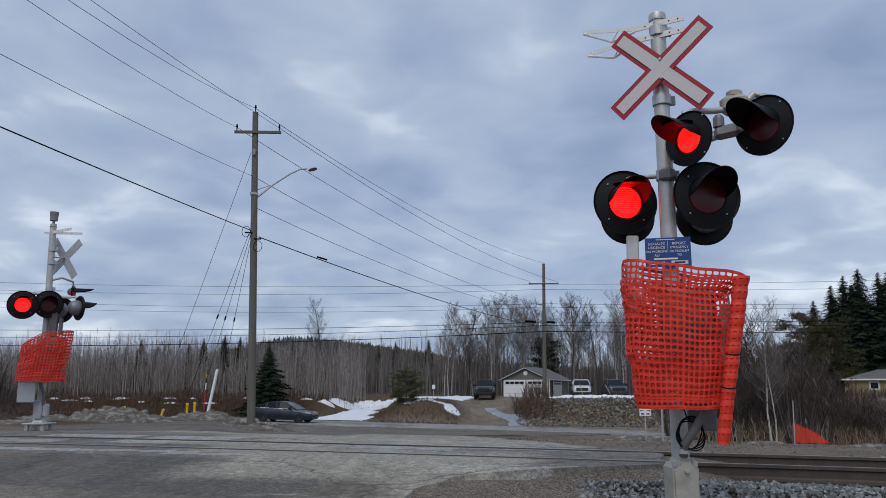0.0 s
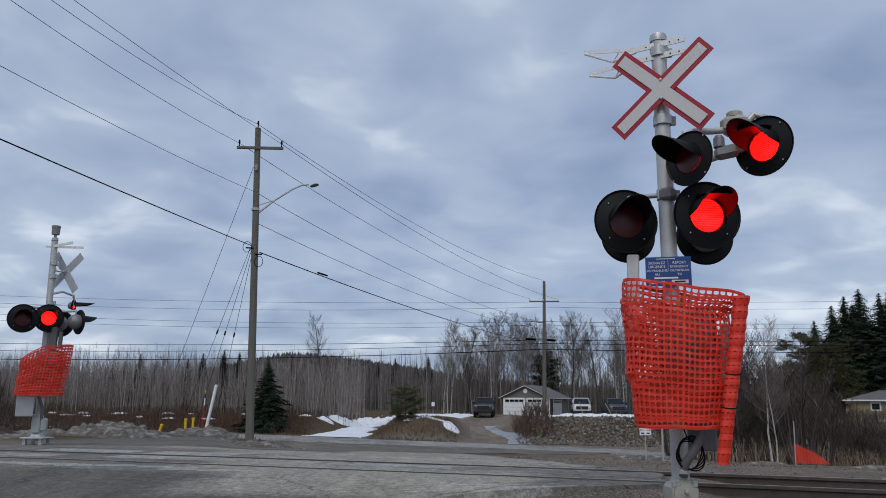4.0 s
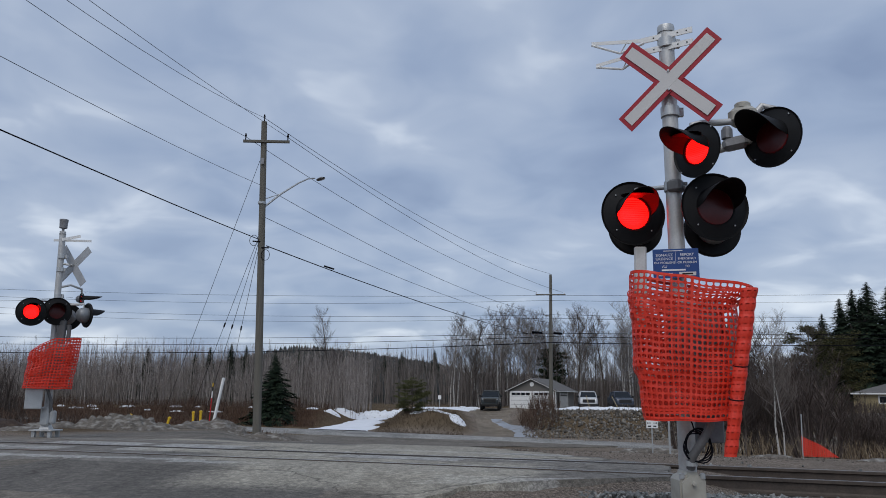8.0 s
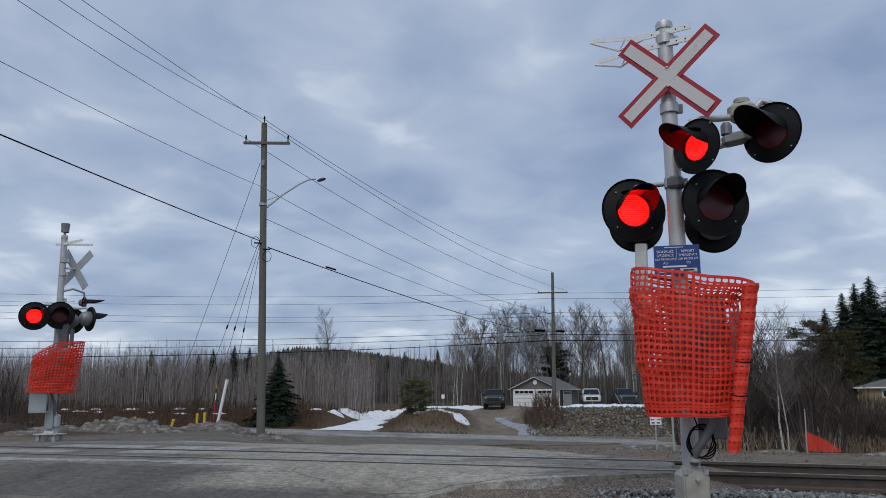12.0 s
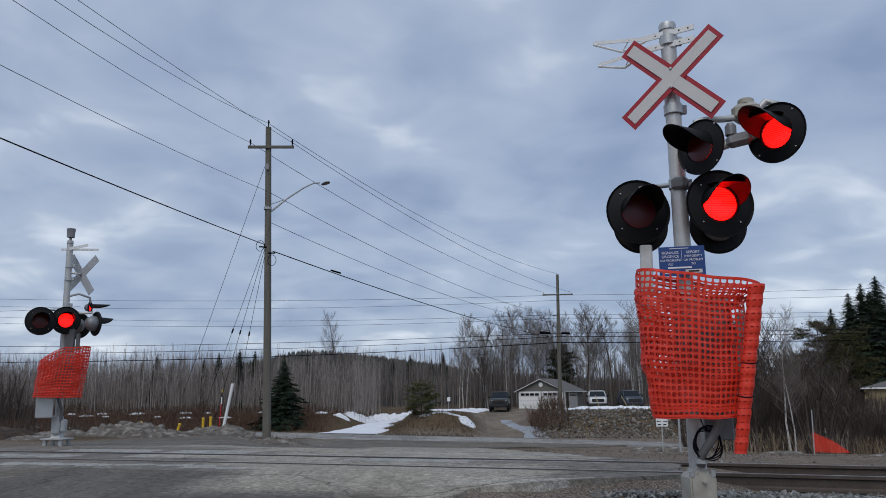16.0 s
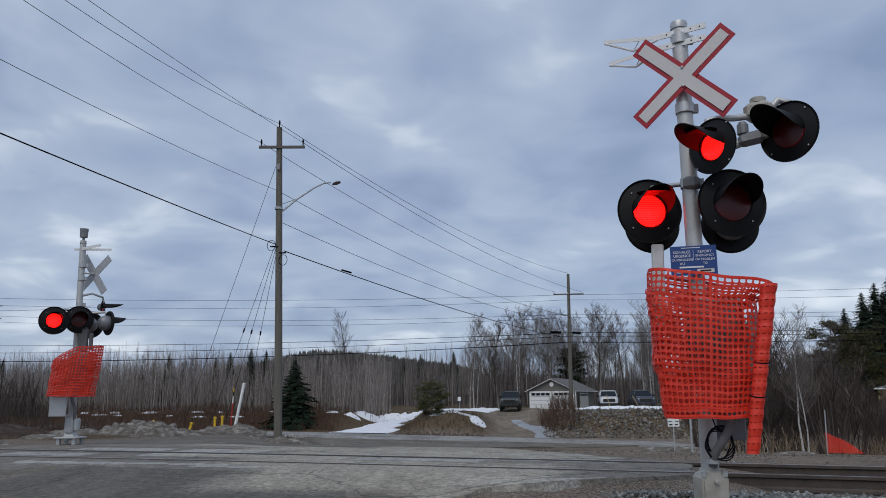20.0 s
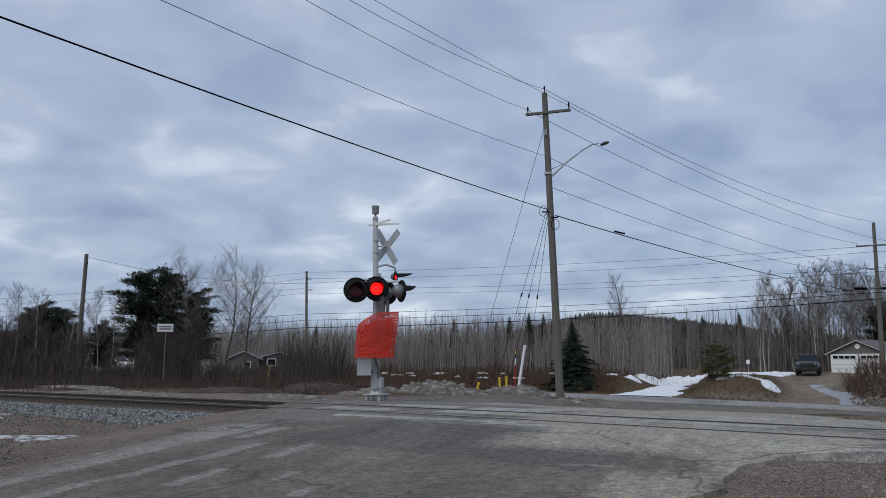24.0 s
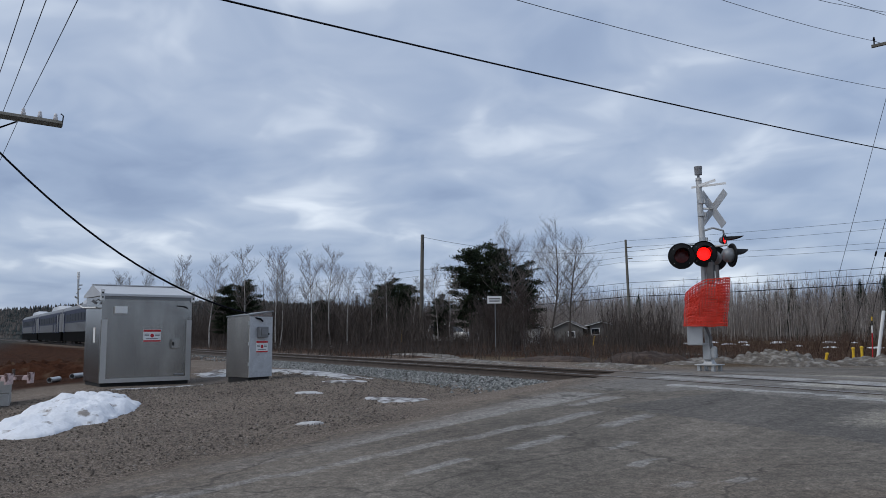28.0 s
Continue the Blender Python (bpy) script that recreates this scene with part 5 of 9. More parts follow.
def far_signal():
    o = Vector((-8.62, 17.5, 0.42))
    t = thing("crossing_signal", Matrix.Translation(o), "silver crossing signal mast seen from behind with bare crossbuck backs", "crossing signal", "crossing signals")
    w = lambda x, y, z: (x - o.x, y - o.y, z - o.z)
    part("mast", Shape().tube([(0, 0, 0.1), w(-8.72, 17.53, 4.98)], [0.075, 0.068], 20), M_ALU, t, smooth=True)
    part("bell", Shape().lathe([(0.05, -0.16), (0.075, -0.10), (0.03, -0.02), (0.03, 0.03), (0.085, 0.04), (0.09, 0.18), (0.095, 0.20), (0.095, 0.24), (0, 0.25)], pose(*w(-8.72, 17.53, 5.02)), 20), M_HOUSING, t, "grey electronic bell", smooth=True)
    crossbuck(t, w(-8.47, 17.66, 4.22), 160, (-52, 40), False)
    part("bracket", Shape().tube([w(-8.72, 17.53, 4.25), w(-8.47, 17.6, 4.22)], 0.025, 8), M_GALV, t)
    part("perforated_strap", Shape().box(0.78, 0.015, 0.05, pose(*w(-8.52, 17.62, 4.79), 0, -4, 26)), M_WHITE, t)
    part("perforated_strap", Shape().box(0.4, 0.012, 0.06, pose(*w(-8.50, 17.5, 4.83), 0, -16, 20)), M_WHITE, t)
    for z in (4.4, 4.1, 3.5, 3.38, 3.2):
        clamp(t, (-0.07 * z / 4.98, 0.02, z - o.z))
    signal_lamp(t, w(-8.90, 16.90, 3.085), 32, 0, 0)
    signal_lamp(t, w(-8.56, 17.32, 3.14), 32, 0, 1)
    signal_lamp(t, w(-8.62, 17.95, 3.08), 210, 0, 0, lit=False)
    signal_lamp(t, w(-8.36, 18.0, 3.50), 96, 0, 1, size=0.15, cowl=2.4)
    signal_lamp(t, w(-8.03, 17.64, 3.09), 140, 0, 0, lit=False, size=0.275, dome=1.06, cowl=1.1)
    part("crossarm", Shape().tube([w(-8.92, 17.0, 3.35), w(-8.66, 17.5, 3.36), w(-8.4, 17.95, 3.36)], 0.024, 10), M_GALV, t, smooth=True)
    part("upper_arm", Shape().tube([w(-8.66, 17.52, 3.70), w(-8.5, 17.7, 3.78), w(-8.36, 17.95, 3.72), w(-8.36, 17.98, 3.6)], 0.025, 10), M_ALU, t, smooth=True)
    part("upper_arm", Shape().tube([w(-8.62, 17.52, 3.3), w(-8.12, 17.62, 3.34), w(-8.10, 17.60, 3.15)], 0.028, 10), M_ALU, t, smooth=True)
    part("gate_arm_stub", Shape().box(0.16, 0.10, 0.5, pose(*w(-8.46, 17.42, 2.70)), bevel=0.01), M_HOSE, t)
    part("counterweight_stub", Shape().box(0.07, 0.08, 0.36, pose(*w(-8.32, 17.46, 2.68)), bevel=0.01), M_HOSE, t)
    part("gate_machine", Shape().box(0.42, 0.34, 0.85, pose(*w(-8.52, 17.34, 1.98), 0, 0, 27), bevel=0.03), M_HOUSING, t)
    part("control_box", Shape().box(0.34, 0.22, 0.42, pose(*w(-8.80, 17.2, 1.24), 0, 0, 27), bevel=0.015), M_GALV, t)
    part("conduit", Shape().tube([w(-8.6, 17.3, 1.5), w(-8.5, 17.36, 1.2), w(-8.52, 17.4, 0.95)], 0.035, 10), M_HOSE, t, smooth=True)
    part("junction_base", Shape().box(0.19, 0.20, 0.40, pose(0, -0.05, 0.46), bevel=0.03).box(0.12, 0.14, 0.28, pose(0.15, -0.06, 0.44), bevel=0.03), M_GALV, t)
    part("base_flange", Shape().lathe([(0.22, 0.15), (0.15, 0.19), (0.11, 0.26), (0.10, 0.30)], Matrix(), 4, radians(45)), M_ALU, t)
    for x, y in ((-0.17, -0.17), (0.17, -0.17), (-0.17, 0.17), (0.17, 0.17)):
        part("anchor_foot", Shape().box(0.07, 0.07, 0.22, pose(x, y, 0.06)), M_GALV, t)
    part("base_plate", Shape().box(0.50, 0.50, 0.03, pose(0, 0, 0.16), bevel=0.008), M_ALU, t)
    net_bundle("orange plastic barrier net wrapped round the far gate machine", wrap_place((-8.47, 17.29), (-8.57, 17.25), (0.50, 0.28), (0.47, 0.24), 2.52, 1.47, 27, 0.06, -0.03, 0.0, 0.0, 0.26), wrap_place((-8.49, 17.30), (-8.57, 17.26), (0.40, 0.21), (0.38, 0.19), 2.40, 1.50, 30, 0.16, -0.03, 0.0, 0.0, 0.26), (40, 17))


near_signal()
far_signal()

# ---------------------------------------------------------------- poles and wires
M_CERAMIC = material("white_insulator", (0.62, 0.60, 0.60), 0.3, 0, 0.05, 4, 40, 0)


def wire(a, b, sag, r, name="overhead_wire", label="thin dark overhead wire between the poles"):
    pts = []
    a, b = Vector(a), Vector(b)
    for k in range(17):
        f = k / 16
        p = a.lerp(b, f)
        p.z -= sag * 4 * f * (1 - f)
        pts.append(p)
    return solid(name, Shape().tube(pts, r, 5, False), M_WIRE, label, "wire", "overhead wires", smooth=True)


def insulator(parent, p, mat=None):
    part("insulator", Shape().lathe([(0.012, -0.02), (0.03, 0.0), (0.045, 0.03), (0.045, 0.06), (0.03, 0.10), (0.035, 0.12), (0.02, 0.15), (0, 0.16)], pose(*p), 10), mat or M_CERAMIC, parent, smooth=True)


def pole(base, top, r0, r1, label):
    o = Vector(base)
    t = thing("utility_pole", Matrix.Translation(o), label, "utility pole", "utility poles")
    d = Vector(top) - o
    part("shaft", Shape().tube([(0, 0, -0.3), d * 0.33, d * 0.66, d], [r0, r0 + (r1 - r0) * 0.33, r0 + (r1 - r0) * 0.66, r1], 14), M_WOOD, t, smooth=True)
    return t, o


def build_poles():
    t, o = pole((-7.37, 31.47, 0.2), (-7.74, 31.38, 12.72), 0.17, 0.12, "tall leaning wooden utility pole with a street light arm")
    w = lambda *p: tuple(Vector(p) - o)
    part("crossarm", Shape().box(1.9, 0.11, 0.10, pose(*w(-7.58, 31.30, 11.83), 0, -4, 14)), M_WOOD, t)
    for x, y, z in ((-8.42, 31.15, 11.80), (-6.75, 31.56, 11.92), (-7.74, 31.38, 12.72)):
        part("pin", Shape().tube([w(x, y, z), w(x, y, z + 0.22)], 0.025, 8), M_WIRE, t)
        insulator(t, w(x, y, z + 0.18), M_WIRE)
    part("light_arm", Shape().tube([w(-7.6, 31.4, 9.0), w(-7.0, 31.95, 9.75), w(-6.4, 32.5, 10.38), w(-6.05, 32.8, 10.66), w(-5.8, 33.05, 10.76)], [0.045, 0.04, 0.036, 0.033, 0.03], 10), M_GALV, t, smooth=True)
    part("light_brace", Shape().tube([w(-7.62, 31.4, 9.35), w(-7.05, 31.9, 9.72)], 0.02, 8), M_GALV, t)
    part("lamp_head", Shape().lathe([(0.0, -0.36), (0.08, -0.32), (0.13, -0.1), (0.12, 0.12), (0.05, 0.22)], pose(*w(-5.55, 33.25, 10.80), 90, 0, 40) @ Matrix.Diagonal((1.0, 0.5, 1, 1)), 14), M_HOUSING, t, "grey cobra-head street light", smooth=True)
    part("bracket", Shape().tube([w(-7.6, 31.3, 7.55), w(-7.9, 31.2, 7.55)], 0.03, 8), M_WIRE, t)
    part("bracket", Shape().tube([w(-7.55, 31.3, 7.3), w(-7.25, 31.3, 7.3)], 0.03, 8), M_WIRE, t)
    for k, z in enumerate((7.15, 7.75)):
        loop = [w(-7.62 + (0.25 if k == 0 else -0.25) + 0.17 * math.cos(a), 31.28, z - 0.15 + 0.22 * math.sin(a)) for a in np.linspace(0, 6.28, 17)]
        part("slack_loop", Shape().tube(loop, 0.012, 5, False), M_WIRE, t)
    part("transformer_tag", Shape().box(0.12, 0.02, 0.25, pose(*w(-7.68, 31.2, 10.95))), M_HOUSING, t)
    part("band", Shape().lathe([(0.165, -0.05), (0.17, 0.05)], pose(*w(-7.65, 31.40, 9.2)), 12), M_GALV, t)
    B = (-12.5, -9.0)
    tops = [((-8.42, 31.15, 11.98), (-9.78, 17.19, 10.35)), ((-7.74, 31.38, 12.9), (-9.33, 18.01, 10.85)), ((-6.75, 31.56, 12.1), (-8.92, 19.33, 11.2))]
    for k, (a, mid) in enumerate(tops):
        f = (a[1] - mid[1]) / (a[1] - B[1])
        b = (a[0] + (mid[0] - a[0]) / f, B[1], a[2] - 1.6 + 0.1 * k)
        sag = (a[2] + (b[2] - a[2]) * f - mid[2]) / (4 * f * (1 - f))
        wire(a, b, sag, 0.008)
    f = (31.39 - 6.09) / (31.39 - B[1])
    wire((-7.71, 31.39, 7.67), (-7.71 + (-10.69 + 7.71) / f, B[1], 6.1), 0.22, 0.018, label="thick black communication cable over the road")
    f = (31.39 - 16.6) / (31.39 - B[1])
    wire((-7.69, 31.39, 9.94), (-7.69 + (-9.78 + 7.69) / f, B[1], 8.2), 0.70, 0.008)
    t3, o3 = pole((-12.7, -9.0, gz(-12.7, -9)), (-12.6, -9.0, 11.4), 0.19, 0.13, "wooden utility pole behind the crossing road")
    part("crossarm", Shape().box(2.2, 0.11, 0.10, pose(0.1, 0, 10.9)), M_WOOD, t3)
    # second pole and the highway line
    t2, o2 = pole((8.99, 67.74, 0.5), (9.13, 67.72, 12.14), 0.19, 0.12, "wooden utility pole beside the stone bank")
    part("crossarm", Shape().box(2.6, 0.11, 0.11, pose(0.1, -0.1, 9.85, 0, 0, -3)), M_WOOD, t2)
    for x in (-1.15, 0.05, 1.3):
        insulator(t2, (x, -0.1, 9.9))
    part("splice_case", Shape().tube([(-1.6, -0.4, 6.55), (-0.7, -0.35, 6.5)], 0.10, 8), M_WIRE, t2, "black splice case")
    part("splice_case", Shape().tube([(0.3, -0.3, 6.5), (1.0, -0.3, 6.45)], 0.10, 8), M_WIRE, t2, "black splice case")
    part("bracket", Shape().box(0.5, 0.1, 0.08, pose(-0.2, -0.1, 8.0)), M_WOOD, t2)
    for a, b, s in (((-7.74, 31.38, 12.9), (9.1, 67.6, 12.2), 0.9), ((-6.75, 31.56, 12.1), (10.2, 67.6, 10.55), 0.8), ((-8.42, 31.15, 11.98), (7.9, 67.6, 10.55), 0.8), ((-7.69, 31.39, 9.94), (9.0, 67.6, 8.5), 0.8), ((-7.5, 31.45, 8.6), (9.0, 67.6, 7.9), 0.7)):
        wire(a, b, s, 0.011)
    wire((-7.39, 31.46, 7.41), (8.6, 67.5, 6.6), 0.35, 0.022, label="thick black cable between the poles")
    solid("cable_joint", Shape().tube([(-6.3, 39.7, 7.98), (-5.9, 40.3, 7.93)], 0.048, 8), M_WIRE, "black joint box on the thick cable", "cable joint")
    L2, o4 = pole((-44.6, 72.8, 0.2), (-44.8, 72.7, 11.25), 0.17, 0.12, "slim wooden utility pole by the brush")
    part("bracket", Shape().box(0.7, 0.09, 0.09, pose(0.1, 0, 10.2)), M_WOOD, L2)
    part("bracket", Shape().box(0.5, 0.09, 0.09, pose(0.25, 0, 9.0)), M_WOOD, L2)
    L1, o5 = pole((-43.8, 41.5, -0.5), (-43.7, 41.6, 9.0), 0.17, 0.13, "short bare wooden pole among the birches")
    part("cap_loop", Shape().tube([(0.1, 0, 8.7), (0.3, 0.05, 8.9), (0.28, 0, 8.4)], 0.03, 6), M_WIRE, L1)
    wire((-43.65, 41.6, 8.8), (-30, 62.0, 9.0), 1.2, 0.013)
    zs = ((10.0, 10.3, 0.35, 0.013), (9.4, 9.85, 0.5, 0.012), (8.5, 8.6, 0.5, 0.012), (8.0, 8.3, 0.55, 0.012), (6.0, 7.0, 0.30, 0.02), (5.4, 6.7, 0.35, 0.02), (4.7, 6.2, 0.40, 0.03))
    for za, zb, s, r in zs:
        wire((-44.8, 72.7, za * 1.13 - 0.17), (9.0, 67.6, zb), s, r)
        wire((-44.8, 72.7, za * 1.13 - 0.17), (-100, 68.0, za - 1.0), s, r)
        wire((9.0, 67.6, zb), (64, 58.0, zb + 0.2), s, r)
    # stays of the leaning pole
    for a, b in (((-7.83, 31.36, 11.0), (-14.3, 40.3, 0.2)), ((-7.75, 31.36, 7.6), (-12.4, 38.5, 0.2)), ((-7.7, 31.36, 7.5), (-11.7, 38.6, 0.2)), ((-7.66, 31.36, 7.4), (-10.9, 38.9, 0.2))):
        s = wire(a, b, 0.0, 0.010, "stay_wire", "steel stay wire anchoring the leaning pole")
        m = Vector(a).lerp(Vector(b), 0.42)
        if a[2] < 8:
            part("strain_insulator", Shape().tube([m, m + (Vector(b) - Vector(a)).normalized() * 0.22], 0.035, 8), M_WIRE, s)
    # telegraph arm beside the road
    tp, o6 = pole((-16.75, 3.6, gz(-16.75, 3.6)), (-16.7, 3.7, 6.4), 0.16, 0.13, "old wooden telegraph pole near the cabinets")
    w6 = lambda *p: tuple(Vector(p) - o6)
    part("crossarm", Shape().tube([w6(-16.85, 2.0, 5.60), w6(-16.31, 5.68, 5.54)], 0.075, 4), M_WOOD, tp)
    part("arm_brace", Shape().tube([w6(-16.62, 3.9, 4.9), w6(-16.45, 4.9, 5.48)], 0.018, 6), M_WIRE, tp)
    part("end_hook", Shape().tube([w6(-16.3, 5.68, 5.5), w6(-16.3, 5.70, 5.72), w6(-16.33, 5.66, 5.76)], 0.012, 6), M_WIRE, tp)
    for x, y, z in ((-16.50, 5.02, 5.63), (-16.42, 5.30, 5.61), (-16.35, 5.57, 5.60), (-16.62, 4.4, 5.64), (-16.9, 2.4, 5.66)):
        insulator(tp, w6(x, y, z))
    for x, y, q in ((-16.50, 5.02, (-10.2, 3.73)), (-16.6, 4.72, (-10.3, 3.42)), (-16.64, 4.45, (-10.36, 3.2))):
        d = Vector((q[0] - x, q[1] - y, 0)).normalized()
        wire((x, y, 5.78), (x + d.x * 30, y + d.y * 30, 5.2), 0.28, 0.006)
        wire((x, y, 5.78), (x - d.x * 55, y + 9 + 0.4 * (y - 4.5), 5.6), 1.1, 0.006)
    wire((-16.72, 4.1, 5.45), (-15.86, 9.75, 1.80), 0.60, 0.022, "service_cable", "thick black service cable to the small cabinet")


build_poles()

# ---------------------------------------------------------------- trackside cabinets
M_STEEL = material("dull_stainless", (0.37, 0.362, 0.345), 0.24, 1.0, 0.20, 1.2, 2.2, 0.22, stretch=(1.6, 1.6, 0.35), per_object=0.10)
M_STEELROOF = material("pale_metal_roof", (0.56, 0.57, 0.58), 0.5, 0.4, 0.08, 3, 40, 0.03)
M_STEELDARK = material("weathered_zinc", (0.22, 0.225, 0.23), 0.5, 0.5, 0.15, 3, 40, 0.05)
M_MOTTLED = material("scuffed_pale_zinc", (0.50, 0.51, 0.52), 0.55, 0.3, 0.25, 5, 30, 0.05, spots=((0.52, 0.53, 0.54), 3.0, 0.48, 0.62))
M_STEELEDGE = material("bright_stainless", (0.52, 0.51, 0.49), 0.4, 0.7, 0.12, 2, 60, 0.03)
M_CONC = material("grey_concrete", (0.42, 0.41, 0.385), 0.9, 0, 0.15, 3, 30, 0.2)
M_PALEWOOD = material("pale_sawn_wood", (0.36, 0.29, 0.17), 0.8, 0, 0.2, 4, 30, 0.1)
M_PINK = material("faded_red_steel", (0.60, 0.46, 0.44), 0.7, 0.1, 0.3, 5, 30, 0.2, spots=((0.10, 0.05, 0.04), 6, 0.5, 0.6))


def notice(parent, m, w, h):
    p = part("warning_notice", Shape().box(w, 0.004, h, m), M_WHITE, parent, "white warning notice with red bands")
    f = lambda x, z, a, b: Shape().box(a, 0.002, b, m @ pose(x, -0.0035, z))
    part("red_band", f(0, h * 0.40, w * 0.98, h * 0.17), M_RED, p)
    part("red_band", f(0, -h * 0.43, w * 0.98, h * 0.12), M_RED, p)
    part("red_disc", Shape().lathe([(h * 0.15, 0), (h * 0.15, 0.003), (0, 0.003)], m @ pose(0, -0.001, 0, 90), 16), M_RED, p)
    bars(p, [(-w * 0.3, h * 0.12, w * 0.26, h * 0.05), (-w * 0.3, 0, w * 0.26, h * 0.05), (w * 0.3, h * 0.12, w * 0.26, h * 0.05), (w * 0.3, 0, w * 0.26, h * 0.05), (0, -h * 0.25, w * 0.7, h * 0.05)], m @ pose(0, -0.0035, 0), M_HOSE)
    return p


def build_bungalow():
    t = thing("signal_bungalow", pose(-17.62, 8.19, 0.175, 0, 0, 83), "dull stainless-steel signal equipment hut with a shallow gable roof", "equipment hut")
    W, D, H = 2.02, 1.40, 1.95
    # skid coloured near-black for the shaded gap beneath the hut
    part("shaded_skid", Shape().box(W - 0.06, D - 0.1, 0.10, pose(0, D / 2, 0.05)), M_SHADE, t)
    body = part("body", Shape().box(W, D, H, pose(0, D / 2, 0.10 + H / 2)), M_STEEL, t)
    for x in (-W / 2 + 0.06, W / 2 - 0.06):
        part("corner_post", Shape().box(0.12, 0.016, H * 0.72, pose(x, -0.009, 0.10 + H * 0.36)), M_STEELEDGE, body)
        part("side_strip", Shape().box(0.016, 0.12, H * 0.72, pose(math.copysign(W / 2 + 0.009, x), 0.07, 0.10 + H * 0.36)), M_STEEL, body)
    for px, pw in ((-0.60, 0.60), (-0.01, 0.50), (0.44, 0.34), (0.77, 0.26)):
        part("panel", Shape().box(pw, 0.006, H - 0.22, pose(px, -0.004, 0.10 + H / 2)), M_STEEL, body)
    part("base_rail", Shape().box(W, 0.02, 0.09, pose(0, -0.011, 0.145)), M_STEELEDGE, body)
    part("head_rail", Shape().box(W + 0.02, 0.03, 0.10, pose(0, -0.016, H + 0.06)), M_STEELDARK, body)
    roof = Shape()
    e, y0, y1, zr, ze = 0.05, -0.06, D + 0.06, H + 0.36, H + 0.13
    ym = D / 2
    roof.add([(-W / 2 - e, y0, ze), (W / 2 + e, y0, ze), (W / 2 + e, ym, zr), (-W / 2 - e, ym, zr), (-W / 2 - e, y1, ze), (W / 2 + e, y1, ze), (-W / 2 - e, y0, ze - 0.05), (W / 2 + e, y0, ze - 0.05), (W / 2 + e, y1, ze - 0.05), (-W / 2 - e, y1, ze - 0.05)], [(0, 1, 2, 3), (3, 2, 5, 4), (0, 6, 7, 1), (4, 5, 8, 9), (0, 3, 4, 9, 6), (1, 7, 8, 5, 2), (6, 9, 8, 7)])
    part("roof", roof, M_STEELROOF, t, "pale shallow gable roof")
    part("ridge_cap", Shape().box(W + 0.12, 0.10, 0.02, pose(0, ym, zr + 0.008)), M_STEELROOF, t)
    for x in (-W / 2 - 0.01, W / 2 + 0.01):
        lug = part("lifting_lug", Shape().box(0.085, 0.03, 0.26, pose(x, -0.04, H + 0.10), bevel=0.006), M_WHITE, t)
        for z in (0.05, -0.05):
            part("lug_hole", Shape().lathe([(0.022, 0), (0.022, 0.004), (0, 0.004)], pose(x, -0.056, H + 0.10 + z, 90), 12), M_SHADE, lug)
    part("vent_hood", Shape().prism([(-0.13, -0.08), (0.13, -0.08), (0.13, 0.08), (-0.13, 0.08)], 0.09, pose(-0.62, -0.05, 1.72)), M_WHITE, t)
    notice(t, pose(0.10, -0.010, 1.14), 0.40, 0.28)
    jb = part("switch_box", Shape().box(0.17, 0.11, 0.22, pose(0.62, -0.06, 0.95), bevel=0.01), M_STEEL, t)
    part("latch", Shape().box(0.04, 0.03, 0.08, pose(0.555, -0.12, 0.95)), M_SHADE, jb)
    part("door_handle", Shape().box(0.22, 0.03, 0.03, pose(0.74, -0.03, 0.24), bevel=0.008), M_STEELDARK, t)
    part("hasp", Shape().tube([(0.66, -0.03, 1.83), (0.82, -0.05, 1.82), (0.90, -0.03, 1.78)], 0.014, 6), M_SHADE, t)
    notice(t, pose(-W / 2 - 0.006, 0.55, 1.16, 0, 0, 90), 0.16, 0.34)
    a = part("antenna_mast", Shape().tube([(-W / 2, 0.5, 1.78), (-W / 2 - 0.22, 0.75, 1.78), (-W / 2 - 0.30, 0.9, 1.85), (-W / 2 - 0.31, 0.92, 2.48)], 0.022, 8), M_GALV, t, smooth=True)
    part("antenna", Shape().lathe([(0.03, 0), (0.035, 0.06), (0.03, 0.16), (0, 0.17)], pose(-W / 2 - 0.31, 0.92, 2.45), 12), M_WHITE, a)
    for k in range(4):
        part("antenna_bracket", Shape().tube([(-W / 2 - 0.31, 0.92, 2.0 + 0.1 * k), (-W / 2 - 0.40 + 0.06 * k, 0.80 + 0.1 * (k % 2), 2.04 + 0.09 * k)], 0.016, 6), M_GALV, a)
    part("floodlight", Shape().box(0.12, 0.06, 0.05, pose(-W / 2 - 0.09, 0.30, 1.90, 0, 35, 0)), M_HOUSING, t)
    part("flood_arm", Shape().tube([(-W / 2, 0.34, 1.96), (-W / 2 - 0.1, 0.3, 1.90)], 0.012, 6), M_HOUSING, t)


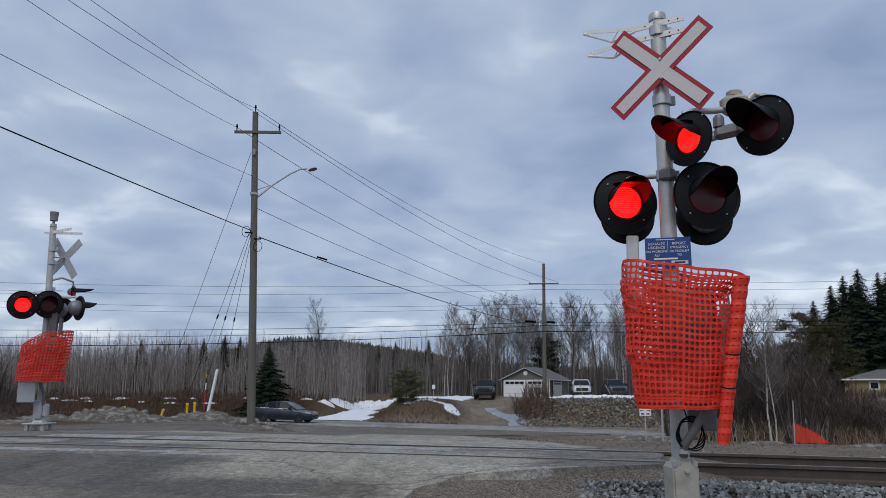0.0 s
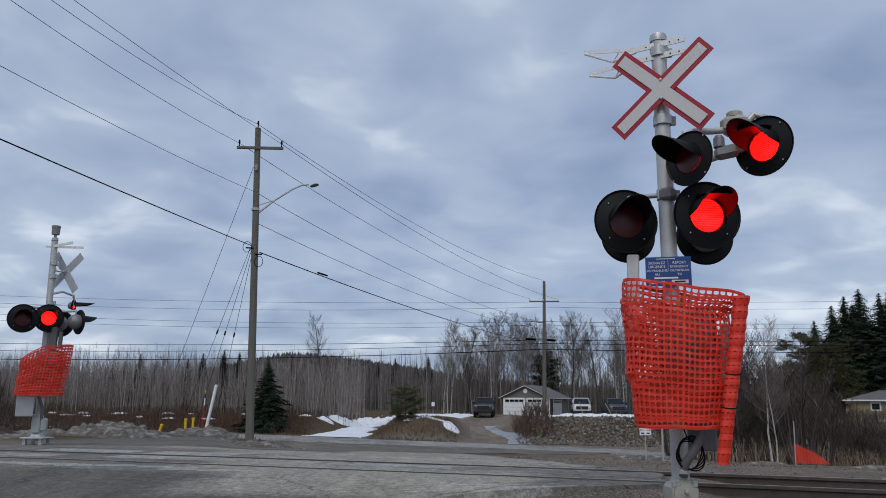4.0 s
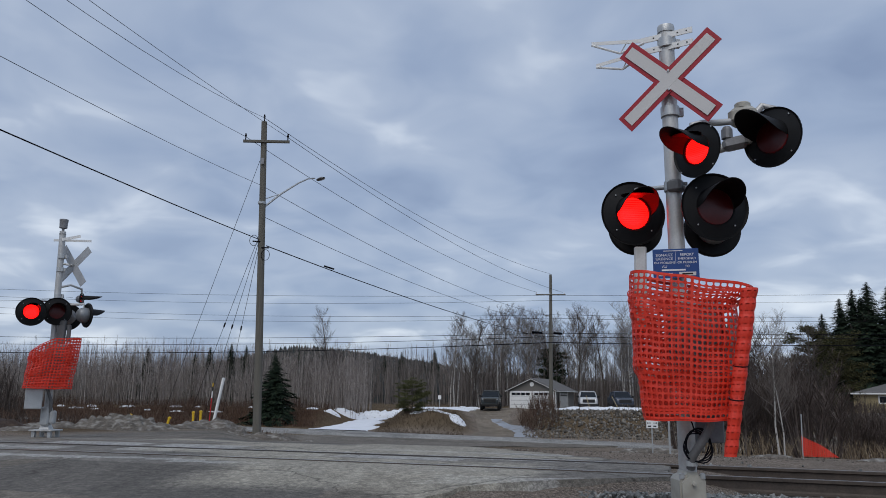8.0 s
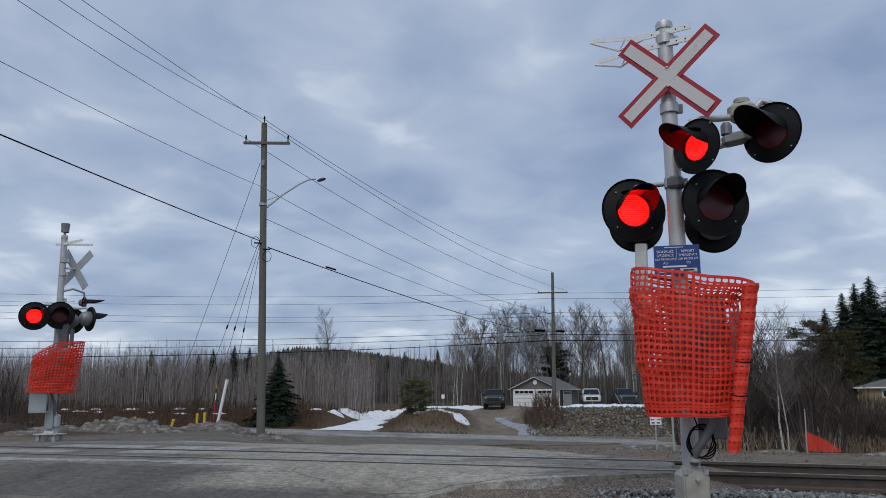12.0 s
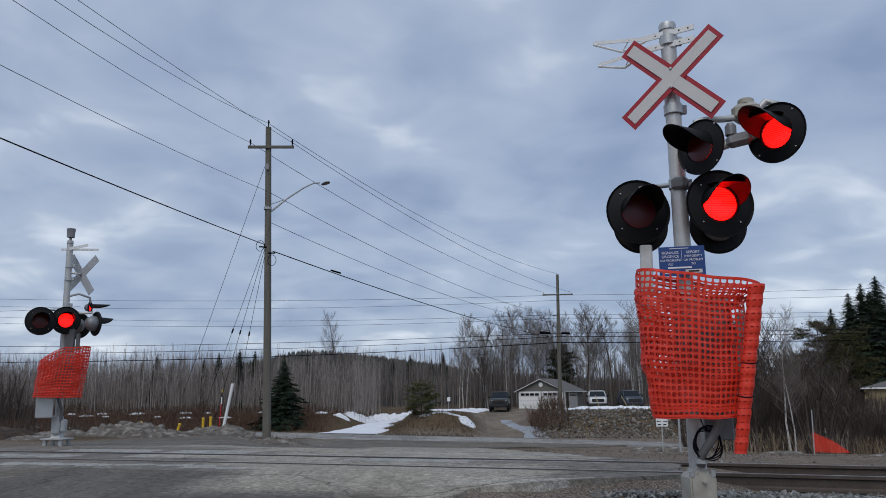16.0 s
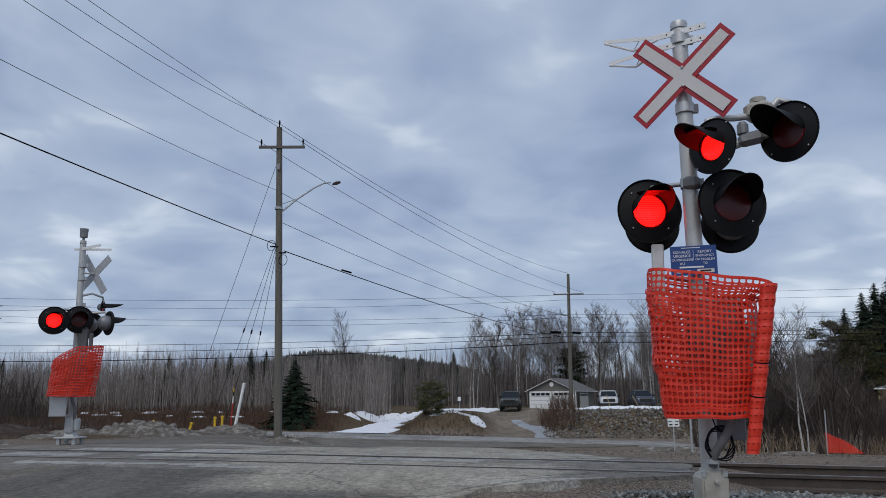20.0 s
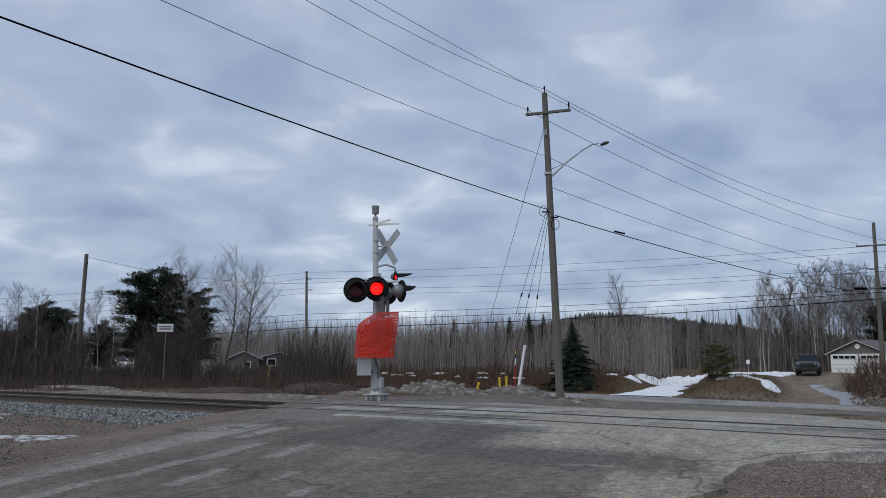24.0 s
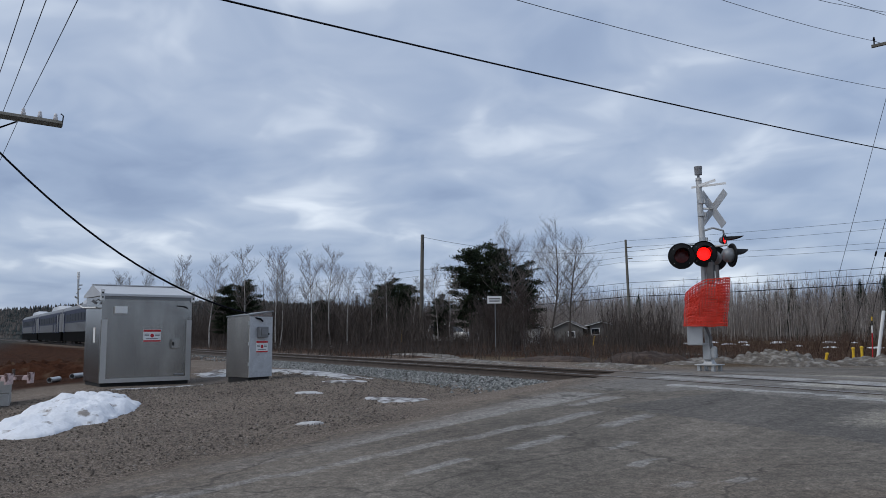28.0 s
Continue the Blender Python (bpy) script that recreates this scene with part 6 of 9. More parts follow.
def build_cabinet():
    t = thing("relay_cabinet", pose(-15.35, 9.76, 0.34, 0, 0, 100), "small weathered zinc relay cabinet with a slanted lid on a block", "cabinet")
    W, D = 0.66, 0.74
    # near-black: the shade of the gap under the cabinet is put into the colour
    part("shaded_plinth", Shape().box(W - 0.05, D - 0.1, 0.14, pose(0, D / 2, 0.0)), M_SHADE, t)
    part("door", Shape().box(W - 0.005, 0.02, 1.33, pose(0, -0.011, 0.72)), M_MOTTLED, t, "pale scuffed front door")
    lo, hi, h0, h1 = 0.05, 0, 1.40, 1.46
    s = Shape().add([(-W / 2, 0, lo), (W / 2, 0, lo), (W / 2, D, lo), (-W / 2, D, lo), (-W / 2, 0, h0), (W / 2, 0, h1 + 0.04), (W / 2, D, h1), (-W / 2, D, h0 - 0.03)], [(0, 3, 2, 1), (4, 5, 6, 7), (0, 1, 5, 4), (1, 2, 6, 5), (2, 3, 7, 6), (3, 0, 4, 7)])
    part("body", s, M_STEEL, t)
    part("lid", Shape().add([(-W / 2 - 0.02, -0.03, h0 + 0.004), (W / 2 + 0.02, -0.03, h1 + 0.046), (W / 2 + 0.02, D + 0.02, h1 + 0.006), (-W / 2 - 0.02, D + 0.02, h0 - 0.024), (-W / 2 - 0.02, -0.03, h0 + 0.03), (W / 2 + 0.02, -0.03, h1 + 0.07), (W / 2 + 0.02, D + 0.02, h1 + 0.03), (-W / 2 - 0.02, D + 0.02, h0)], [(0, 3, 2, 1), (4, 5, 6, 7), (0, 1, 5, 4), (1, 2, 6, 5), (2, 3, 7, 6), (3, 0, 4, 7)]), M_STEELDARK, t)
    notice(t, pose(0.02, -0.024, 0.72), 0.34, 0.26)
    mb = part("meter_box", Shape().box(0.26, 0.10, 0.24, pose(0.0, -0.07, 1.04), bevel=0.012), M_STEELDARK, t)
    part("meter", Shape().box(0.18, 0.02, 0.12, pose(0, -0.125, 1.05)), M_HOUSING, mb)
    part("padlock", Shape().box(0.04, 0.03, 0.05, pose(0.13, -0.11, 1.0), bevel=0.006), M_SHADE, mb)
    part("cable_entry", Shape().tube([(-0.2, 0.0, 1.36), (-0.05, -0.05, 1.33), (0.02, -0.04, 1.28)], 0.02, 8), M_WIRE, t)
    for z in (0.3, 0.75, 1.2):
        part("hinge", Shape().tube([(-W / 2 - 0.01, 0.0, z), (-W / 2 - 0.01, 0.0, z + 0.08)], 0.012, 6), M_GALV, t)


def lump(name, cx, cy, rx, ry, h, mat, label, category, turn=0.0, seed=0, n=40, kind="", crust=0.35):
    """A low uneven heap that follows the ground, with a ragged rim."""
    s = Shape()
    ca, sa = math.cos(radians(turn)), math.sin(radians(turn))
    ragged = (0.30 if crust else 0.16) if h > 0.02 else 0.9
    far = []
    for i in range(n + 1):
        for k in range(n + 1):
            u, v = 2.8 * i / n - 1.4, 2.8 * k / n - 1.4
            x, y = rx * u, ry * v
            edge = 1 + ragged * noise.noise(Vector((x * 1.3, y * 1.3, seed))) + 0.5 * ragged * noise.noise(Vector((x * 4.5, y * 4.5, seed + 5)))
            r0 = min(math.hypot(u, v) / max(edge, 0.4), 1.0)
            soft = noise.noise(Vector((x * 2.3, y * 2.3, seed + 2))) * 0.75 + noise.noise(Vector((x * 5.5, y * 5.5, seed + 3))) * 0.5
            grit = noise.noise(Vector((x * 11, y * 11, seed + 4))) * 0.22
            z = h * (1 - r0 ** 2.6) * (0.72 + 0.9 * crust * soft + (crust + 0.2) * grit) + min(0.035, 1.2 * h) * (1 - r0 ** 4)
            wx, wy = cx + x * ca - y * sa, cy + x * sa + y * ca
            s.v.append((wx, wy, gz(wx, wy) + z - (0.07 if r0 >= 1 else 0)))
            far.append(r0 >= 1)
    for i in range(n):
        for k in range(n):
            q = (i * (n + 1) + k, (i + 1) * (n + 1) + k, (i + 1) * (n + 1) + k + 1, i * (n + 1) + k + 1)
            if not all(far[p] for p in q):
                s.f.append(q)
    return solid(name, s, mat, label, category, kind=kind, smooth=True)


def build_heaps():
    lump("snow_mound", -13.5, 5.15, 1.85, 0.9, 0.36, M_SNOW, "heap of old white snow with dirty edges on the gravel", "snow mound", 141, 1, n=80, crust=0.34)
    lump("snow_mound", -12.35, 4.3, 0.75, 0.42, 0.15, M_SNOW, "heap of old white snow with dirty edges on the gravel", "snow mound", 140, 9, n=50, crust=0.34)
    for cx, cy, rx, ry, h, tn, sd in ((-10.0, 25.0, 1.6, 0.75, 0.50, 15, 3), (-11.9, 24.4, 1.4, 0.5, 0.18, 25, 8), (-7.0, 28.2, 2.3, 0.7, 0.40, 10, 5), (-8.6, 26.9, 0.8, 0.35, 0.13, 30, 7), (-5.9, 28.6, 0.8, 0.3, 0.16, 10, 9), (-11.6, 22.2, 0.8, 0.3, 0.10, 20, 10)):
        lump("dirty_snowbank", cx, cy, rx, ry, h, M_DIRTSNOW, "grey dirt-crusted snowbank along the road edge", "snowbank", tn, sd, n=72, crust=0.62)
    for cx, cy, rx, ry, h, tn, sd in ((-13.6, 23.0, 1.5, 1.1, 0.46, 0, 11), (-16.8, 22.6, 1.8, 0.9, 0.18, 0, 12)):
        lump("earth_mound", cx, cy, rx, ry, h, M_DIRT, "low heap of dark earth and gravel beside the track", "heap", tn, sd)
    for cx, cy, rx, ry, h, tn, sd in ((-8.9, 75.5, 1.7, 0.8, 0.60, 30, 43), (-6.6, 78.0, 2.3, 1.0, 0.75, 20, 41), (-4.9, 79.5, 1.6, 0.9, 0.65, 0, 45), (-10.3, 72.5, 0.8, 0.4, 0.30, 20, 46), (-12.2, 73.0, 0.6, 0.25, 0.14, 0, 47)):
        lump("snow_mound", cx, cy, rx, ry, h, M_SNOW, "small ploughed heap of old snow beside the lane", "snow mound", tn, sd, n=50, crust=0.45)
    for cx, cy, rx, ry, h, tn, sd in ((-24.5, 8.4, 2.6, 1.3, 0.40, 40, 13), (-29.0, 8.6, 3.2, 1.6, 0.55, 20, 14), (-34.0, 12.0, 3.0, 1.4, 0.5, 60, 15), (-40.0, 11.0, 3.5, 1.6, 0.6, 30, 16)):
        lump("earth_mound", cx, cy, rx, ry, h, M_REDEARTH, "low heap of dark red-brown earth beside the railway bank", "heap", tn, sd, n=56, crust=0.8)
    flat = ((-17.6, 11.3, 2.0, 0.7, 25, 21), (-15.2, 11.4, 1.6, 0.5, -8, 22), (-10.3, 9.4, 0.55, 0.26, 45, 27), (-9.3, 6.8, 0.20, 0.08, 40, 28), (-13.2, 10.5, 0.55, 0.24, 60, 24), (-12.1, 8.7, 0.3, 0.14, 40, 25), (-16.2, 8.3, 1.2, 0.16, 70, 26))
    for cx, cy, rx, ry, tn, sd in flat:
        lump("ice_patch", cx, cy, rx, ry, 0.015, M_ICE, "thin flat patch of grey melting snow", "snow patch", tn, sd)
    for cx, cy, rx, ry, h, tn, sd in ((-20, 21.2, 3.5, 0.5, 0.06, -12, 31), (-25, 24.0, 3.0, 0.6, 0.10, -12, 32), (-13.0, 20.0, 1.5, 0.4, 0.10, -15, 33), (-11.6, 19.3, 0.7, 0.35, 0.10, 0, 34), (7.2, 27.2, 1.6, 0.4, 0.22, 5, 35), (10.6, 26.3, 0.8, 0.3, 0.10, 5, 36), (13.5, 25.0, 0.9, 0.35, 0.12, 0, 37)):
        lump("snow_strip", cx, cy, rx, ry, h, M_DIRTSNOW, "thin strip of dirty melting snow", "snow patch", tn, sd)
    for cx, cy, rx, ry, h, tn, sd in ((-1.2, 67.5, 2.0, 0.6, 0.16, 0, 44), (1.0, 66.4, 0.7, 1.2, 0.14, 0, 45), (-0.5, 86, 4.5, 5.0, 0.15, 0, 46), (17.5, 84, 7.0, 1.6, 0.45, 0, 47), (2.2, 88.5, 2.4, 1.6, 0.25, 0, 49)):
        lump("snow_patch", cx, cy, rx, ry, h, M_SNOW, "patch of leftover white snow on the dead grass", "snow patch", tn, sd, crust=0.6)
    for k in range(16):
        x = -44 + 1.95 * k + 0.9 * math.sin(5 * k)
        y = float(highway_y(x)) + 11.5 + 1.2 * math.sin(3 * k)
        lump("snow_patch", x, y, 0.35 + 0.45 * math.sin(2 * k) ** 2, 0.22, 0.07, M_SNOW, "narrow streak of leftover snow along the brush", "snow patch", -12, 60 + k, n=22, crust=0.9)


def build_clutter():
    slab = Shape().box(0.9, 0.42, 0.24, bevel=0.02).data("concrete_block", M_CONC)
    for k in range(8):
        q = k % 4
        x, y = -16.3 - 0.15 * q, 3.6 + 0.44 * q
        solid("concrete_block", slab, None, "pale weathered concrete block in a low stack", "concrete block", "concrete blocks", m=pose(x, y, gz(x, y) + 0.12 + 0.242 * (k // 4), 0, 0, -18))
    for k in range(3):
        x, y, z = -16.15 - 0.12 * k, 4.25 + 0.36 * k, gz(-16.3, 4.3) + 0.57
        t = thing("track_fitting", pose(x, y, z, 0, 0, 24 + 12 * k), "rusty pink-painted steel track fitting on the blocks", "track fitting", "track fittings")
        part("bar", Shape().box(0.85, 0.10, 0.09, bevel=0.01), M_PINK, t)
        part("end_plate", Shape().box(0.05, 0.18, 0.20, pose(0.42, 0, 0)), M_PINK, t)
        part("end_plate", Shape().box(0.05, 0.18, 0.20, pose(-0.42, 0, 0)), M_PINK, t)
        part("bolt", Shape().tube([(0.1, 0, 0.04), (0.1, 0, 0.16)], 0.03, 8), M_RAIL, t)
        part("bolt", Shape().tube([(-0.2, 0, 0.04), (-0.2, 0, 0.14)], 0.03, 8), M_RAIL, t)
    for x, y, a in ((-21.3, 7.45, 53), (-21.6, 8.12, 49)):
        s = Shape().lathe([(0.055, -0.34), (0.065, -0.34), (0.065, 0.34), (0.055, 0.34), (0.055, -0.34)], pose(0, 0, 0, 90), 16)
        solid("pipe_piece", s, M_GALV, "short grey pipe piece lying on the gravel", "pipe", "pipe pieces", m=pose(x, y, gz(x, y) + 0.075, 0, 0, a), smooth=True)
    s = thing("marker_post", pose(-8.43, 29.12, gz(-8.43, 29.12)), "white leaning plastic marker post in the snowbank", "marker post")
    part("post", Shape().tube([(0, 0, 0), (0.28, 0.05, 1.72)], 0.055, 12), M_WHITE, s, smooth=True)
    part("cap", Shape().lathe([(0.058, -0.02), (0.058, 0.02), (0, 0.03)], pose(0.28, 0.05, 1.72), 12), M_WHITE, s)
    r = thing("marker_post", pose(-8.62, 29.3, gz(-8.6, 29.3)), "slim red marker post with black and white bands", "marker post")
    part("post", Shape().tube([(0, 0, 0), (0.04, 0, 1.0)], 0.018, 8), M_RED, r)
    part("sleeve", Shape().tube([(0.04, 0, 1.0), (0.05, 0, 1.25)], 0.022, 8), M_WHITE, r, "white sleeve")
    part("sleeve", Shape().tube([(0.05, 0, 1.25), (0.055, 0, 1.42)], 0.022, 8), M_SHADE, r, "black sleeve")
    part("tip", Shape().tube([(0.055, 0, 1.42), (0.06, 0, 1.55)], 0.022, 8), M_YELLOW, r, "yellow tip")
    for x, y, h, lean in ((-8.85, 29.0, 0.52, 0.0), (-9.15, 29.1, 0.48, 0.0), (-10.6, 26.8, 0.40, 0.08), (-9.6, 27.7, 0.32, 0.08), (-43.9, 39.5, 1.4, 0.2), (-39.0, 59.0, 1.6, 0.4), (-40.2, 59.0, 1.6, 0.4)):
        b = thing("bollard", pose(x, y, gz(x, y)), "short yellow painted steel bollard beside the road", "bollard", "yellow bollards")
        part("tube", Shape().tube([(0, 0, 0), (lean, 0, h)], 0.045, 10), M_YELLOW, b, smooth=True)
        part("cap", Shape().lathe([(0.06, -0.03), (0.06, 0.02), (0, 0.04)], pose(lean, 0, h), 10), M_YELLOW, b)
    # sign on a post beyond the track
    g = thing("road_sign", pose(-29.8, 34.2, -0.3), "white road sign with dark lettering on a thin post", "road sign")
    part("post", Shape().tube([(0, 0, 0), (0, 0, 3.7)], 0.024, 8), M_STEELDARK, g)
    part("plate", Shape().box(0.82, 0.012, 0.42, pose(0.0, -0.05, 3.55, 0, 0, 41)), M_WHITE, g)
    bars(g, [(0, 0.06, 0.66, 0.07), (0, -0.07, 0.6, 0.07)], pose(0.008, -0.059, 3.55, 0, 0, 41), M_HOSE)
    g = thing("arrow_sign", pose(6.55, 25.5, -0.4), "small white sign with two black arrows on a post", "road sign")
    part("post", Shape().tube([(0.55, 0.02, 0), (0.55, 0.02, 1.5)], 0.035, 8), M_GALV, g)
    pl = part("plate", Shape().box(0.36, 0.01, 0.26, pose(0, -0.04, 1.02)), M_WHITE, g)
    part("holder", Shape().tube([(0, 0.0, 0), (0, 0, 1.1)], 0.02, 8), M_GALV, g)
    for d in (-1, 1):
        part("arrow", Shape().box(0.09, 0.004, 0.02, pose(0.085 * d, -0.047, 1.05)).prism([(0.13 * d, 1.02), (0.13 * d, 1.08), (0.165 * d, 1.05)], 0.004, pose(0, -0.047, 0)), M_SHADE, pl)
        bars(pl, [(0.085 * d, 0.95, 0.10, 0.04)], pose(0, -0.047, 0), M_SHADE)
    for x, y, dx in ((15.2, 84.5, -0.35), (18.0, 84.0, -0.6)):
        solid("leaning_board", Shape().box(0.07, 0.03, 1.7, pose(x, y, gz(x, y) + 0.75, 0, math.degrees(dx) * 0.8, 0)), M_PALEWOOD, "thin pale board leaning out of the snow in the yard", "board", "leaning boards")
    g = thing("yard_sign", pose(-0.7, 92.0, gz(-0.7, 92.0)), "small white sign on a thin post by the snowy yard", "sign")
    part("post", Shape().tube([(0, 0, 0), (0, 0, 1.3)], 0.03, 6), M_GALV, g)
    part("plate", Shape().box(0.36, 0.02, 0.46, pose(0, -0.04, 1.25)), M_WHITE, g)
    # orange net remnants on the right of the track
    f = net_mesh(lambda u, v: (11.02 + 0.9 * u, 25.0 - 0.45 * u + 0.06 * math.sin(9 * u), -0.30 + 0.62 * (1 - v) * (1 - u) ** 0.8 + 0.01), 16, 8, 0.55, 0.55)
    net_part("net_remnant", f, "collapsed piece of orange barrier net on the gravel")
    solid("thin_stake", Shape().tube([(11.03, 25.0, -0.5), (11.06, 24.98, 0.98)], 0.018, 6), M_GALV, "thin grey stake holding the orange net", "stake")
    f = net_mesh(lambda u, v: (13.9 + 0.9 * u, 24.0 - 0.2 * u, -0.33 + 0.25 * (1 - v) * u), 10, 4, 0.55, 0.55)
    net_part("net_remnant", f, "collapsed piece of orange barrier net on the gravel")
    for x, y in ((7.6, 24.6), (9.0, 26.2), (8.3, 27.0)):
        solid("thin_stake", Shape().tube([(x, y, gz(x, y) - 0.1), (x + 0.03, y, gz(x, y) + 1.1)], 0.025, 6), M_WOOD, "thin weathered wooden stake in the gravel", "stake")


build_bungalow()
build_cabinet()
build_heaps()
build_clutter()

# ---------------------------------------------------------------- vehicles
M_TYRE = material("tyre_rubber", (0.018, 0.018, 0.018), 0.85, 0, 0.3, 8, 60, 0.1)
M_RIM = material("alloy_rim", (0.10, 0.10, 0.105), 0.4, 0.7, 0.1, 5, 40, 0)
M_GLASS = glass_material("dark_car_glass", (0.012, 0.015, 0.018))
M_CHROME = material("chrome_trim", (0.6, 0.6, 0.6), 0.25, 0.9, 0.05, 4, 40, 0)
M_LAMPCLEAR = material("headlight_glass", (0.5, 0.52, 0.55), 0.15, 0.2, 0.1, 6, 40, 0)
M_DRL = material("daytime_running_light", (0.8, 0.85, 0.9), 0.3, 0, 0.02, 4, 40, 0, emit=(0.9, 0.95, 1.0), emit_strength=2.0)
M_TAIL = material("tail_light_red", (0.30, 0.01, 0.012), 0.25, 0, 0.1, 6, 40, 0)


def car_paint(name, colour, rough=0.32):
    m = material(name, colour, rough, 0.25, 0.08, 2.0, 200, 0, spots=(tuple(c * 0.7 + 0.03 for c in colour), 1.3, 0.55, 0.8))
    m.node_tree.nodes["Principled BSDF"].inputs["Coat Weight"].default_value = 0.15
    return m


def loft(stations, section):
    """Joins sections along x; section(station) gives a ring of (y, z)."""
    s, rings = Shape(), [[(st[0], y, z) for y, z in section(st)] for st in stations]
    c = len(rings[0])
    s.add([p for r in rings for p in r], [(c * i + k, c * i + c + k, c * i + c + (k + 1) % c, c * i + (k + 1) % c) for i in range(len(rings) - 1) for k in range(c)])
    s.f += [tuple(range(c)), tuple(range(len(s.v) - 1, len(s.v) - c - 1, -1))]
    return s


def hull(st):
    x, z0, z1, w = st
    h = z1 - z0
    return [(-w * 0.90, z0), (-w * 0.98, z0 + h * 0.18), (-w, z0 + h * 0.45), (-w * 0.985, z0 + h * 0.78), (-w * 0.92, z0 + h * 0.95), (-w * 0.78, z1), (w * 0.78, z1), (w * 0.92, z0 + h * 0.95), (w * 0.985, z0 + h * 0.78), (w, z0 + h * 0.45), (w * 0.98, z0 + h * 0.18), (w * 0.90, z0)]


def wheel(parent, x, y, r, w):
    m = pose(x, y, r, 90, 0, 0)
    wh = part("wheel", Shape().lathe([(r * 0.62, -w / 2), (r * 0.93, -w / 2), (r, -w * 0.32), (r, w * 0.32), (r * 0.93, w / 2), (r * 0.62, w / 2), (r * 0.62, -w / 2)], Matrix(), 28), M_TYRE, parent, m=m, smooth=True)
    side = -1 if y > 0 else 1
    part("rim", Shape().lathe([(r * 0.63, side * w * 0.40), (r * 0.58, side * w * 0.46), (r * 0.50, side * w * 0.30), (0.0, side * w * 0.30)], Matrix(), 24), M_SHADE, wh)
    for k in range(6):
        a = math.pi * k / 3
        sp = Shape().box(r * 0.56, r * 0.13, 0.02, pose(0, 0, side * w * 0.38) @ pose(0, 0, 0, 0, 0, math.degrees(a)) @ pose(r * 0.30, 0, 0))
        part("spoke", sp, M_RIM, wh)
    return wh


def sedan(m, paint, label):
    t = thing("sedan", m, label, "car", "cars on the highway")
    st = [(-2.30, 0.42, 0.80, 0.68), (-2.24, 0.28, 0.98, 0.80), (-1.9, 0.22, 1.02, 0.87), (-1.35, 0.20, 1.00, 0.90), (0, 0.19, 0.95, 0.91), (0.9, 0.19, 0.93, 0.90), (1.35, 0.20, 0.88, 0.89), (1.85, 0.20, 0.80, 0.86), (2.2, 0.24, 0.70, 0.76), (2.32, 0.32, 0.58, 0.62)]
    part("body", loft(st, hull), paint, t, smooth=True)
    gs = [(-1.95, 1.00, 1.03, 0.70, 0.60), (-1.35, 0.96, 1.30, 0.80, 0.60), (-0.9, 0.95, 1.42, 0.82, 0.60), (-0.2, 0.94, 1.46, 0.83, 0.60), (0.25, 0.93, 1.42, 0.83, 0.58), (0.75, 0.92, 1.20, 0.82, 0.62), (1.25, 0.88, 0.93, 0.76, 0.66)]
    part("cabin_glass", loft(gs, lambda s: [(-s[3], s[1]), (-s[4], s[2]), (s[4], s[2]), (s[3], s[1])]), M_GLASS, t, "dark tinted windows")
    rf = [(-1.95, 1.025, 0.60), (-1.35, 1.305, 0.61), (-0.9, 1.425, 0.61), (-0.2, 1.468, 0.61), (0.25, 1.428, 0.59)]
    part("roof", loft(rf, lambda s: [(-s[2], s[1] - 0.03), (-s[2] * 0.9, s[1] + 0.012), (s[2] * 0.9, s[1] + 0.012), (s[2], s[1] - 0.03)]), paint, t, smooth=True)
    for y in (-1, 1):
        for a, b in (((1.2, 0.77, 0.92), (0.25, 0.60, 1.43)), ((-0.35, 0.835, 0.95), (-0.45, 0.62, 1.45)), ((-1.25, 0.81, 0.98), (-1.15, 0.62, 1.36))):
            part("pillar", Shape().tube([(a[0], y * a[1], a[2]), (b[0], y * b[1], b[2])], 0.035, 6), paint, t)
        part("window_trim", Shape().tube([(-1.6, y * 0.83, 1.0), (0.9, y * 0.845, 0.945)], 0.012, 6), M_CHROME, t)
        part("headlight", Shape().box(0.42, 0.10, 0.11, pose(2.02, y * 0.74, 0.70, 0, 14, -y * 24), bevel=0.03), M_LAMPCLEAR, t)
        part("tail_light", Shape().box(0.16, 0.30, 0.13, pose(-2.24, y * 0.66, 0.86, 0, 0, y * 14), bevel=0.03), M_TAIL, t)
        part("mirror", Shape().box(0.12, 0.20, 0.12, pose(0.72, y * 0.98, 0.99), bevel=0.03), paint, t)
        for x in (0.05, -0.95):
            part("door_handle", Shape().box(0.16, 0.03, 0.03, pose(x, y * 0.905, 0.82), bevel=0.008), M_CHROME, t)
        part("sill", Shape().box(2.2, 0.05, 0.07, pose(0, y * 0.87, 0.22), bevel=0.01), M_SHADE, t)
        for x in (-1.36, 1.36):
            # flat disc: the wheel well's shade put into its colour
            part("wheel_arch", Shape().lathe([(0.40, -0.01), (0.40, 0.01), (0.0, 0.01)], pose(x, y * 0.885, 0.36, 90 * y, 0, 0), 24), M_SHADE, t)
            wheel(t, x, y * 0.81, 0.325, 0.21)
    part("grille", Shape().box(0.06, 0.9, 0.16, pose(2.29, 0, 0.46), bevel=0.02), M_SHADE, t)
    part("bumper_trim", Shape().box(0.08, 1.4, 0.08, pose(-2.27, 0, 0.40), bevel=0.02), M_SHADE, t)
    return t


